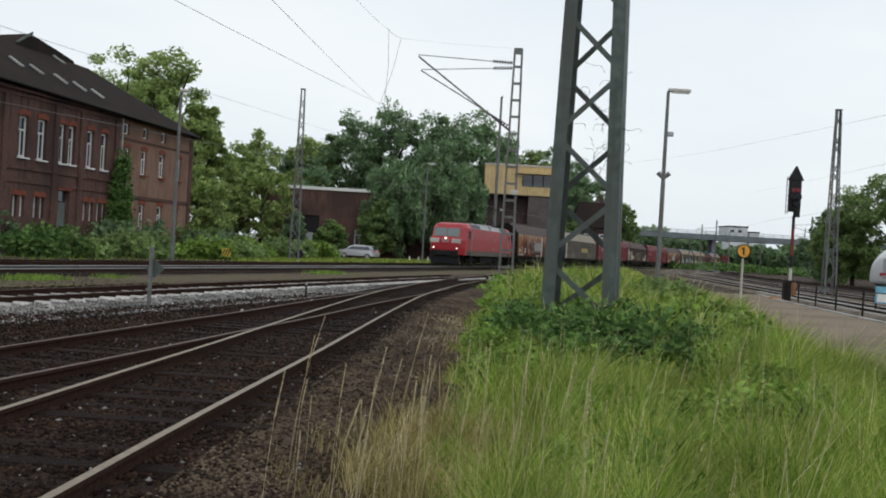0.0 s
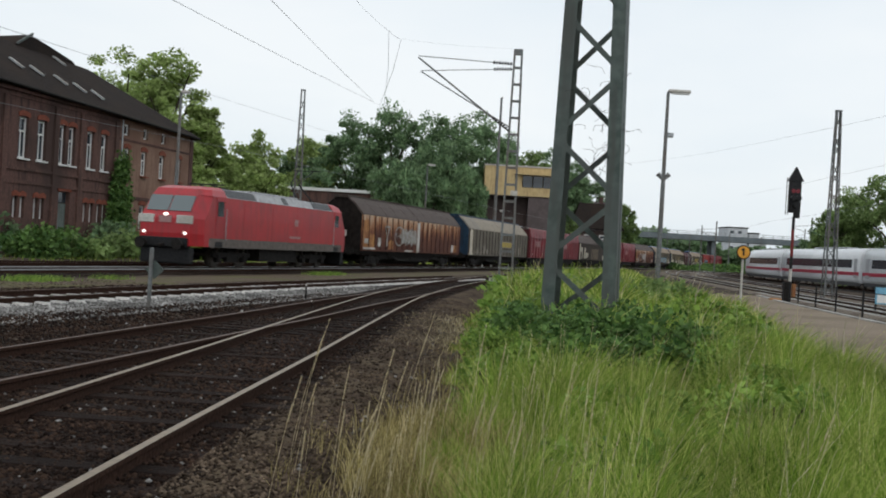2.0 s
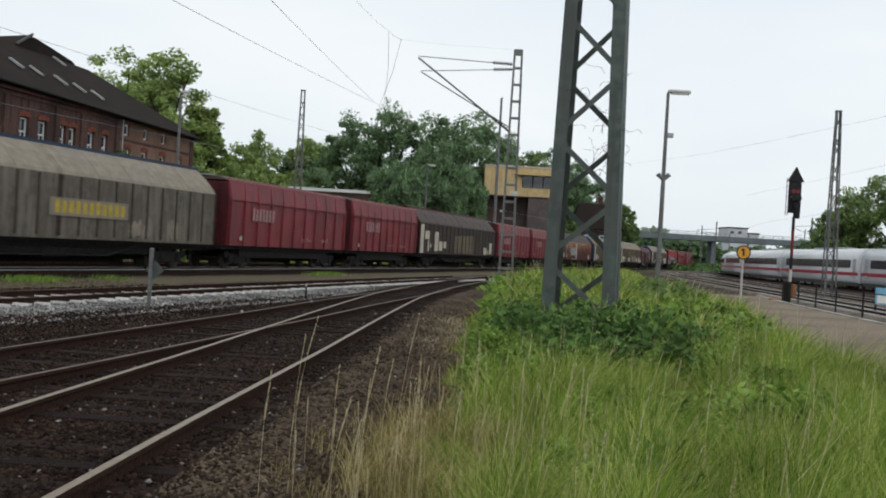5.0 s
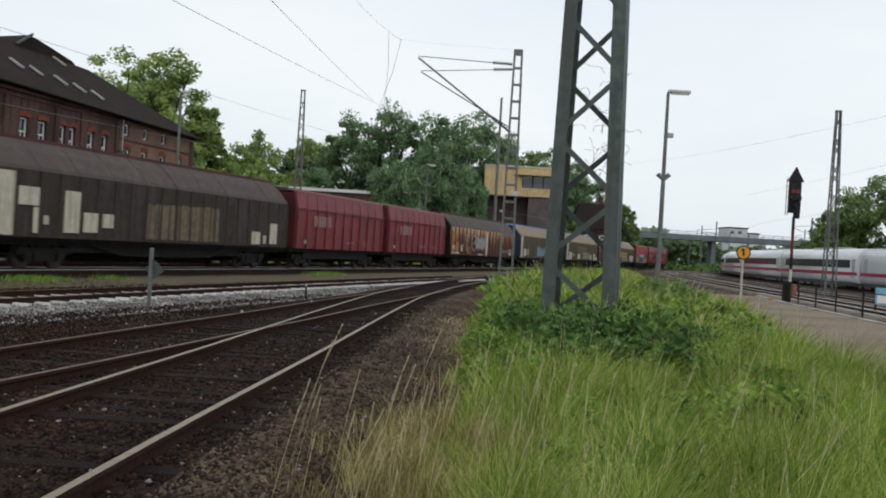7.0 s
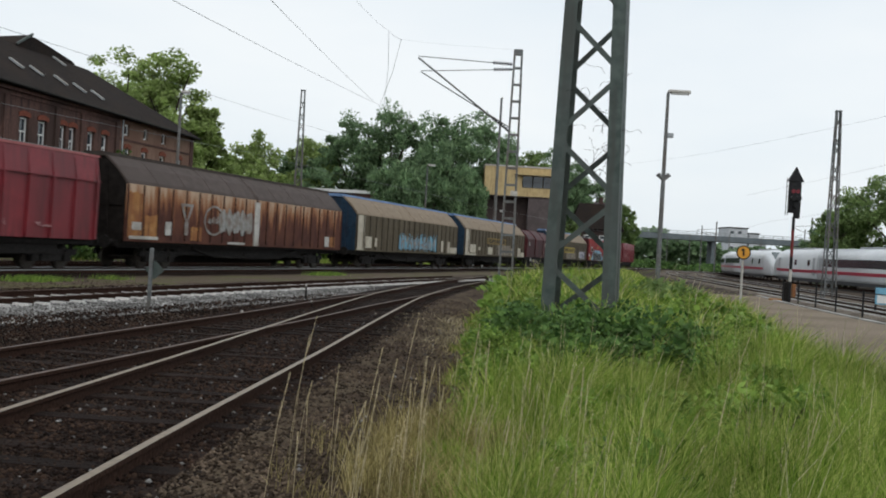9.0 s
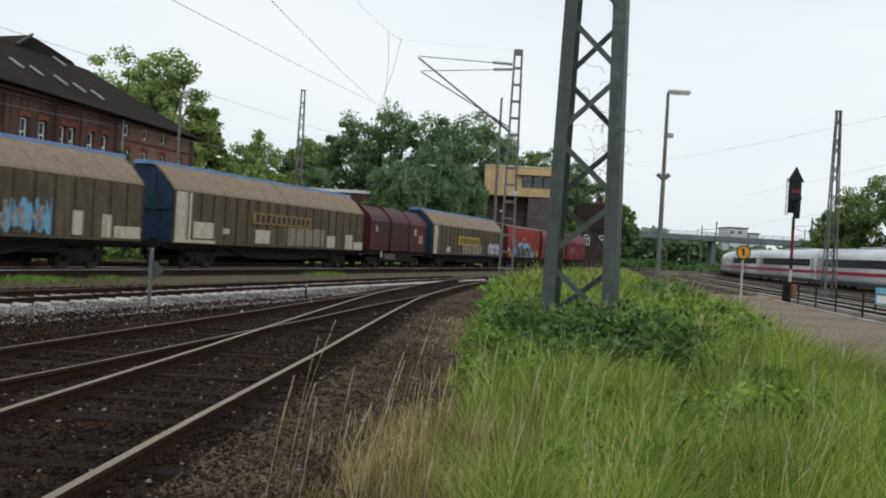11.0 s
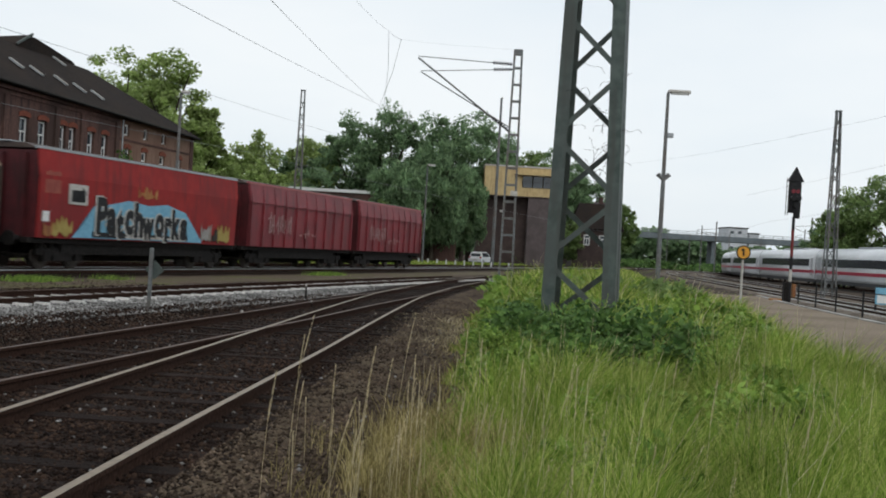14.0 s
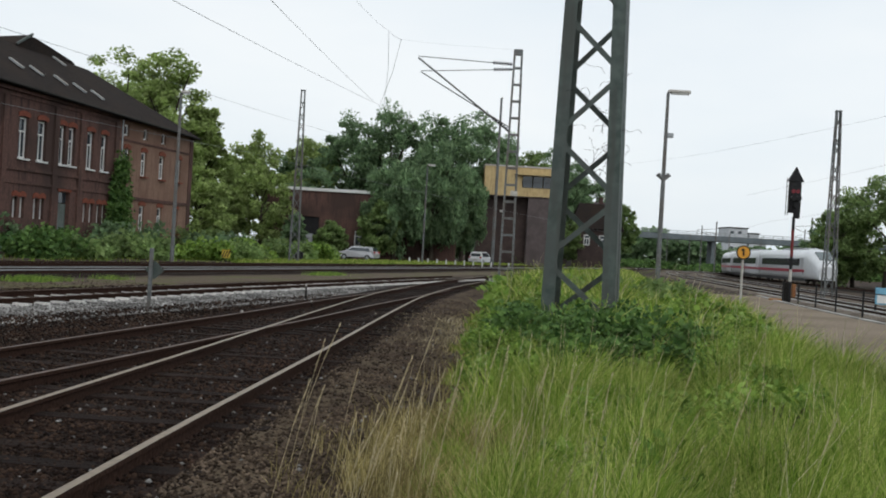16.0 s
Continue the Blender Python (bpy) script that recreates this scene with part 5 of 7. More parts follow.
    for x, w in attic:
        window(h, x - w / 2, x + w / 2, 8.35, 9.15, 0.15, bars=False)
    for rows, z0, z1 in ((mid, 5.6, 7.4), (low, 1.45, 3.4)):
        for x, w in rows:
            window(h, x - w / 2, x + w / 2, z0, z1, 0.15, sill=BRICK_TRIM)
            lintel(h, x - w / 2, x + w / 2, z1, 0.0, BRICK_TRIM)
    part("string_course", boxes((-13.39, -0.7, -0.07, 0.002, 3.75, 4.0), (-13.39, -0.7, -0.05, 0.002, 7.95, 8.1)), BRICK, h)
    part("corner_pier", boxes((-1.25, -0.64, -0.06, 0.002, -0.3, 9.3)), BRICK, h)


brick_house()


def low_shed():
    t = thing("brick_shed", "low flat-roofed dark red brick workshop with a pale roof edge", "building")
    w = part("wall", pierced_wall(-20.8, -5.2, -0.3, 7.4, [(-16.6, -14.6, -0.2, 4.4), (-10.4, -9.2, 1.2, 3.0)], 126, 126.4), BRICK, t)
    part("wall", boxes((-20.8, -20.4, 126.4, 140, -0.3, 7.4), (-5.6, -5.2, 126.4, 140, -0.3, 7.4), (-20.8, -5.2, 140, 140.4, -0.3, 7.4)), BRICK, t)
    part("roof", boxes((-20.8, -5.2, 126.2, 140.2, 7.4, 7.5)), SLATE, t)
    part("roof_edge", boxes((-21.0, -5.0, 125.8, 126.1, 7.4, 7.75)), WHITE_PAINT, t)
    part("gate", boxes((-16.6, -14.6, 126.25, 126.35, -0.2, 4.4)), BLACK, t)
    part("gate_leaf", boxes((-16.4, -15.2, 125.4, 125.5, -0.2, 2.4)), GALV, t, "pale grey sheet-metal gate leaf")
    window(t, -10.4, -9.2, 1.2, 3.0, 126.1)
    t = thing("low_annex", "low brown brick annex with a white roof edge", "building")
    part("wall", boxes((-5.1, 1.5, 131, 138, -0.3, 4.6)), BRICK, t)
    part("roof_edge", boxes((-6.9, 1.7, 130.7, 138.2, 4.6, 4.8)), DIRT_WHITE, t)


low_shed()


def signal_tower():
    t = thing("signal_box_tower", "brown signal box tower with a yellow upper storey", "building")
    cream = material("pale_yellow_cladding", (0.50, 0.37, 0.18), (0.58, 0.44, 0.23), 0.7, grain=2, bump=0.05, streak=(0.42, 0.30, 0.15))
    dark = material("dark_brown_cladding", (0.055, 0.038, 0.034), (0.075, 0.052, 0.046), 0.8, grain=2, bump=0.1, c=(0.05, 0.035, 0.032))
    grey = material("mauve_brown_render", (0.10, 0.08, 0.078), (0.125, 0.10, 0.098), 0.8, grain=2, bump=0.1, c=(0.09, 0.072, 0.07))
    part("base", boxes((4.5, 11.4, 151.0, 160, -0.3, 9.3)), dark, t)
    part("stair_block", boxes((11.4, 16.6, 149.5, 160, -0.3, 9.4)), grey, t)
    up = part("upper_storey", pierced_wall(5.2, 16.6, 9.4, 13.4, [(10.4, 16.2, 10.6, 12.3)], 149.6, 150.0), cream, t)
    part("upper_storey", boxes((5.2, 5.6, 150.0, 160, 9.4, 13.4), (16.2, 16.6, 150.0, 160, 9.4, 13.4), (5.2, 16.6, 160, 160.3, 9.4, 13.4)), cream, t)
    part("floor_slab", boxes((5.0, 16.8, 149.4, 160.4, 9.28, 9.4)), dark, t)
    part("roof", boxes((5.1, 16.7, 149.5, 160.4, 13.4, 13.6)), DIRT_WHITE, t)
    part("canopy", boxes((9.3, 16.8, 148.9, 149.6, 12.35, 12.6)), cream, t)
    for i in range(4):
        a = 10.45 + i * 1.44
        g = part("window", boxes((a, a + 1.36, 149.85, 149.9, 10.65, 12.25)), PANE, t)
        part("frame", boxes((a, a + 0.07, 149.75, 149.86, 10.6, 12.3), (a, a + 1.36, 149.75, 149.86, 11.4, 11.46)), BLACK, g)
    part("lamp", boxes((7.6, 8.2, 150.85, 151.0, 7.1, 7.4)), DIRT_WHITE, t)
    t = thing("far_house", "dark gabled house half hidden behind trees", "house")
    part("wall", boxes((21.3, 29, 178, 186, -0.3, 6.5)), dark, t)
    part("roof", roof_shape([(20.8, 177.5, 6.3), (29.5, 177.5, 6.3), (29.5, 186.5, 6.3), (20.8, 186.5, 6.3), (22.5, 182, 10.6), (27.8, 182, 10.6)], [[0, 1, 5, 4], [1, 2, 5], [2, 3, 4, 5], [3, 0, 4]]), SLATE, t)
    for x in (23.0, 25.5):
        window(t, x, x + 1.0, 3.5, 5.2, 177.9)


signal_tower()


# wall colour made pale to stand for the haze at that distance
FLATS = material("hazed_block_wall", (0.52, 0.54, 0.56), (0.62, 0.64, 0.66), 0.9, grain=0.5, bump=0.0)


def bridge():
    t = thing("road_bridge", "long grey concrete road bridge with a railing", "bridge")
    deck = material("grey_bridge_concrete", (0.14, 0.165, 0.175), (0.18, 0.205, 0.215), 0.8, grain=0.5, bump=0.1, c=(0.13, 0.15, 0.16))
    a, b = Vector((20, 335, 9.5)), Vector((190, 335, 9.5))
    bm = bmesh.new()
    bar(bm, a, b, 9, 1.7)
    part("deck", bm, deck, t)
    for z in (1.25, 1.8):
        bm = bmesh.new()
        bar(bm, a + Vector((0, -4.3, z)), b + Vector((0, -4.3, z)), 0.16, 0.16)
        part("rail", bm, GALV, t)
    for i in range(58):
        p = a.lerp(b, (i + 0.5) / 58) + Vector((0, -4.3, 0.7))
        part("post", boxes((p.x - 0.1, p.x + 0.1, p.y - 0.1, p.y + 0.1, p.z, p.z + 1.1)), GALV, t)
    for i in range(5):
        p = a.lerp(b, (i + 0.85) / 5)
        part("pier", boxes((p.x - 0.6, p.x + 0.6, p.y - 3, p.y + 3, -0.4, p.z - 0.9)), deck, t)
    for x, y, w, d, hh in ((147, 560, 10, 20, 21.0), (158, 560, 5, 12, 18.5), (134, 600, 12, 12, 14), (166, 590, 10, 14, 14)):
        t = thing("office_block", "haze-paled block of flats far beyond the bridge", "building", group="far blocks")
        part("wall", boxes((x, x + w, y, y + d, -0.4, hh)), FLATS, t)
        part("roof", boxes((x - 0.3, x + w + 0.3, y - 0.3, y + d + 0.3, hh, hh + 0.6)), SLATE, t)
        for r in range(int(hh / 4)):
            for c in range(int(w / 4)):
                part("window", boxes((x + 1 + c * 4, x + 3 + c * 4, y - 0.1, y + 0.05, 2 + r * 4, 3.6 + r * 4)), PANE, t)


bridge()


# ---- masts, lamps and signals ----
def lattice_mast(name, label, x, y, z0, z1, w0, w1, mat, turn=0.0, step=1.0, leg=0.09, depth=0.6, group="", strap=0.05, bay=None):
    """Four angle legs tied by zigzag straps on each face; narrowing from w0 to w1."""
    t = thing(name, label, "mast", pose(x, y, 0, 0, 0, turn), group=group)
    h = z1 - z0

    def wid(z):
        return w0 + (w1 - w0) * (z - z0) / h
    for sx in (-1, 1):
        for sy in (-1, 1):
            bm = bmesh.new()
            a = Vector((sx * w0 / 2, sy * depth * w0 / 2, z0))
            b = Vector((sx * w1 / 2, sy * depth * w1 / 2, z1))
            bar(bm, a + Vector((-sx * leg / 2, 0, 0)), b + Vector((-sx * leg / 2, 0, 0)), leg, 0.012, (0, 1, 0))
            bar(bm, a + Vector((0, -sy * leg / 2, 0)), b + Vector((0, -sy * leg / 2, 0)), leg, 0.012, (1, 0, 0))
            part("leg", bm, mat, t)
    for sy, first in ((-1, 1), (1, -1)):
        z, s = (z0 + 0.1 * step, first) if bay is None else (bay, first)
        span = step if bay is None else 0.76 * step
        while z + step < z1:
            za, zb = z, z + span
            bm = bmesh.new()
            bar(bm, (s * (wid(za) / 2 - leg * 0.6), sy * depth * wid(za) / 2, za), (-s * (wid(zb) / 2 - leg * 0.6), sy * depth * wid(zb) / 2, zb), strap, 0.012, (0, 1, 0))
            part("brace", bm, mat, t)
            z, s = z + step, -s
    if bay is not None:
        # channel legs: a web plate closes each side
        for sx in (-1, 1):
            bm = bmesh.new()
            a, b = w0 / 2 - 0.01, w1 / 2 - 0.01
            v = [bm.verts.new((sx * x, y * x * depth, z)) for x, y, z in ((a, -0.97, z0), (a, 0.97, z0), (b, 0.97, z1), (b, -0.97, z1))]
            f = bm.faces.new(v)
            ext = bmesh.ops.extrude_face_region(bm, geom=[f])
            bmesh.ops.translate(bm, vec=(-sx * 0.012, 0, 0), verts=[q for q in ext["geom"] if isinstance(q, bmesh.types.BMVert)])
            bmesh.ops.recalc_face_normals(bm, faces=bm.faces[:])
            part("web_plate", bm, mat, t)
    for sx in (-1, 1) if bay is None else ():
        z, s = z0 + 0.2 * step, 1
        while z + step < z1:
            bm = bmesh.new()
            bar(bm, (sx * wid(z) / 2, s * depth * wid(z) / 2, z), (sx * wid(z + step) / 2, -s * depth * wid(z + step) / 2, z + step), strap, 0.012, (1, 0, 0))
            part("brace", bm, mat, t)
            z, s = z + step, -s
    bm = boxes((-w1 / 2 - 0.02, w1 / 2 + 0.02, -depth * w1 / 2 - 0.02, depth * w1 / 2 + 0.02, z1 - 0.03, z1 + 0.05))
    part("cap", bm, mat, t)
    bm = boxes((-w0 / 2 - 0.2, w0 / 2 + 0.2, -depth * w0 / 2 - 0.2, depth * w0 / 2 + 0.2, z0 - 0.6, z0 + 0.02))
    part("foundation", bevelled(bm, 0.03), CONCRETE, t)
    return t


# the great mast in the grass
lattice_mast("lattice_mast", "tall grey-green riveted steel lattice mast standing in grass", 2.20, 17.0, -0.05, 9.5, 1.17, 0.79, STEEL_GREEN, -17, 0.97, 0.20, 0.42, strap=0.085, bay=0.59)


def dead_vine():
    bm = bmesh.new()
    rnd = random.Random(5)
    for k in range(34):
        p = Vector((2.42 + rnd.uniform(-0.32, 0.30), 16.70 + rnd.uniform(0, 0.4), rnd.uniform(2.5, 4.4)))
        d = Vector((rnd.uniform(-1, 1), rnd.uniform(-0.2, 0.2), rnd.uniform(-0.6, 1.0))).normalized()
        for i in range(9):
            d = (d + Vector((rnd.uniform(-0.7, 0.7), rnd.uniform(-0.2, 0.2), rnd.uniform(-0.7, 0.6)))).normalized()
            q = p + d * 0.055
            tube(bm, p, q, 0.0032, 3)
            p = q
    t = part("dead_vine", bm, TIMBER)
    tagged(t, "dry leafless vine tangled in a steel mast", "vine")


dead_vine()
lattice_mast("catenary_mast", "slim grey lattice catenary mast beyond the main line", -11.0, 80.0, -0.2, 12.6, 0.75, 0.32, STEEL_GREY, 15, 0.8, 0.08, 0.7, group="catenary masts", strap=0.05)
lattice_mast("catenary_mast", "slim grey lattice catenary mast by the bending tracks", 22.2, 62.0, -0.2, 10.7, 0.75, 0.30, STEEL_GREY, 5, 0.8, 0.08, 0.7, group="catenary masts", strap=0.05)


def ladder_mast():
    t = thing("catenary_mast", "grey ladder-braced catenary mast with a cantilever arm", "mast", pose(3.25, 55.0, 0), group="catenary masts")
    for s in (-1, 1):
        bm = bmesh.new()
        bar(bm, (s * 0.34, 0, -0.2), (s * 0.18, 0, 11.8), 0.10, 0.16, (0, 1, 0))
        part("leg", bm, STEEL_GREY, t)
    for i in range(13):
        z = 0.7 + i * 0.85
        w = 0.34 - 0.16 * (z + 0.2) / 12.0
        part("rung", boxes((-w, w, -0.05, 0.05, z - 0.06, z + 0.06)), STEEL_GREY, t)
    part("cap", boxes((-0.22, 0.22, -0.1, 0.1, 11.55, 11.85)), STEEL_GREY, t)
    part("foundation", bevelled(boxes((-0.6, 0.6, -0.4, 0.4, -0.7, -0.1)), 0.04), CONCRETE, t)
    # cantilever, reaching over the tracks
    for name, p, q, r in (("tie", (-0.15, 0, 11.08), (-5.08, 0.6, 11.33), 0.022), ("tie", (-0.2, 0, 10.83), (-4.9, 0.6, 10.58), 0.020), ("strut", (-0.2, 0, 7.62), (-5.08, 0.6, 11.25), 0.045), ("strut", (-0.2, 0, 7.85), (-4.9, 0.6, 10.53), 0.03)):
        part(name, tube(bmesh.new(), p, q, r, 8), STEEL_GREY, t)
    for p, q in (((-0.3, 0.03, 11.09), (-1.3, 0.13, 11.14)), ((-0.3, 0.03, 10.83), (-1.25, 0.1, 10.78)), ((-0.25, 0.0, 7.7), (-1.15, 0.1, 8.35))):
        bm = bmesh.new()
        for i in range(7):
            a = Vector(p).lerp(Vector(q), i / 7)
            b = Vector(p).lerp(Vector(q), (i + 0.55) / 7)
            tube(bm, a, b, 0.085, 8)
        part("insulator", bm, BLACK, t)
    part("signboard", boxes((0.0, 0.35, -0.16, -0.13, 4.4, 4.65)), DIRT_WHITE, t)


ladder_mast()


def overhead_wires():
    runs = [("messenger_wire", [(-7.0, 19.0, 6.5), (-3.84, 58, 9.01)]),
            ("contact_wire", [(-4.25, 20, 6.65), (-4.07, 56, 8.96)]),
            ("messenger_wire", [(-13.0, 22.5, 6.5), (-9.15, 100, 11.2)]),
            ("contact_wire", [(-21.0, 20, 5.6), (-9.6, 52, 5.6), (-1.7, 80, 5.6), (11.9, 125, 5.6), (29, 180, 5.6)]),
            ("messenger_wire", [(24.5, 56, 7.7), (41.5, 150, 11.4)]),
            ("contact_wire", [(24.6, 40, 5.8), (26, 62, 5.8), (30, 100, 5.8), (38, 150, 5.8)]),
            ("feeder_wire", [(28.1, 170, 16.5), (28.6, 120, 13.8), (25, 62, 10.6)]),
            ("feeder_wire", [(-3.75, 40, 10.5), (-3.52, 57, 12.8), (-2.84, 57, 12.4)]),
            ("tail_wire", [(-2.84, 57, 12.4), (3.25, 55, 11.85)])]
    for name, pts in runs:
        fine = []
        for a, b in zip(pts, pts[1:]):
            for i in range(8):
                u = i / 8
                p = Vector(a).lerp(Vector(b), u)
                fine.append(p + Vector((0, 0, -0.25 * u * (1 - u))))
        fine.append(Vector(pts[-1]))
        ob = part(name, wire(bmesh.new(), fine, 0.008 if "contact" in name else (0.0025 if "tail" in name else 0.007)), WIRE)
        tagged(ob, "thin dark overhead wire strung above the tracks", "overhead wire", group="overhead wires")
    for p, q in (((-3.52, 57, 12.8), (-3.55, 57, 8.9)), ((-2.84, 57, 12.4), (-3.77, 57, 8.85))):
        ob = part("dropper_wire", wire(bmesh.new(), [Vector(p), (Vector(p) + Vector(q)) / 2 + Vector((0.1, 0, 0)), Vector(q)], 0.010), WIRE)
        tagged(ob, "thin hanging dropper of the overhead line", "overhead wire", group="overhead wires")


overhead_wires()


def street_lamp(x, y, h, label, arm=(0.9, 0), r=0.09, mat=GALV, speaker=True):
    t = thing("lamp_post", label, "lamp post", pose(x, y, 0), group="lamp posts")
    z = land(x, y)
    bm = bmesh.new()
    tube(bm, (0, 0, z - 0.05), (0, 0, h * 0.55), r, 12, r * 0.85)
    tube(bm, (0, 0, h * 0.55), (0, 0, h), r * 0.8, 12, r * 0.6)
    part("pole", bm, mat, t)
    bm = bmesh.new()
    box(bm, min(0, arm[0]), max(0, arm[0]), -0.14, 0.14, h - 0.02, h + 0.13)
    head = part("lamp_head", bevelled(bm, 0.04), DIRT_WHITE, t)
    part("diffuser", boxes((min(0.15, arm[0] * 0.95), max(0.15, arm[0] * 0.95), -0.1, 0.1, h - 0.06, h - 0.02)), WHITE_PAINT, head)
    if speaker:
        part("speaker", bevelled(boxes((0.05, 0.32, -0.1, 0.1, h * 0.78, h * 0.78 + 0.2)), 0.03), GALV, t)
        for s in (-1, 1):
            bm = bmesh.new()
            tube(bm, (0, 0, h * 0.57), (s * 0.24, 0, h * 0.6), 0.05, 8, 0.11)
            part("horn", bm, mat, t)
    return t


street_lamp(9.18, 46.0, 8.7, "tall grey platform lamp post with a flat lamp head", (0.95, 0), 0.11, STEEL_GREY)
street_lamp(-15.0, 60.0, 9.3, "thin grey lamp post beyond the main line", (0.5, 0), 0.12, STEEL_GREY, False)
street_lamp(-2.05, 110.0, 9.9, "thin lamp post in front of dark trees", (0.8, 0), 0.10, STEEL_GREY, False)
street_lamp(5.75, 125.0, 19.3, "tall slim antenna pole in front of a tower", (0.2, 0), 0.20, STEEL_GREY, False)


def main_signal():
    t = thing("light_signal", "black railway light signal on a red and white post", "signal", pose(16.75, 52.0, 0))
    red = material("signal_post_red", (0.13, 0.022, 0.022), (0.18, 0.032, 0.030), 0.6, grain=9, bump=0.05)
    z = land(16.75, 52)
    for i, (a, b) in enumerate(((z, 0.9), (0.9, 1.5), (1.5, 2.1), (2.1, 2.7), (2.7, 3.4), (3.4, 4.0))):
        part("post_band", tube(bmesh.new(), (0, 0, a), (0, 0, b), 0.075, 12), (BLACK, DIRT_WHITE, BLACK, red, red, BLACK)[i], t)
    bm = bmesh.new()
    box(bm, -0.28, 0.28, -0.08, 0.08, 4.2, 5.72)
    shield = part("shield", bevelled(bm, 0.03), BLACK, t)
    bm = bmesh.new()
    a = [bm.verts.new(p) for p in ((-0.38, -0.1, 5.72), (0.38, -0.1, 5.72), (0, -0.1, 6.42))]
    b = [bm.verts.new(p) for p in ((-0.38, 0.1, 5.72), (0.38, 0.1, 5.72), (0, 0.1, 6.42))]
    bm.faces.new(a)
    bm.faces.new(b[::-1])
    for i in range(3):
        bm.faces.new((a[i], b[i], b[(i + 1) % 3], a[(i + 1) % 3]))
    bmesh.ops.recalc_face_normals(bm, faces=bm.faces[:])
    part("pointed_top", bm, BLACK, shield)
    lens = glow("red_signal_lens", (0.16, 0.010, 0.018), 0.05)
    for x, zz, m in ((-0.10, 5.25, lens), (0.12, 5.25, lens), (-0.12, 4.85, BLACK), (0.12, 4.85, BLACK), (0, 4.5, BLACK)):
        bm = bmesh.new()
        tube(bm, (x, -0.10, zz), (x, -0.06, zz), 0.10, 14)
        ln = part("lens", bm, m, shield)
        bm = bmesh.new()
        tube(bm, (x, -0.30, zz + 0.06), (x, -0.08, zz + 0.06), 0.13, 12)
        part("hood", bm, BLACK, ln) if m is not lens else None
    bm = bmesh.new()
    tube(bm, (0.12, 0, 3.95), (0.12, 0, 4.25), 0.16, 12)
    part("lower_lamp", bm, BLACK, t)
    for y in (0.14,):
        bm = bmesh.new()
        for s in (-0.37, -0.27):
            bar(bm, (s, y, 4.1), (s, y, 5.9), 0.03, 0.03)
        for i in range(7):
            bar(bm, (-0.37, y, 4.2 + i * 0.26), (-0.27, y, 4.2 + i * 0.26), 0.02, 0.02)
        part("ladder", bm, STEEL_GREY, t)
    part("relay_case", bevelled(boxes((-0.28, -0.06, -0.15, 0.15, z, 0.85)), 0.03), UNDER, t)
    part("yellow_case", bevelled(boxes((0.12, 0.27, -0.12, 0.12, 0.15, 0.80)), 0.02), OCHRE, t)
    part("base_step", bevelled(boxes((-0.9, -0.4, -0.2, 0.25, z, 0.05)), 0.02), OCHRE, t)


main_signal()


def number_sign():
    t = thing("round_track_sign", "round orange sign with a black figure on a white post", "sign", pose(9.43, 34.0, 0))
    z = land(9.43, 34)
    part("post", tube(bmesh.new(), (0, 0, z), (0, 0, 1.75), 0.035, 10), DIRT_WHITE, t)
    orange = material("orange_sign_enamel", (0.62, 0.27, 0.02), (0.70, 0.33, 0.03), 0.5, grain=8, bump=0.02)
    d = part("disc", tube(bmesh.new(), (0, -0.05, 1.94), (0, -0.03, 1.94), 0.225, 28), BLACK, t)
    part("face", tube(bmesh.new(), (0, -0.056, 1.94), (0, -0.05, 1.94), 0.19, 28), orange, d)
    bm = boxes((-0.028, 0.028, -0.062, -0.056, 1.83, 2.06))
    bar(bm, (-0.02, -0.059, 2.05), (-0.075, -0.059, 1.99), 0.035, 0.006, (0, 1, 0))
    part("figure", bm, BLACK, d)


number_sign()


def kilometre_post():
    t = thing("marker_post", "weathered pale concrete marker post with a grey plate behind", "marker post", pose(-6.45, 24.0, 0))
    part("post", bevelled(boxes((-0.043, 0.043, -0.04, 0.04, -0.35, 1.15)), 0.02), STEEL_GREY, t)
    bm = bmesh.new()
    box(bm, -0.15, 0.15, 0.062, 0.075, -0.15, 0.15, pose(0.07, 0, 0.66, 0, 45, 0))
    part("plate", bm, STEEL_GREEN, t)


kilometre_post()


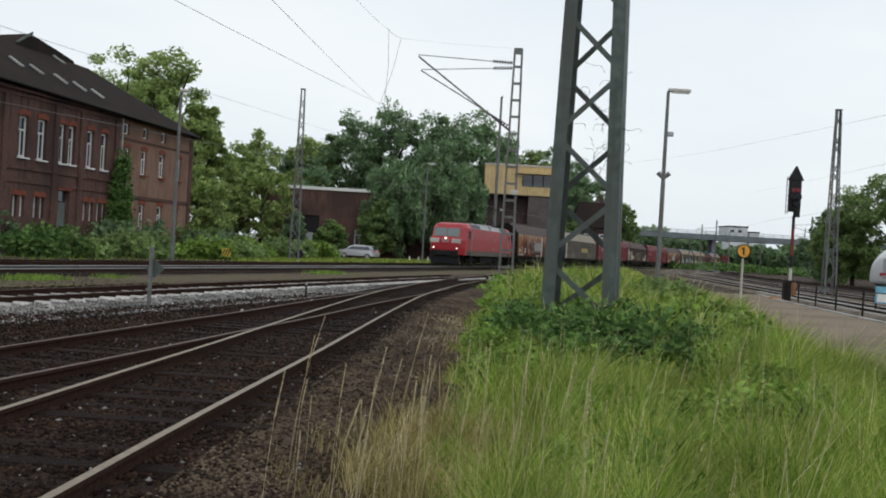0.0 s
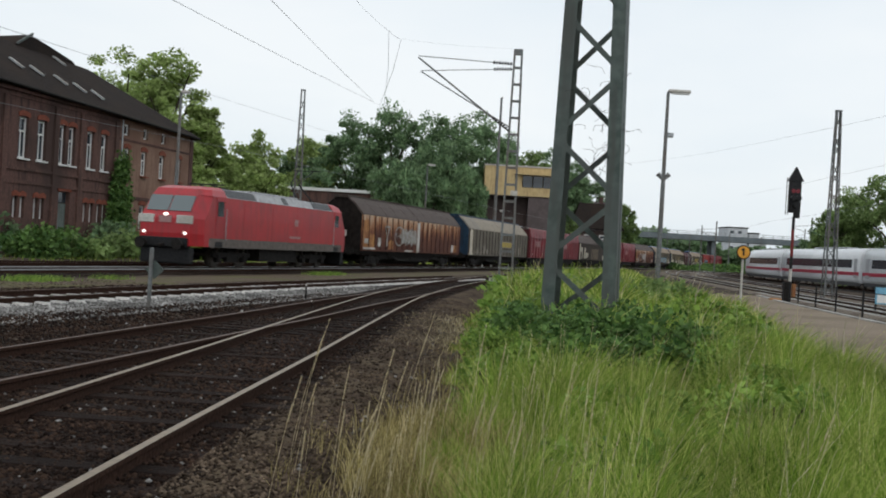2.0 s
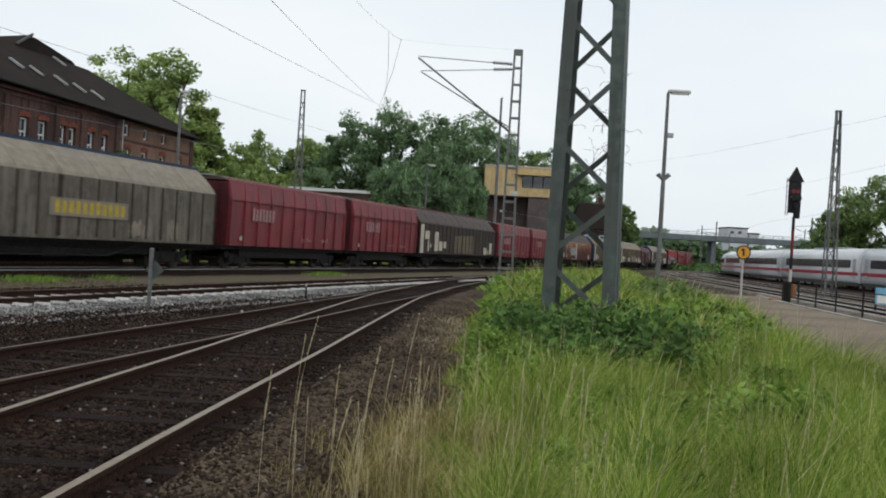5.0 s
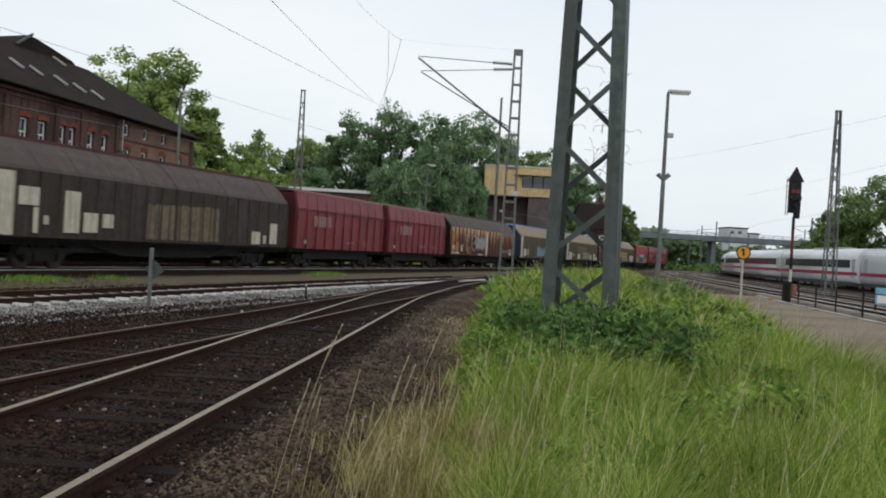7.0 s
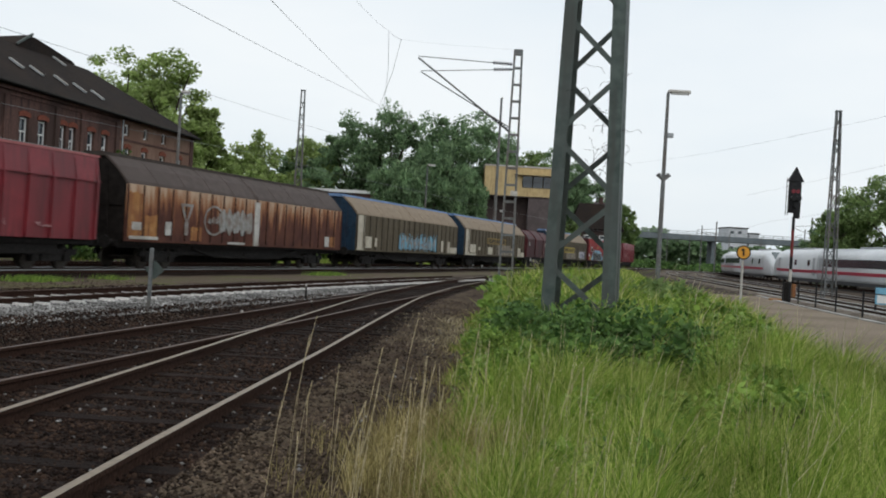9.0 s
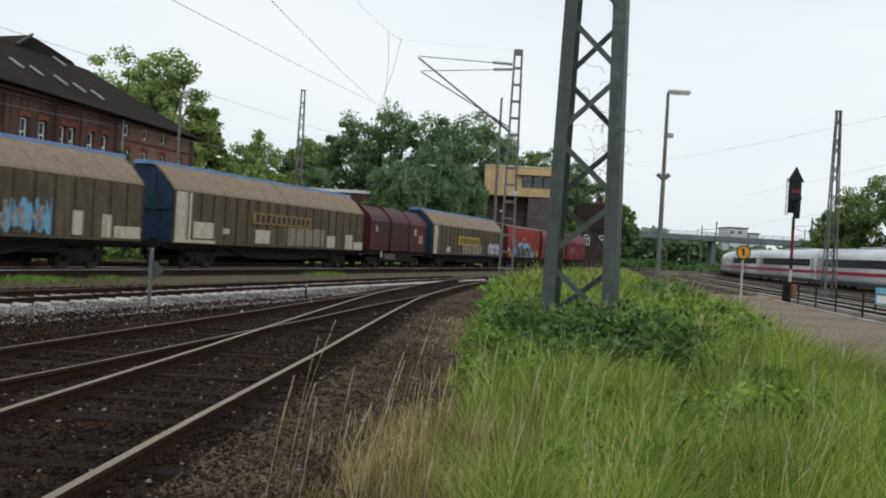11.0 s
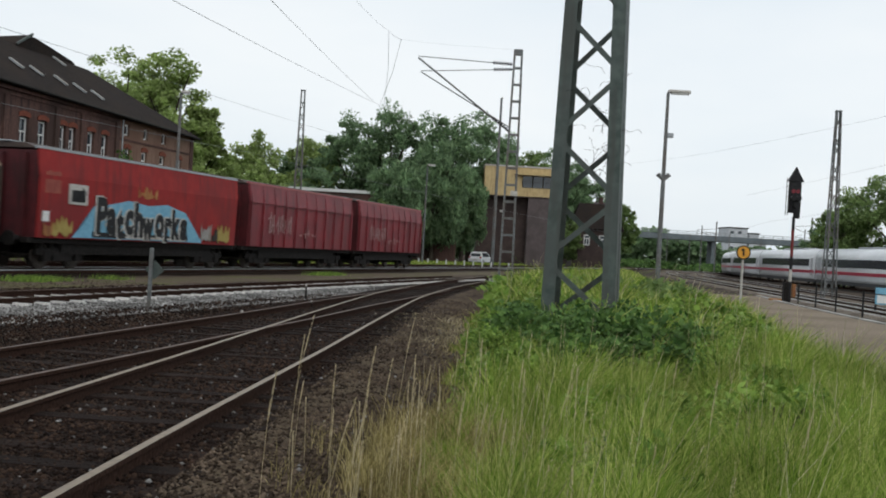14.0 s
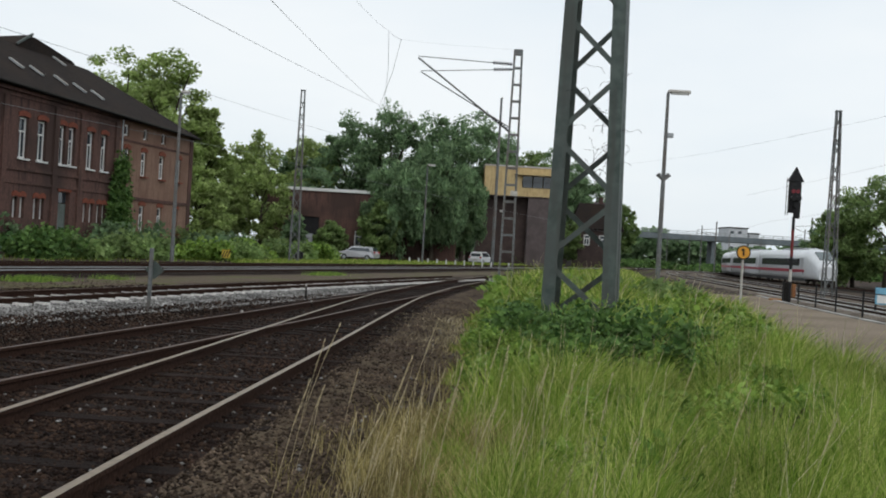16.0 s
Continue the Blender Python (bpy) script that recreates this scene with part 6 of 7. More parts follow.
def small_yard_things():
    t = thing("point_lever", "black weighted point lever beside the track", "point lever", pose(-11.5, 86.0, -0.2))
    part("weight", tube(bmesh.new(), (0.1, -0.15, 0.55), (0.1, 0.15, 0.55), 0.33, 20), BLACK, t)
    part("lever", bar(bmesh.new(), (-0.5, 0, 0.1), (0.5, 0, 0.75), 0.07, 0.05), DIRT_WHITE, t)
    part("stand", boxes((-0.35, 0.35, -0.2, 0.2, -0.1, 0.3)), BLACK, t)
    t = thing("warning_board", "small yellow and black striped board on a short post", "sign", pose(-14.0, 70.0, -0.2))
    part("post", boxes((-0.03, 0.03, -0.03, 0.03, -0.05, 0.6)), BLACK, t)
    b = part("board", boxes((-0.27, 0.27, -0.05, -0.02, 0.30, 0.84)), YELLOW, t)
    for i in range(3):
        bm = bmesh.new()
        bar(bm, (-0.25 + i * 0.16, -0.056, 0.33), (-0.07 + i * 0.16, -0.056, 0.78), 0.07, 0.006, (0, 1, 0))
        part("stripe", bm, BLACK, b)
    bar_mat = WHITE_PAINT
    for i in range(12):
        x = -3.4 + i * 0.95
        t = thing("bollard", "short white bollard at the edge of a yard road", "bollard", pose(x, 112 + 0.02 * i * i, -0.2), group="white bollards")
        part("post", tube(bmesh.new(), (0, 0, -0.05), (0, 0, 0.62), 0.07, 8), bar_mat, t)
    # dwarf marker beside the points
    t = thing("dwarf_marker", "low white marker box with two dark bars beside points", "marker", pose(2.65, 55.5, -0.2))
    part("stand", boxes((-0.05, 0.05, -0.05, 0.05, -0.05, 0.12)), BLACK, t)
    b = part("board", bevelled(boxes((-0.20, 0.20, -0.06, 0.06, 0.10, 0.36)), 0.01), DIRT_WHITE, t)
    for k in (-0.08, 0.04):
        part("bar", boxes((k, k + 0.05, -0.066, -0.06, 0.15, 0.31)), BLACK, b)
    for x, y, hh in ((-3.85, 31.0, 0.45), (-3.2, 27.0, 0.2), (-4.1, 22.5, 0.16)):
        t = thing("track_peg", "small white-topped peg between the tracks", "peg", pose(x, y, -0.25), group="track pegs")
        part("stem", tube(bmesh.new(), (0, 0, 0), (0, 0, hh), 0.03, 6), UNDER, t)
        part("head", boxes((-0.02, 0.02, -0.02, 0.02, hh, hh + 0.07)), DIRT_WHITE, t)
    t = thing("switch_cabinet", "pale grey railway switch cabinet beside far tracks", "cabinet", pose(45.4, 108.0, -0.2))
    part("body", bevelled(boxes((-0.55, 0.55, -0.4, 0.4, 0.0, 2.2)), 0.03), GALV, t)
    part("roof", boxes((-0.6, 0.6, -0.45, 0.45, 2.2, 2.28)), CONCRETE, t)
    t = thing("notice_board", "blue and white notice board on two posts", "sign", pose(18.6, 45.2, -0.2), )
    part("panel", boxes((-0.45, 0.45, -0.04, 0.0, 0.45, 1.15)), CYAN, t)
    part("field", boxes((-0.38, 0.38, -0.05, -0.04, 0.5, 0.85)), WHITE_PAINT, t)
    for s in (-0.4, 0.4):
        part("post", boxes((s - 0.03, s + 0.03, 0.0, 0.06, -0.05, 1.2)), BLACK, t)


small_yard_things()


def low_fence():
    t = thing("platform_fence", "low black post-and-rail fence beside the platform track", "fence")
    line = offset_line(LINE_RIGHT, -1.95)
    pts = [p for p in line if 33 < p[1] < 62][::2]
    for p in pts:
        part("post", boxes((p[0] - 0.03, p[0] + 0.03, p[1] - 0.03, p[1] + 0.03, -0.25, 0.85)), BLACK, t)
    for z in (0.75,):
        for a, b in zip(pts, pts[1:]):
            part("rail", bar(bmesh.new(), (a[0], a[1], z), (b[0], b[1], z), 0.04, 0.04), BLACK, t)


low_fence()


def platform():
    pave = material("sandy_platform_surface", (0.195, 0.155, 0.115), (0.255, 0.205, 0.155), 0.95, grain=16, blotch=0.3, bump=0.3, c=(0.17, 0.133, 0.098))
    t = thing("platform", "low sandy grey platform with a pale kerb", "platform", kind="structure")
    edge = smooth_line([(12.6, 2), (13.0, 15), (13.4, 26), (14.0, 34), (14.9, 42), (15.9, 50), (17.2, 58)], 1.0)
    verts, faces = [], []
    for i, (x, y) in enumerate(edge):
        a = np.interp(y, RIGHT_Y, RIGHT_X) - 1.2
        verts += [(a, y, -0.12), (x - 0.3, y, -0.03), (x - 0.3, y, -0.4), (a, y, -0.4)]
        if i:
            k = (i - 1) * 4
            faces += [(k, k + 1, k + 5, k + 4), (k + 1, k + 2, k + 6, k + 5)]
    soup("surface", verts, faces, pave, t)
    r = sides(edge)
    for i in range(len(edge) - 1):
        a, b = edge[i], edge[i + 1]
        d = (b - a) / np.hypot(*(b - a))
        bm = bmesh.new()
        ang = math.degrees(math.atan2(d[1], d[0]))
        box(bm, 0.01, 0.99 * float(np.hypot(*(b - a))), -0.02, 0.30, -0.45, 0.0, pose(float(a[0]), float(a[1]), 0, 0, 0, ang))
        part("kerb_stone", bm, CONCRETE, t)


platform()


def distant_masts():
    for x, y, h, arm in ((56, 165, 9.5, -3), (50, 210, 9, 3), (66, 250, 9, -3), (88, 300, 10, -3), (62, 300, 9, 3), (80, 240, 10.5, -2), (44, 175, 8.5, -3.2), (58, 255, 8.5, -3.5)):
        t = thing("catenary_mast", "far thin catenary mast with a bracket arm", "mast", pose(x, y, 0), group="far catenary masts")
        part("pole", boxes((-0.09, 0.09, -0.09, 0.09, -0.3, h)), STEEL_GREY, t)
        bm = bmesh.new()
        bar(bm, (0, 0, h - 1.2), (arm, 0, h - 1.5), 0.06, 0.06)
        bar(bm, (0, 0, h - 2.6), (arm, 0, h - 1.6), 0.06, 0.06)
        part("bracket", bm, STEEL_GREY, t)


distant_masts()


def parked_car(x, y, turn, paint, label, tall=1.45, long=4.2):
    t = thing("parked_car", label, "car", pose(x, y, -0.2, 0, 0, turn), group="parked cars")
    L, W = long / 2, 0.86
    prof = [(-L, 0.35), (-L - 0.02, 0.75), (-L + 0.15, 0.98), (-L + 0.45, tall - 0.08), (-L + 0.8, tall), (0.15, tall), (0.55, tall - 0.05), (1.15, 0.98), (L - 0.2, 0.85), (L, 0.6), (L - 0.03, 0.32)]
    bm = bmesh.new()
    a = [bm.verts.new((px, W - max(0, z - 0.95) * 0.35, z)) for px, z in prof]
    b = [bm.verts.new((px, -W + max(0, z - 0.95) * 0.35, z)) for px, z in prof]
    n = len(prof)
    for i in range(n):
        bm.faces.new((a[i], a[(i + 1) % n], b[(i + 1) % n], b[i]))
    for ring in (a[::-1], b):
        bm.faces.new(ring)
    bmesh.ops.recalc_face_normals(bm, faces=bm.faces[:])
    part("body", bm, paint, t)
    for s in (1, -1):
        bm = bmesh.new()
        q = [(-L + 0.55, 1.0), (-L + 0.72, tall - 0.12), (0.45, tall - 0.12), (1.0, 1.0)]
        v = [bm.verts.new((px, s * (W - (z - 0.95) * 0.35 + 0.012), z)) for px, z in q]
        w = [bm.verts.new((px, s * (W - (z - 0.95) * 0.35 - 0.03), z)) for px, z in q]
        bm.faces.new(v)
        bm.faces.new(w[::-1])
        for i in range(4):
            bm.faces.new((v[i], w[i], w[(i + 1) % 4], v[(i + 1) % 4]))
        bmesh.ops.recalc_face_normals(bm, faces=bm.faces[:])
        part("side_window", bm, PANE, t)
        for k in (-L + 0.8, L - 0.85):
            wh = part("wheel", tube(bmesh.new(), (k, s * (W - 0.16), 0.31), (k, s * (W + 0.015), 0.31), 0.31, 18), BLACK, t)
            part("rim", tube(bmesh.new(), (k, s * (W + 0.015), 0.31), (k, s * (W + 0.025), 0.31), 0.2, 14), GALV, wh)
        part("tail_light", boxes((-L - 0.03, -L + 0.12, min(s * (W - 0.22), s * (W - 0.02)), max(s * (W - 0.22), s * (W - 0.02)), 0.78, 1.0)), RED, t)
    bm = bmesh.new()
    box(bm, -0.02, 0.02, -0.62, 0.62, -0.2, 0.2, pose(-L + 0.27, 0, 1.2, 0, 32, 0))
    part("rear_window", bm, PANE, t)
    bm = bmesh.new()
    box(bm, -0.02, 0.02, -0.62, 0.62, -0.26, 0.26, pose(0.88, 0, 1.2, 0, -48, 0))
    part("windscreen", bm, PANE, t)
    part("plate_bar", boxes((-L - 0.035, -L, -0.25, 0.25, 0.55, 0.66)), DIRT_WHITE, t)


SILVER_CAR = material("silver_car_paint", (0.50, 0.51, 0.53), (0.56, 0.57, 0.59), 0.3, 0.3, grain=3, bump=0.0, clear=0.6)
WHITE_CAR = material("white_car_paint", (0.72, 0.73, 0.74), (0.78, 0.79, 0.80), 0.3, grain=3, bump=0.0, clear=0.6)
parked_car(-8.9, 114, 165, SILVER_CAR, "silver parked car behind tall weeds")
parked_car(-3.0, 133, 170, SILVER_CAR, "silver parked hatchback under dark trees", 1.5)
parked_car(4.9, 138, 68, WHITE_CAR, "white parked estate car beside the tower", 1.62, 4.4)
parked_car(-20.5, 104, 170, WHITE_CAR, "white parked van roof behind a hedge", 1.9, 4.6)


def far_house():
    h = thing("house", "far brick house with a grey-brown tiled gable roof among trees", "house", pose(31.3, 226, -0.25, 0, 0, 8))
    part("wall", boxes((-3.3, 3.3, -3.5, 3.5, 0, 8.2)), BRICK, h)
    roof = part("roof", prism(bmesh.new(), [(-4.1, 7.9), (0, 13.4), (4.1, 7.9), (3.9, 7.8), (0, 13.0), (-3.9, 7.8)], -3.7, 3.7), material("grey_brown_tiles", (0.075, 0.066, 0.066), (0.12, 0.105, 0.105), 0.85, grain=5, bump=0.3), h)
    part("chimney", boxes((0.8, 1.5, -0.35, 0.35, 12.3, 14.4)), BRICK, roof)
    for x in (-1.6, 0.0, 1.6):
        w = part("window", boxes((x - 0.5, x + 0.5, -3.53, -3.48, 5.2, 7.0)), WHITE_PAINT, h)
        part("pane", boxes((x - 0.4, x + 0.4, -3.545, -3.52, 5.3, 6.9)), PANE, w)


far_house()


# ---- plants ----
# the three tree greens are paled, with distance haze put into their colour
GREEN = island_material("tree_leaves", (0.13, 0.205, 0.065), (0.28, 0.375, 0.14), 0.6, 0.48)
GREEN_LIGHT = island_material("hazy_pale_tree_leaves", (0.22, 0.305, 0.085), (0.42, 0.51, 0.20), 0.6, 0.48)
GREEN_DARK = island_material("hazy_dark_tree_leaves", (0.125, 0.205, 0.105), (0.255, 0.365, 0.185), 0.6, 0.48)
WEED = island_material("weed_leaves", (0.10, 0.19, 0.030), (0.28, 0.40, 0.085), 0.55, 0.3, tuft=3.0)
THICKET = island_material("thicket_leaves", (0.030, 0.078, 0.018), (0.165, 0.275, 0.075), 0.6, 0.3, tuft=3.0)
SEED = island_material("bleached_seed_stems", (0.46, 0.38, 0.23), (0.86, 0.75, 0.51), 0.8, 0.45)
GRASS = island_material("grass_blades", (0.062, 0.125, 0.012), (0.56, 0.55, 0.19), 0.55, 0.36, mid=(0.225, 0.345, 0.042), tuft=1.7)
HAY = island_material("yellow_brown_dry_grass", (0.15, 0.12, 0.045), (0.62, 0.51, 0.26), 0.7, 0.36, mid=(0.33, 0.275, 0.105), tuft=2.5)
STRAW = island_material("dry_grass", (0.30, 0.24, 0.12), (0.72, 0.63, 0.45), 0.7, 0.3, mid=(0.50, 0.42, 0.26))
BARK = material("grey_brown_bark", (0.045, 0.036, 0.028), (0.085, 0.070, 0.055), 0.95, grain=8, bump=0.7, stretch=(3, 3, 0.6))
rng = np.random.default_rng(7)


def leaf_mesh(name, centres, size, mat, parent=None, label="", flat=0.0, long=1.5):
    """A leaf, a bent diamond of four corners, at each centre."""
    n = len(centres)
    if flat:
        u = rng.normal(size=(n, 3))
        u[:, 2] *= 1 - flat
        u /= np.linalg.norm(u, axis=1)[:, None]
    else:
        # leaves spread their faces to the sky
        nrm = rng.normal(size=(n, 3)) + np.array([0, -0.25, 0.9])
        u = np.cross(nrm, rng.normal(size=(n, 3)))
        u /= np.linalg.norm(u, axis=1)[:, None]
    w = np.cross(u, nrm if not flat else rng.normal(size=(n, 3)))
    w /= np.linalg.norm(w, axis=1)[:, None]
    s = (size * rng.uniform(0.6, 1.4, n))[:, None]
    nrm = np.cross(u, w)
    v = np.stack([centres - u * s * long * 0.5, centres + w * s * 0.5 + nrm * s * 0.12, centres + u * s * long * 0.5, centres - w * s * 0.5 + nrm * s * 0.12], 1).reshape(-1, 3)
    return quads(name, v, mat, parent, label)


def quads(name, v, mat, parent=None, label=""):
    n = len(v) // 4
    me = bpy.data.meshes.new(name)
    me.vertices.add(len(v))
    me.vertices.foreach_set("co", v.astype(np.float32).ravel())
    me.loops.add(n * 4)
    me.loops.foreach_set("vertex_index", np.arange(n * 4, dtype=np.int32))
    me.polygons.add(n)
    me.polygons.foreach_set("loop_start", np.arange(0, n * 4, 4, dtype=np.int32))
    me.update(calc_edges=True)
    me.materials.append(mat)
    ob = new(name, me)
    if parent:
        ob.parent = parent
    if label:
        tagged(ob, label)
    return ob


def tree(x, y, h, r, mat, label, leaf=0.27, n=17500, low=0.20, clumps=120, droop=0.0):
    t = thing("tree", label, "tree", pose(x, y, -0.25))
    bm = bmesh.new()
    lean = Vector((rng.uniform(-0.4, 0.4), rng.uniform(-0.4, 0.4), h * 0.55))
    tube(bm, (0, 0, -0.1), lean * 0.55, 0.03 * h * 0.8, 10, 0.02 * h * 0.8)
    tube(bm, lean * 0.55, lean, 0.02 * h * 0.8, 8, 0.010 * h)
    tips = []
    for i in range(11):
        a = i * 2.4 + rng.uniform(0, 0.6)
        base = lean * (0.45 + 0.05 * i)
        tip = Vector((math.cos(a) * r * rng.uniform(0.45, 0.8), math.sin(a) * r * rng.uniform(0.45, 0.8), h * (low + 0.2 + (0.9 - low - 0.2) * i / 11)))
        mid = base.lerp(tip, 0.5) + Vector((0, 0, h * 0.03))
        tube(bm, base, mid, 0.007 * h, 6, 0.005 * h)
        tube(bm, mid, tip, 0.005 * h, 6, 0.002 * h)
        tips.append(tip)
    part("trunk", bm, BARK, t)
    mid_z, half = h * (1 + low) / 2, h * (1 - low) / 2
    cs = []
    for i in range(clumps):
        d = rng.normal(size=3)
        d /= np.linalg.norm(d)
        k = rng.uniform(0.30, 0.98) ** 0.6
        taper = 1 - 0.25 * max(0, d[2])
        cs.append((d[0] * r * k * taper, d[1] * r * k * taper, mid_z + d[2] * half * k, rng.uniform(0.09, 0.25) * r))
    cs = np.array(cs)
    pick = rng.integers(0, clumps, n)
    d = rng.normal(size=(n, 3))
    d /= np.linalg.norm(d, axis=1)[:, None]
    rad = cs[pick, 3] * np.clip(rng.normal(0.78, 0.28, n), 0.1, 1.15)
    pts = cs[pick, :3] + d * rad[:, None] * np.array([1, 1, 0.75 - 0.6 * droop])
    pts[:, 2] = np.maximum(pts[:, 2], 0.1)
    leaf_mesh("crown", pts, leaf, mat, t, flat=droop, long=1.5 - droop)
    return t


PLANE = "tall broad-leaved tree with pale green foliage behind the house"
OAK = "large dark green broad-leaved tree with an uneven crown"
for a in ((-35.0, 116, 21.3, 7.0, GREEN_LIGHT, PLANE), (-29.0, 112, 21.0, 5.5, GREEN_LIGHT, PLANE), (-26.0, 113, 15.5, 3.9, GREEN_LIGHT, PLANE), (-24.6, 120, 7.5, 3.0, GREEN_LIGHT, PLANE), (-37, 125, 18, 6, GREEN, PLANE),
          (-27.5, 152, 16.6, 4.8, GREEN_LIGHT, OAK), (-23.0, 160, 14.5, 5, GREEN_DARK, OAK), (-19.5, 158, 17.5, 5.5, GREEN_LIGHT, OAK), (-13.5, 155, 20.2, 6.5, GREEN_DARK, OAK), (-7.5, 154, 22.0, 7.2, GREEN_DARK, OAK), (-1.2, 155, 22.2, 7.0, GREEN_DARK, OAK), (3.8, 160, 23.4, 6.8, GREEN_DARK, OAK), (8.5, 172, 19.5, 5.5, GREEN_DARK, OAK),
          (14.0, 178, 19.0, 5.0, GREEN, OAK), (18.5, 186, 20, 4.8, GREEN_DARK, OAK), (23.0, 204, 20, 5.0, GREEN_DARK, OAK), (33.0, 248, 21, 6.0, GREEN_DARK, OAK), (41.3, 252, 15, 4.2, GREEN, OAK)):
    tree(*a)
WILLOW = "dark bushy tree with foliage down to the ground"
for a in ((-20.6, 122, 11.0, 3.4, GREEN_LIGHT), (-24.5, 108, 8.5, 3.5, GREEN_LIGHT), (-17.5, 143, 11.5, 4.5, GREEN_DARK), (-7.6, 124, 7.0, 2.6, GREEN), (-12.5, 119, 4.0, 2.0, GREEN), (-16.2, 117, 5.0, 1.3, GREEN_DARK), (19.8, 177, 8.0, 3.0, GREEN), (24.6, 197, 7.6, 3.2, GREEN_DARK), (27.6, 212, 6.5, 3.0, GREEN)):
    tree(*a, WILLOW, leaf=0.24, n=8500, low=0.04)
for a in ((-5.8, 126, 11.5, 3.9, GREEN_DARK), (-1.4, 130, 14.0, 4.2, GREEN_DARK), (2.3, 138, 12.5, 3.4, GREEN_DARK)):
    tree(*a, "dark weeping tree with hanging foliage", leaf=0.22, n=14000, low=0.10, droop=-1.6)
EDGE = "dense rounded green tree beyond the express line"
for a in ((45.2, 124, 9.8, 3.2, GREEN), (48.6, 128, 12.2, 4.0, GREEN), (50.0, 122, 13.8, 5.0, GREEN), (55.5, 122, 15.5, 5.8, GREEN), (62, 126, 14.5, 6, GREEN), (50, 140, 8.0, 4.0, GREEN_DARK), (47.5, 104, 6.0, 3.0, GREEN_DARK), (52.0, 108, 8.0, 3.6, GREEN)):
    tree(*a, EDGE, leaf=0.22, n=11000, low=0.03)


def shrub(x, y, r, h, mat, label, leaf=0.12, n=1200, z=None):
    t = thing("shrub", label, "shrub", pose(x, y, -0.25 if z is None else z))
    bm = bmesh.new()
    for i in range(7):
        a = i * 0.9
        tube(bm, (0, 0, -0.05), (math.cos(a) * r * 0.5, math.sin(a) * r * 0.5, h * 0.7), 0.025, 5, 0.008)
    part("stem", bm, BARK, t)
    c = 14
    cs = np.stack([rng.uniform(-0.75, 0.75, c) * r, rng.uniform(-0.75, 0.75, c) * r, rng.uniform(0.2, 0.8, c) * h, rng.uniform(0.25, 0.5, c) * r], 1)
    pick = rng.integers(0, c, n)
    d = rng.normal(size=(n, 3))
    d /= np.linalg.norm(d, axis=1)[:, None]
    pts = cs[pick, :3] + d * cs[pick, 3:] * np.array([1, 1, 0.8]) * rng.uniform(0.4, 1.05, (n, 1))
    pts[:, 2] = np.abs(pts[:, 2])
    leaf_mesh("foliage", pts, leaf, mat, t)


for i in range(34):
    s = -14 + i * 3.6 + rng.uniform(-1, 1)
    away = rng.uniform(12.5, 17.0) if s < 30 else rng.uniform(12.5, 16)
    x, y, _ = main_line(s, away)
    if x / y > -0.095:
        continue
    shrub(x, y, rng.uniform(1.6, 2.6), rng.uniform(0.7, 2.1) * (0.85 if s < 22 else 0.9), (GREEN, THICKET, GREEN_DARK, THICKET)[i % 4] if s < 20 else (WEED, GREEN, WEED)[i % 3], "leafy green bush growing along the railway bank", 0.22, 1500)
for i in range(22):
    x, y, _ = main_line(-16 + i * 3.2, rng.uniform(15, 23))
    if y < 92 - 0:
        shrub(x, y, rng.uniform(1.8, 2.8), rng.uniform(1.2, 2.3), (GREEN, GREEN_DARK, GREEN_DARK)[i % 3], "overgrown bush in front of the brick house", 0.25, 1500)


def ivy():
    n, k = 5200, 26
    up = np.sort(rng.uniform(size=k))
    cx, cy, cz = -13.2 + rng.normal(size=k) * (1.0 - 0.45 * up), -0.3 - 0.35 * rng.uniform(size=k), -0.1 + 7.0 * up
    pick = rng.integers(0, k, n)
    pts = np.stack([cx[pick], cy[pick], cz[pick]], 1) + rng.normal(size=(n, 3)) * np.array([0.34, 0.14, 0.55])
    pts[:, 1] = np.minimum(pts[:, 1], -0.18)
    pts[:, 2] = np.maximum(pts[:, 2], -0.2)
    ob = leaf_mesh("ivy", pts, 0.20, THICKET)
    ob.matrix_basis = pose(-21.0, 90, 0, 0, 0, 78.7)
    tagged(ob, "dark green ivy climbing the brick wall", "ivy")


ivy()
for a in ((1.35, 15.2, 0.75, 0.75), (2.1, 14.3, 0.9, 0.85), (2.9, 14.6, 0.85, 0.8), (2.6, 16.2, 0.8, 0.75), (1.5, 16.6, 0.6, 0.7), (3.4, 15.9, 0.6, 0.55), (1.5, 13.4, 0.6, 0.6), (1.75, 12.1, 0.6, 0.7), (2.35, 12.5, 0.6, 0.65)):
    shrub(a[0], a[1], a[2], a[3], THICKET, "broad-leaved green weeds around the foot of the mast", 0.062, 2600, land(a[0], a[1]) - 0.03)
for a in ((1.7, 18.2, 0.5, 0.5), (0.7, 12.6, 0.45, 0.5), (1.15, 12.2, 0.5, 0.55), (0.85, 14.0, 0.55, 0.65), (0.95, 16.0, 0.55, 0.6), (3.4, 13.2, 0.6, 0.6), (3.9, 14.6, 0.7, 0.6), (3.0, 12.2, 0.6, 0.55), (4.3, 17.0, 0.8, 0.55)):
    shrub(a[0], a[1], a[2], a[3], WEED, "fine-leaved light green herbs beside the mast", 0.034, 3200, land(a[0], a[1]) - 0.03)


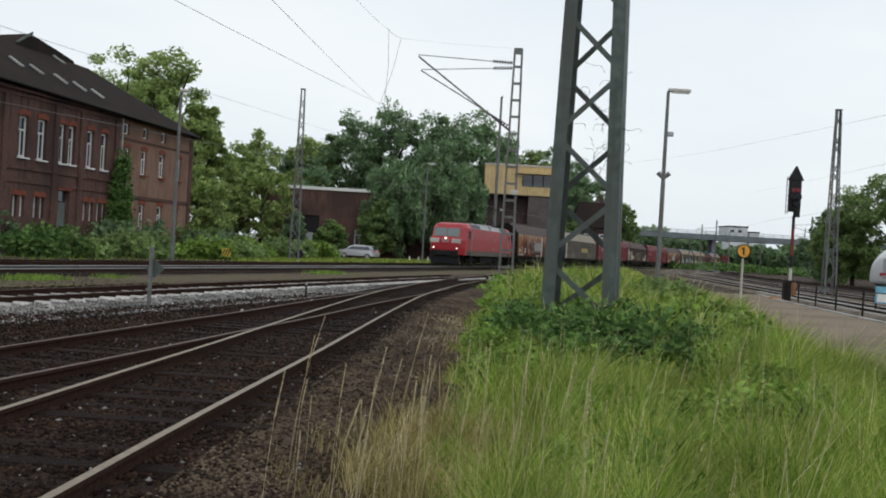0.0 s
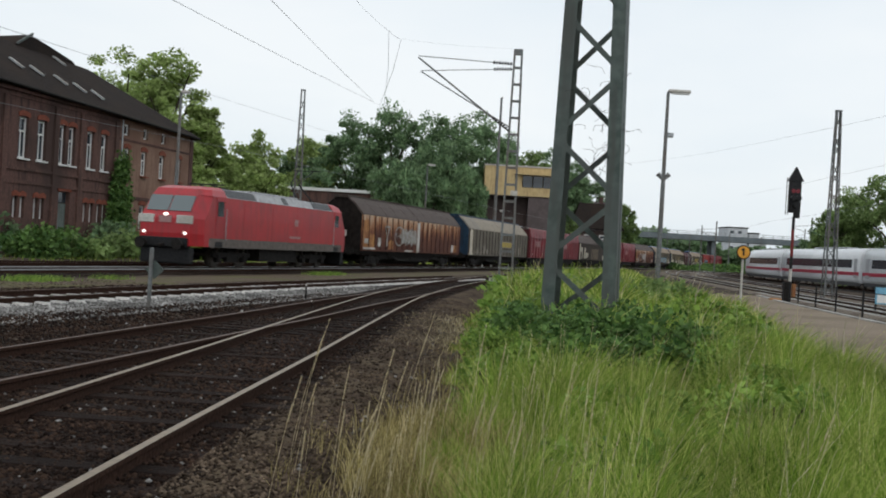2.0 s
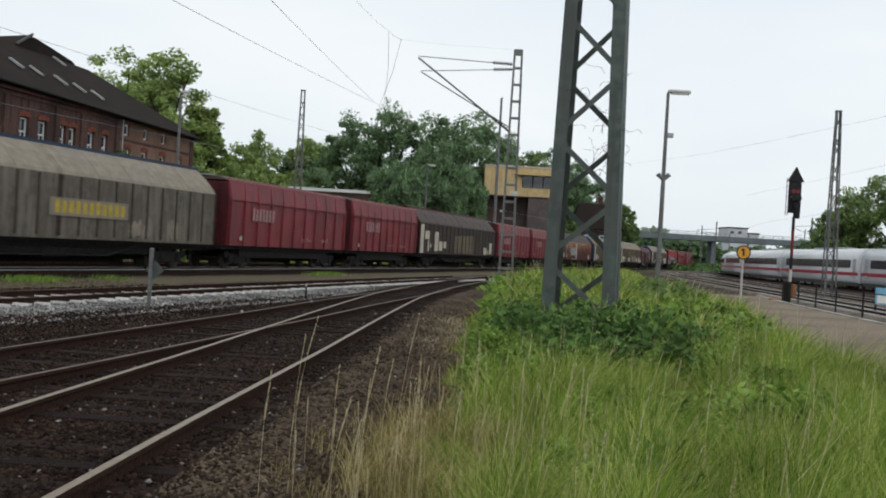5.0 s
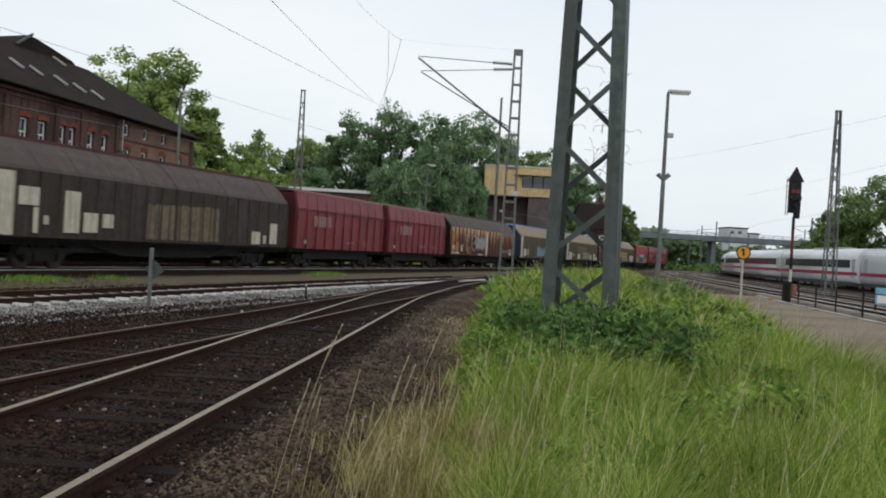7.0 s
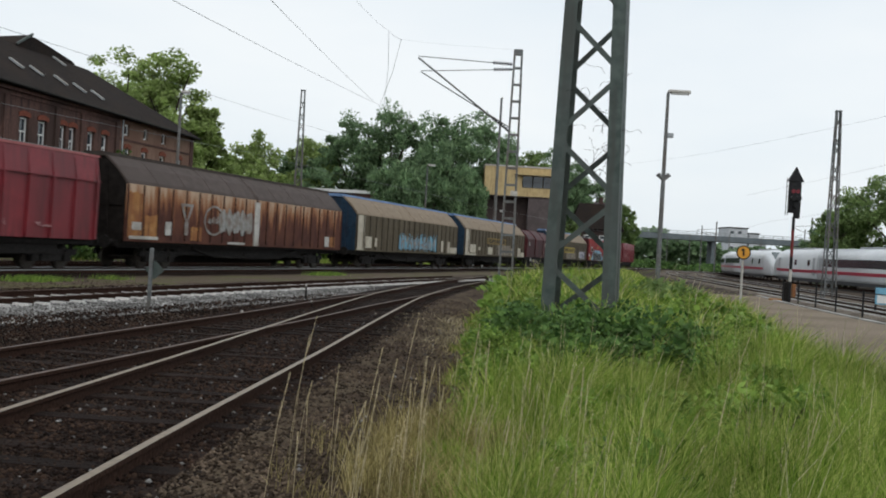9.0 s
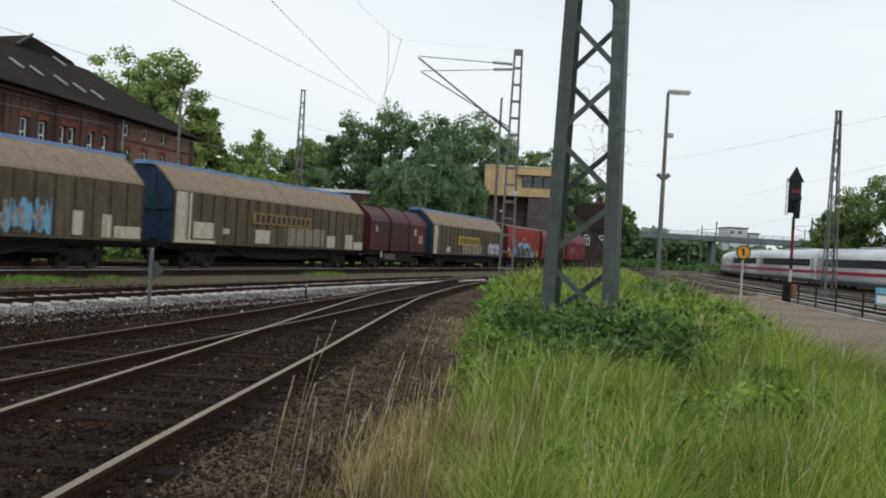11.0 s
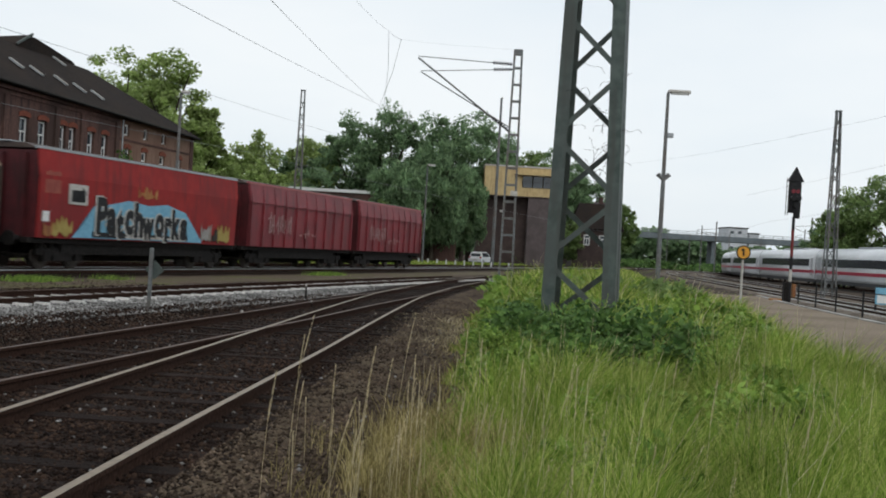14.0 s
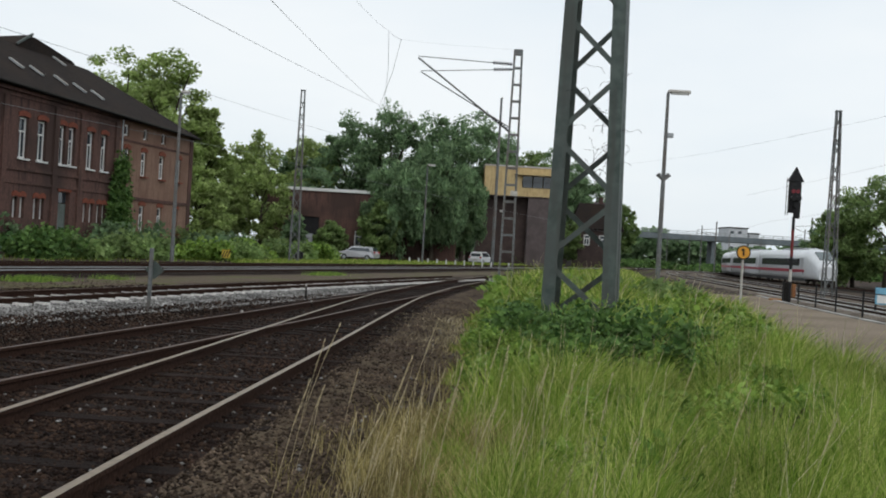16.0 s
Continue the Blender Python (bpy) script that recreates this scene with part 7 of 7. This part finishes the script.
for i in range(16):
    y = rng.uniform(17, 32)
    a, b = np.interp(y, LEFT_Y, LEFT_X), np.interp(y, RIGHT_Y, RIGHT_X)
    x = a + (b - a) * rng.uniform(0.12, 0.85)
    shrub(x, y, rng.uniform(0.6, 1.0), rng.uniform(0.5, 0.8), (WEED, GREEN, WEED)[i % 3], "low leafy weed clump in the tall grass", 0.10, 700, land(x, y) - 0.03)
for i in range(26):
    y = rng.uniform(6.5, 15)
    a, b = np.interp(y, LEFT_Y, LEFT_X), np.interp(y, RIGHT_Y, RIGHT_X)
    x = a + (b - a) * rng.uniform(0.15, 0.95)
    shrub(x, y, rng.uniform(0.35, 0.65), rng.uniform(0.45, 0.75), WEED, "leafy weed clump among the meadow grass", 0.05, 650, land(x, y) - 0.03)


def blades(name, n, place, height, width, mat, label, category, bend=0.5, sway=0.35, parts=1):
    """Grass: each blade two quads that bend over; place(n) gives x, y."""
    x, y = place(n)
    z = np.array([land(a, b) for a, b in zip(x, y)]) - 0.03
    h = height(x, y) * rng.uniform(0.45, 1.25, n)
    w = width(x, y)
    a = rng.uniform(0, math.tau, n)
    dx, dy = np.cos(a) * bend * h * rng.uniform(0.2, 1.2, n) + sway * h * 0.35, np.sin(a) * bend * h * rng.uniform(0.2, 1.2, n)
    f = rng.uniform(-0.9, 0.9, n)
    sx, sy = np.cos(f) * w / 2, np.sin(f) * w / 2
    base = np.stack([x, y, z], 1)
    mid = base + np.stack([dx * 0.32, dy * 0.32, h * 0.58], 1)
    tip = base + np.stack([dx, dy, h * 0.97], 1)
    side = np.stack([sx, sy, np.zeros(n)], 1)
    verts = np.stack([base - side, base + side, mid + side * 0.8, mid - side * 0.8, tip + side * 0.12, tip - side * 0.12], 1).reshape(-1, 3)
    me = bpy.data.meshes.new(name)
    me.vertices.add(len(verts))
    me.vertices.foreach_set("co", verts.astype(np.float32).ravel())
    k = np.arange(n, dtype=np.int32)[:, None] * 6
    loops = np.concatenate([k + np.array([0, 1, 2, 3]), k + np.array([3, 2, 4, 5])], 1).ravel().astype(np.int32)
    me.loops.add(len(loops))
    me.loops.foreach_set("vertex_index", loops)
    me.polygons.add(2 * n)
    me.polygons.foreach_set("loop_start", np.arange(0, 8 * n, 4, dtype=np.int32))
    me.update(calc_edges=True)
    me.materials.append(mat)
    return tagged(new(name, me), label, category, kind="stuff")


def strip(y0, y1, lo=0.0, hi=1.0, power=1.0):
    """Random places on the grassy strip between y0 and y1."""
    def place(n):
        y = y0 + (y1 - y0) * rng.uniform(size=n) ** power
        a, b = np.interp(y, LEFT_Y, LEFT_X), np.interp(y, RIGHT_Y, RIGHT_X)
        edge = 0.35 * np.sin(y * 1.3) + 0.2 * np.sin(y * 3.1 + 1)
        a = a + edge * 0.6
        x = a + (b - a) * (lo + (hi - lo) * rng.uniform(size=n))
        return x, y
    return place


def clump(x, y):
    """Tufts: how tall the grass grows there; low in front of the weeds round the mast."""
    k = 0.62 + 0.30 * np.sin(x * 2.3 + 1.1 * np.sin(y * 1.9)) * np.sin(y * 1.4 + x) + 0.22 * np.sin(x * 6.1 + y * 3.7) * np.sin(y * 5.3 - x * 2)
    k = k * (1 - 0.38 * np.exp(-((x - 1.8) ** 2 / 2.2 + (y - 12.6) ** 2 / 5.5)))
    return k * np.clip((x - np.interp(y, LEFT_Y, LEFT_X)) / 0.8, 0.3, 1.0)


blades("grass", 90000, strip(4.2, 15, 0.06, 1.0, 1.1), lambda x, y: 0.80 * clump(x, y), lambda x, y: 0.0030 + 0.0004 * y, GRASS, "tall green meadow grass moving in the wind", "grass", 0.72)
blades("grass", 14000, strip(4.2, 15, 0.08, 1.0, 1.1), lambda x, y: 0.95 * clump(x, y), lambda x, y: 0.003 + 0.0003 * y, GRASS, "thin upright meadow grass among the broader blades", "grass", 0.4)
blades("dry_grass", 1300, strip(4.2, 10.5, -0.09, 0.06, 0.9), lambda x, y: 0.20 + 0.10 * np.sin(x * 9 + y * 4), lambda x, y: 0.002 + 0.0003 * y, HAY, "thin dry grass straggling over the dirt", "grass", 0.6)
blades("dry_grass", 6600, strip(4.2, 9.5, 0.0, 0.26, 0.8), lambda x, y: 0.30 + 0.14 * np.sin(x * 5 + y * 3), lambda x, y: 0.003 + 0.0004 * y, HAY, "yellow-brown dry grass fading into the dirt", "grass", 0.7)
blades("grass", 36000, strip(14, 40, 0.02, 1.0, 1.2), lambda x, y: clump(x, y) * np.where(x > 0.55 * np.interp(y, RIGHT_Y, RIGHT_X) + 0.45 * np.interp(y, LEFT_Y, LEFT_X), 0.66, 0.86), lambda x, y: 0.010 + 0.0008 * y, GRASS, "tall green meadow grass on the strip between the tracks", "grass", 0.85)
blades("grass", 16000, strip(40, 130, 0.0, 1.0, 1.1), lambda x, y: 0.5 + 0 * x, lambda x, y: 0.02 + 0.0008 * y, GRASS, "far green grass between the bending tracks", "grass")
blades("dry_grass", 1500, strip(4.6, 26, 0.0, 0.15, 1.3), lambda x, y: 0.28 + 0 * x, lambda x, y: 0.003 + 0.0003 * y, HAY, "pale dry grass along the edge of the yard", "grass", 0.5)
def verge_place(n):
    y = 5 + 26 * rng.uniform(size=n) ** 1.3
    a = np.interp(y, LINE_YARD[:, 1], LINE_YARD[:, 0]) + 1.6
    b = np.interp(y, LEFT_Y, LEFT_X) + 0.5
    return a + (b - a) * rng.uniform(size=n) ** 0.7, y


blades("dead_grass", 5200, verge_place, lambda x, y: 0.07 + 0 * x, lambda x, y: 0.004 + 0.0004 * y, HAY, "flattened dead grass and straw on the dirt verge", "grass", 1.6)


def seeding(n, place):
    """Pale seed heads on thin stems, scattered through the grass."""
    x, y = place(n)
    z = np.array([land(a, b) for a, b in zip(x, y)]) - 0.02
    h = rng.uniform(0.62, 1.02, n) * (0.55 + 0.45 * clump(x, y) / 0.62)
    lx, ly = rng.uniform(-0.08, 0.22, n) * h, rng.uniform(-0.08, 0.08, n) * h
    w = 0.0007 + 0.00008 * y
    side = np.stack([w, 0 * w, 0 * w], 1)
    base, mid, top = np.stack([x, y, z], 1), np.stack([x + lx * 0.3, y + ly * 0.3, z + h * 0.55], 1), np.stack([x + lx, y + ly, z + h], 1)
    v = np.concatenate([np.stack([base - side, base + side, mid + side, mid - side], 1), np.stack([mid - side, mid + side, top + side * 0.6, top - side * 0.6], 1)]).reshape(-1, 3)
    tagged(quads("seeding_grass", v, SEED), "thin pale stems of seeding grass", "grass", kind="stuff")
    k = 16
    c = np.repeat(rng.uniform(0.80, 1.02, (n, 1)), k, 1)
    u = np.linspace(0.76, 1.04, k)[None] * np.ones((n, 1))
    pts = mid[:, None] + (top - mid)[:, None] * ((u - 0.55) / 0.45)[..., None]
    pts = pts.reshape(-1, 3) + rng.normal(size=(n * k, 3)) * 0.004
    ob = leaf_mesh("seed_heads", pts, 0.0048, SEED, flat=-3.0, long=3.2)
    tagged(ob, "feathery pale seed heads above the grass", "grass", kind="stuff")


seeding(70, strip(5.4, 12, -0.05, 0.28, 1.1))
seeding(80, strip(4.8, 8.5, 0.15, 1.0, 1.0))
seeding(60, strip(8, 18, 0.15, 1.0, 1.0))


def dry_patch(n):
    return rng.normal(0.05, 0.5, n) - 0.1, rng.normal(22.5, 2.4, n)


blades("dry_grass", 2600, dry_patch, lambda x, y: 0.13 + 0 * x, lambda x, y: 0.008 + 0 * x, STRAW, "flattened tan grass at the edge of the ballast", "grass", 0.9)
blades("dry_grass", 2000, strip(4.2, 40, 0.05, 1.0, 1.4), lambda x, y: 0.66 * clump(x, y) / 0.62, lambda x, y: 0.003 + 0.0004 * y, STRAW, "pale seeding stems among the green grass", "grass", 0.35)


def bank(n):
    s = rng.uniform(-20, 130, n)
    away = rng.uniform(8.2, 14, n)
    p = np.array([main_line(a, b)[:2] for a, b in zip(s, away)])
    p = p[(p[:, 0] / p[:, 1] > -0.19) | (rng.uniform(size=n) < 0.07)]
    p = np.resize(p, (n, 2)) + rng.normal(size=(n, 2)) * 0.25
    return p[:, 0], p[:, 1]


def verge(n):
    # a few tufts along the strip
    mid = rng.choice([-9.6, -8.7, 13.2, 15.0, -5.2], n, p=[0.3, 0.2, 0.2, 0.2, 0.1])
    p = np.array([main_line(a, b)[:2] for a, b in zip(mid + rng.normal(size=n) * 0.45, -2.1 + rng.normal(size=n) * 0.3)])
    return p[:, 0], p[:, 1]


blades("grass", 22000, bank, lambda x, y: np.where(x / y > -0.19, 0.30, 0.22), lambda x, y: 0.02 + 0.0004 * y, GRASS, "bright green grass on the railway bank", "grass")
blades("weeds", 2200, verge, lambda x, y: 0.22 + 0 * x, lambda x, y: 0.02 + 0 * x, WEED, "low weeds between the tracks", "weeds")


# seeding stems that stand before the camera, each of them swaying
def stem(x, y, h, lean, k):
    t = thing("grass_stem", "tall pale dry grass stem with a feathery seed head", "grass stem", pose(x, y, land(x, y) - 0.02), group="swaying grass stems")
    bm = bmesh.new()
    pts = [Vector((lean * h * u * u, 0.05 * h * u * math.sin(k), h * u)) for u in (0, 0.25, 0.5, 0.75, 0.86)]
    for a, b in zip(pts, pts[1:]):
        tube(bm, a, b, 0.0015, 5, 0.0011)
    part("stalk", bm, SEED, t)
    c = rng.uniform(size=(120, 1))
    top = Vector((lean * h * 1.0, 0, h))
    head = np.array(pts[-2]) * (1 - c) + np.array(top) * c + rng.normal(size=(120, 3)) * 0.0017
    leaf_mesh("seed_head", head, 0.0044, SEED, t, flat=-3.0, long=3.4)
    return t


STEMS = []
for i in range(46):
    y = rng.uniform(4.9, 9.0)
    u = (-0.17 + 0.24 * rng.uniform() ** 0.8) if i < 30 else rng.uniform(-0.10, 0.36)
    x = u * y
    STEMS.append((stem(x, y, rng.uniform(0.55, 0.95) if i % 4 else rng.uniform(0.95, 1.22), rng.uniform(-0.04, 0.14), i), x, y, i))


# ---- stones ----
STONE = island_material("ballast_stones", (0.0078, 0.0040, 0.0026), (0.066, 0.039, 0.026), mid=(0.0190, 0.0103, 0.0069), rough=0.95)
STONE_DIRT = island_material("brown_dirt_crumbs", (0.020, 0.0130, 0.0088), (0.165, 0.122, 0.087), mid=(0.056, 0.0390, 0.0265), rough=0.95)
STONE_PALE = island_material("pale_chippings", (0.085, 0.080, 0.074), (0.36, 0.35, 0.335), 0.9, mid=(0.175, 0.167, 0.158))


def stones(name, x, y, z, size, mat, label):
    n = len(x)
    corner = np.array([(1, 0, 0), (0, 1, 0), (-1, 0, 0), (0, -1, 0), (0, 0, 1), (0, 0, -1)], float)
    s = size * rng.uniform(0.5, 1.5, (n, 1))
    a = rng.uniform(0, math.tau, n)
    v = corner[None] * rng.uniform(0.55, 1.2, (n, 6, 1)) * s[:, None]
    v[:, :, 2] *= 0.7
    rx = v[:, :, 0] * np.cos(a)[:, None] - v[:, :, 1] * np.sin(a)[:, None]
    ry = v[:, :, 0] * np.sin(a)[:, None] + v[:, :, 1] * np.cos(a)[:, None]
    v = np.stack([rx + x[:, None], ry + y[:, None], v[:, :, 2] + z[:, None]], 2).reshape(-1, 3)
    tri = np.array([(0, 1, 4), (1, 2, 4), (2, 3, 4), (3, 0, 4), (1, 0, 5), (2, 1, 5), (3, 2, 5), (0, 3, 5)])
    loops = (np.arange(n)[:, None, None] * 6 + tri[None]).ravel().astype(np.int32)
    me = bpy.data.meshes.new(name)
    me.vertices.add(len(v))
    me.vertices.foreach_set("co", v.astype(np.float32).ravel())
    me.loops.add(len(loops))
    me.loops.foreach_set("vertex_index", loops)
    me.polygons.add(n * 8)
    me.polygons.foreach_set("loop_start", np.arange(0, n * 24, 3, dtype=np.int32))
    me.update(calc_edges=True)
    me.materials.append(mat)
    return tagged(new(name, me), label, "stones", kind="stuff")


def near_stones():
    n = 84000
    y = 5.0 + 30 * rng.uniform(size=n) ** 1.7
    left = -0.42 * y - 1.0
    right = np.interp(y, LEFT_Y, LEFT_X) + 0.2
    x = left + (right - left) * rng.uniform(size=n)
    near_rail = np.interp(y, LINE_YARD[:, 1], LINE_YARD[:, 0]) + 1.25
    keep = (x < near_rail) | (rng.uniform(size=n) < 0.8)
    x, y = x[keep], y[keep]
    n = len(x)
    z = np.full(n, -0.178)
    for line in (LINE_YARD, LINE_BRANCH):
        z = np.where(np.abs(x - np.interp(y, line[:, 1], line[:, 0])) < 1.8, -0.142, z)
    dirt = x > np.interp(y, LINE_YARD[:, 1], LINE_YARD[:, 0]) + 1.1
    z[dirt] = [verge_height(a, b) for a, b in zip(x[dirt], y[dirt])]
    z = z + rng.uniform(-0.01, 0.012, n)
    stones("ballast_stones", x[~dirt], y[~dirt], z[~dirt], 0.026, STONE, "dark brown ballast stones scattered over the yard")
    stones("dirt_crumbs", x[dirt], y[dirt], z[dirt], 0.020, STONE_DIRT, "brown crumbs of earth and gravel on the verge")
    n = 700
    y = 6.0 + 30 * rng.uniform(size=n) ** 1.4
    x = -0.42 * y - 1.0 + (np.interp(y, LEFT_Y, LEFT_X) + 1.2 + 0.42 * y) * rng.uniform(size=n)
    stones("litter_stones", x, y, np.full(n, -0.13), 0.02, STONE_PALE, "stray pale stones and scraps on the dark ballast")
    # pale stones in the siding and on its shoulder
    d = np.concatenate([[0], np.cumsum(np.hypot(*np.diff(LINE_SIDING, axis=0).T))])
    r = sides(LINE_SIDING)
    n = 36000
    s = rng.uniform(8, 50, n)
    off = 1.05 + 2.15 * rng.uniform(size=n) ** 1.1
    k = rng.uniform(size=n) < np.clip((50 - s) / 12, 0.0, 1)
    s, off = s[k], off[k]
    hump = rng.uniform(-0.01, 0.015, len(s))
    x = np.interp(s, d, LINE_SIDING[:, 0]) + np.interp(s, d, r[:, 0]) * off
    y = np.interp(s, d, LINE_SIDING[:, 1]) + np.interp(s, d, r[:, 1]) * off
    z = np.interp(off, [1.0, 1.25, 1.6, 2.5, 3.3], [-0.135, -0.135, -0.145, -0.225, -0.19]) + hump
    stones("pale_chippings", x, y, z, 0.040, STONE_PALE, "pale grey stone chippings along the siding")
    n = 700
    s = rng.uniform(8, 46, n)
    off = rng.uniform(-0.6, 0.6, n)
    keep = np.abs(((s - 0.3) / 0.62) % 1 - 0.5) < 0.28
    s, off = s[keep], off[keep]
    x = np.interp(s, d, LINE_SIDING[:, 0]) + np.interp(s, d, r[:, 0]) * off
    y = np.interp(s, d, LINE_SIDING[:, 1]) + np.interp(s, d, r[:, 1]) * off
    stones("pale_chippings", x, y, np.full(len(x), -0.15), 0.03, STONE_PALE, "pale grey stone chippings between the rails")


near_stones()


def far_woods():
    n = 34000
    x = rng.uniform(-60, 330, n)
    y = 352 + rng.uniform(0, 25, n)
    top = 10.5 + 2.0 * np.sin(x * 0.11) + 1.5 * np.sin(x * 0.37 + 1) - 0.018 * np.clip(x, 0, 200)
    z = rng.uniform(size=n) ** 0.8 * top
    ob = leaf_mesh("far_woods", np.stack([x, y, z], 1), 1.5, GREEN_DARK)
    tagged(ob, "far dark green woods beyond the bridge", "woods", kind="stuff")


far_woods()


def far_scrub():
    n = 14000
    x = rng.uniform(34, 130, n)
    y = 235 + rng.uniform(0, 40, n)
    z = rng.uniform(size=n) * (1.1 + 0.6 * np.sin(x * 0.3))
    ob = leaf_mesh("far_scrub", np.stack([x, y, z], 1), 0.6, THICKET)
    tagged(ob, "low green scrub along the far tracks", "scrub", kind="stuff")


far_scrub()

motions()
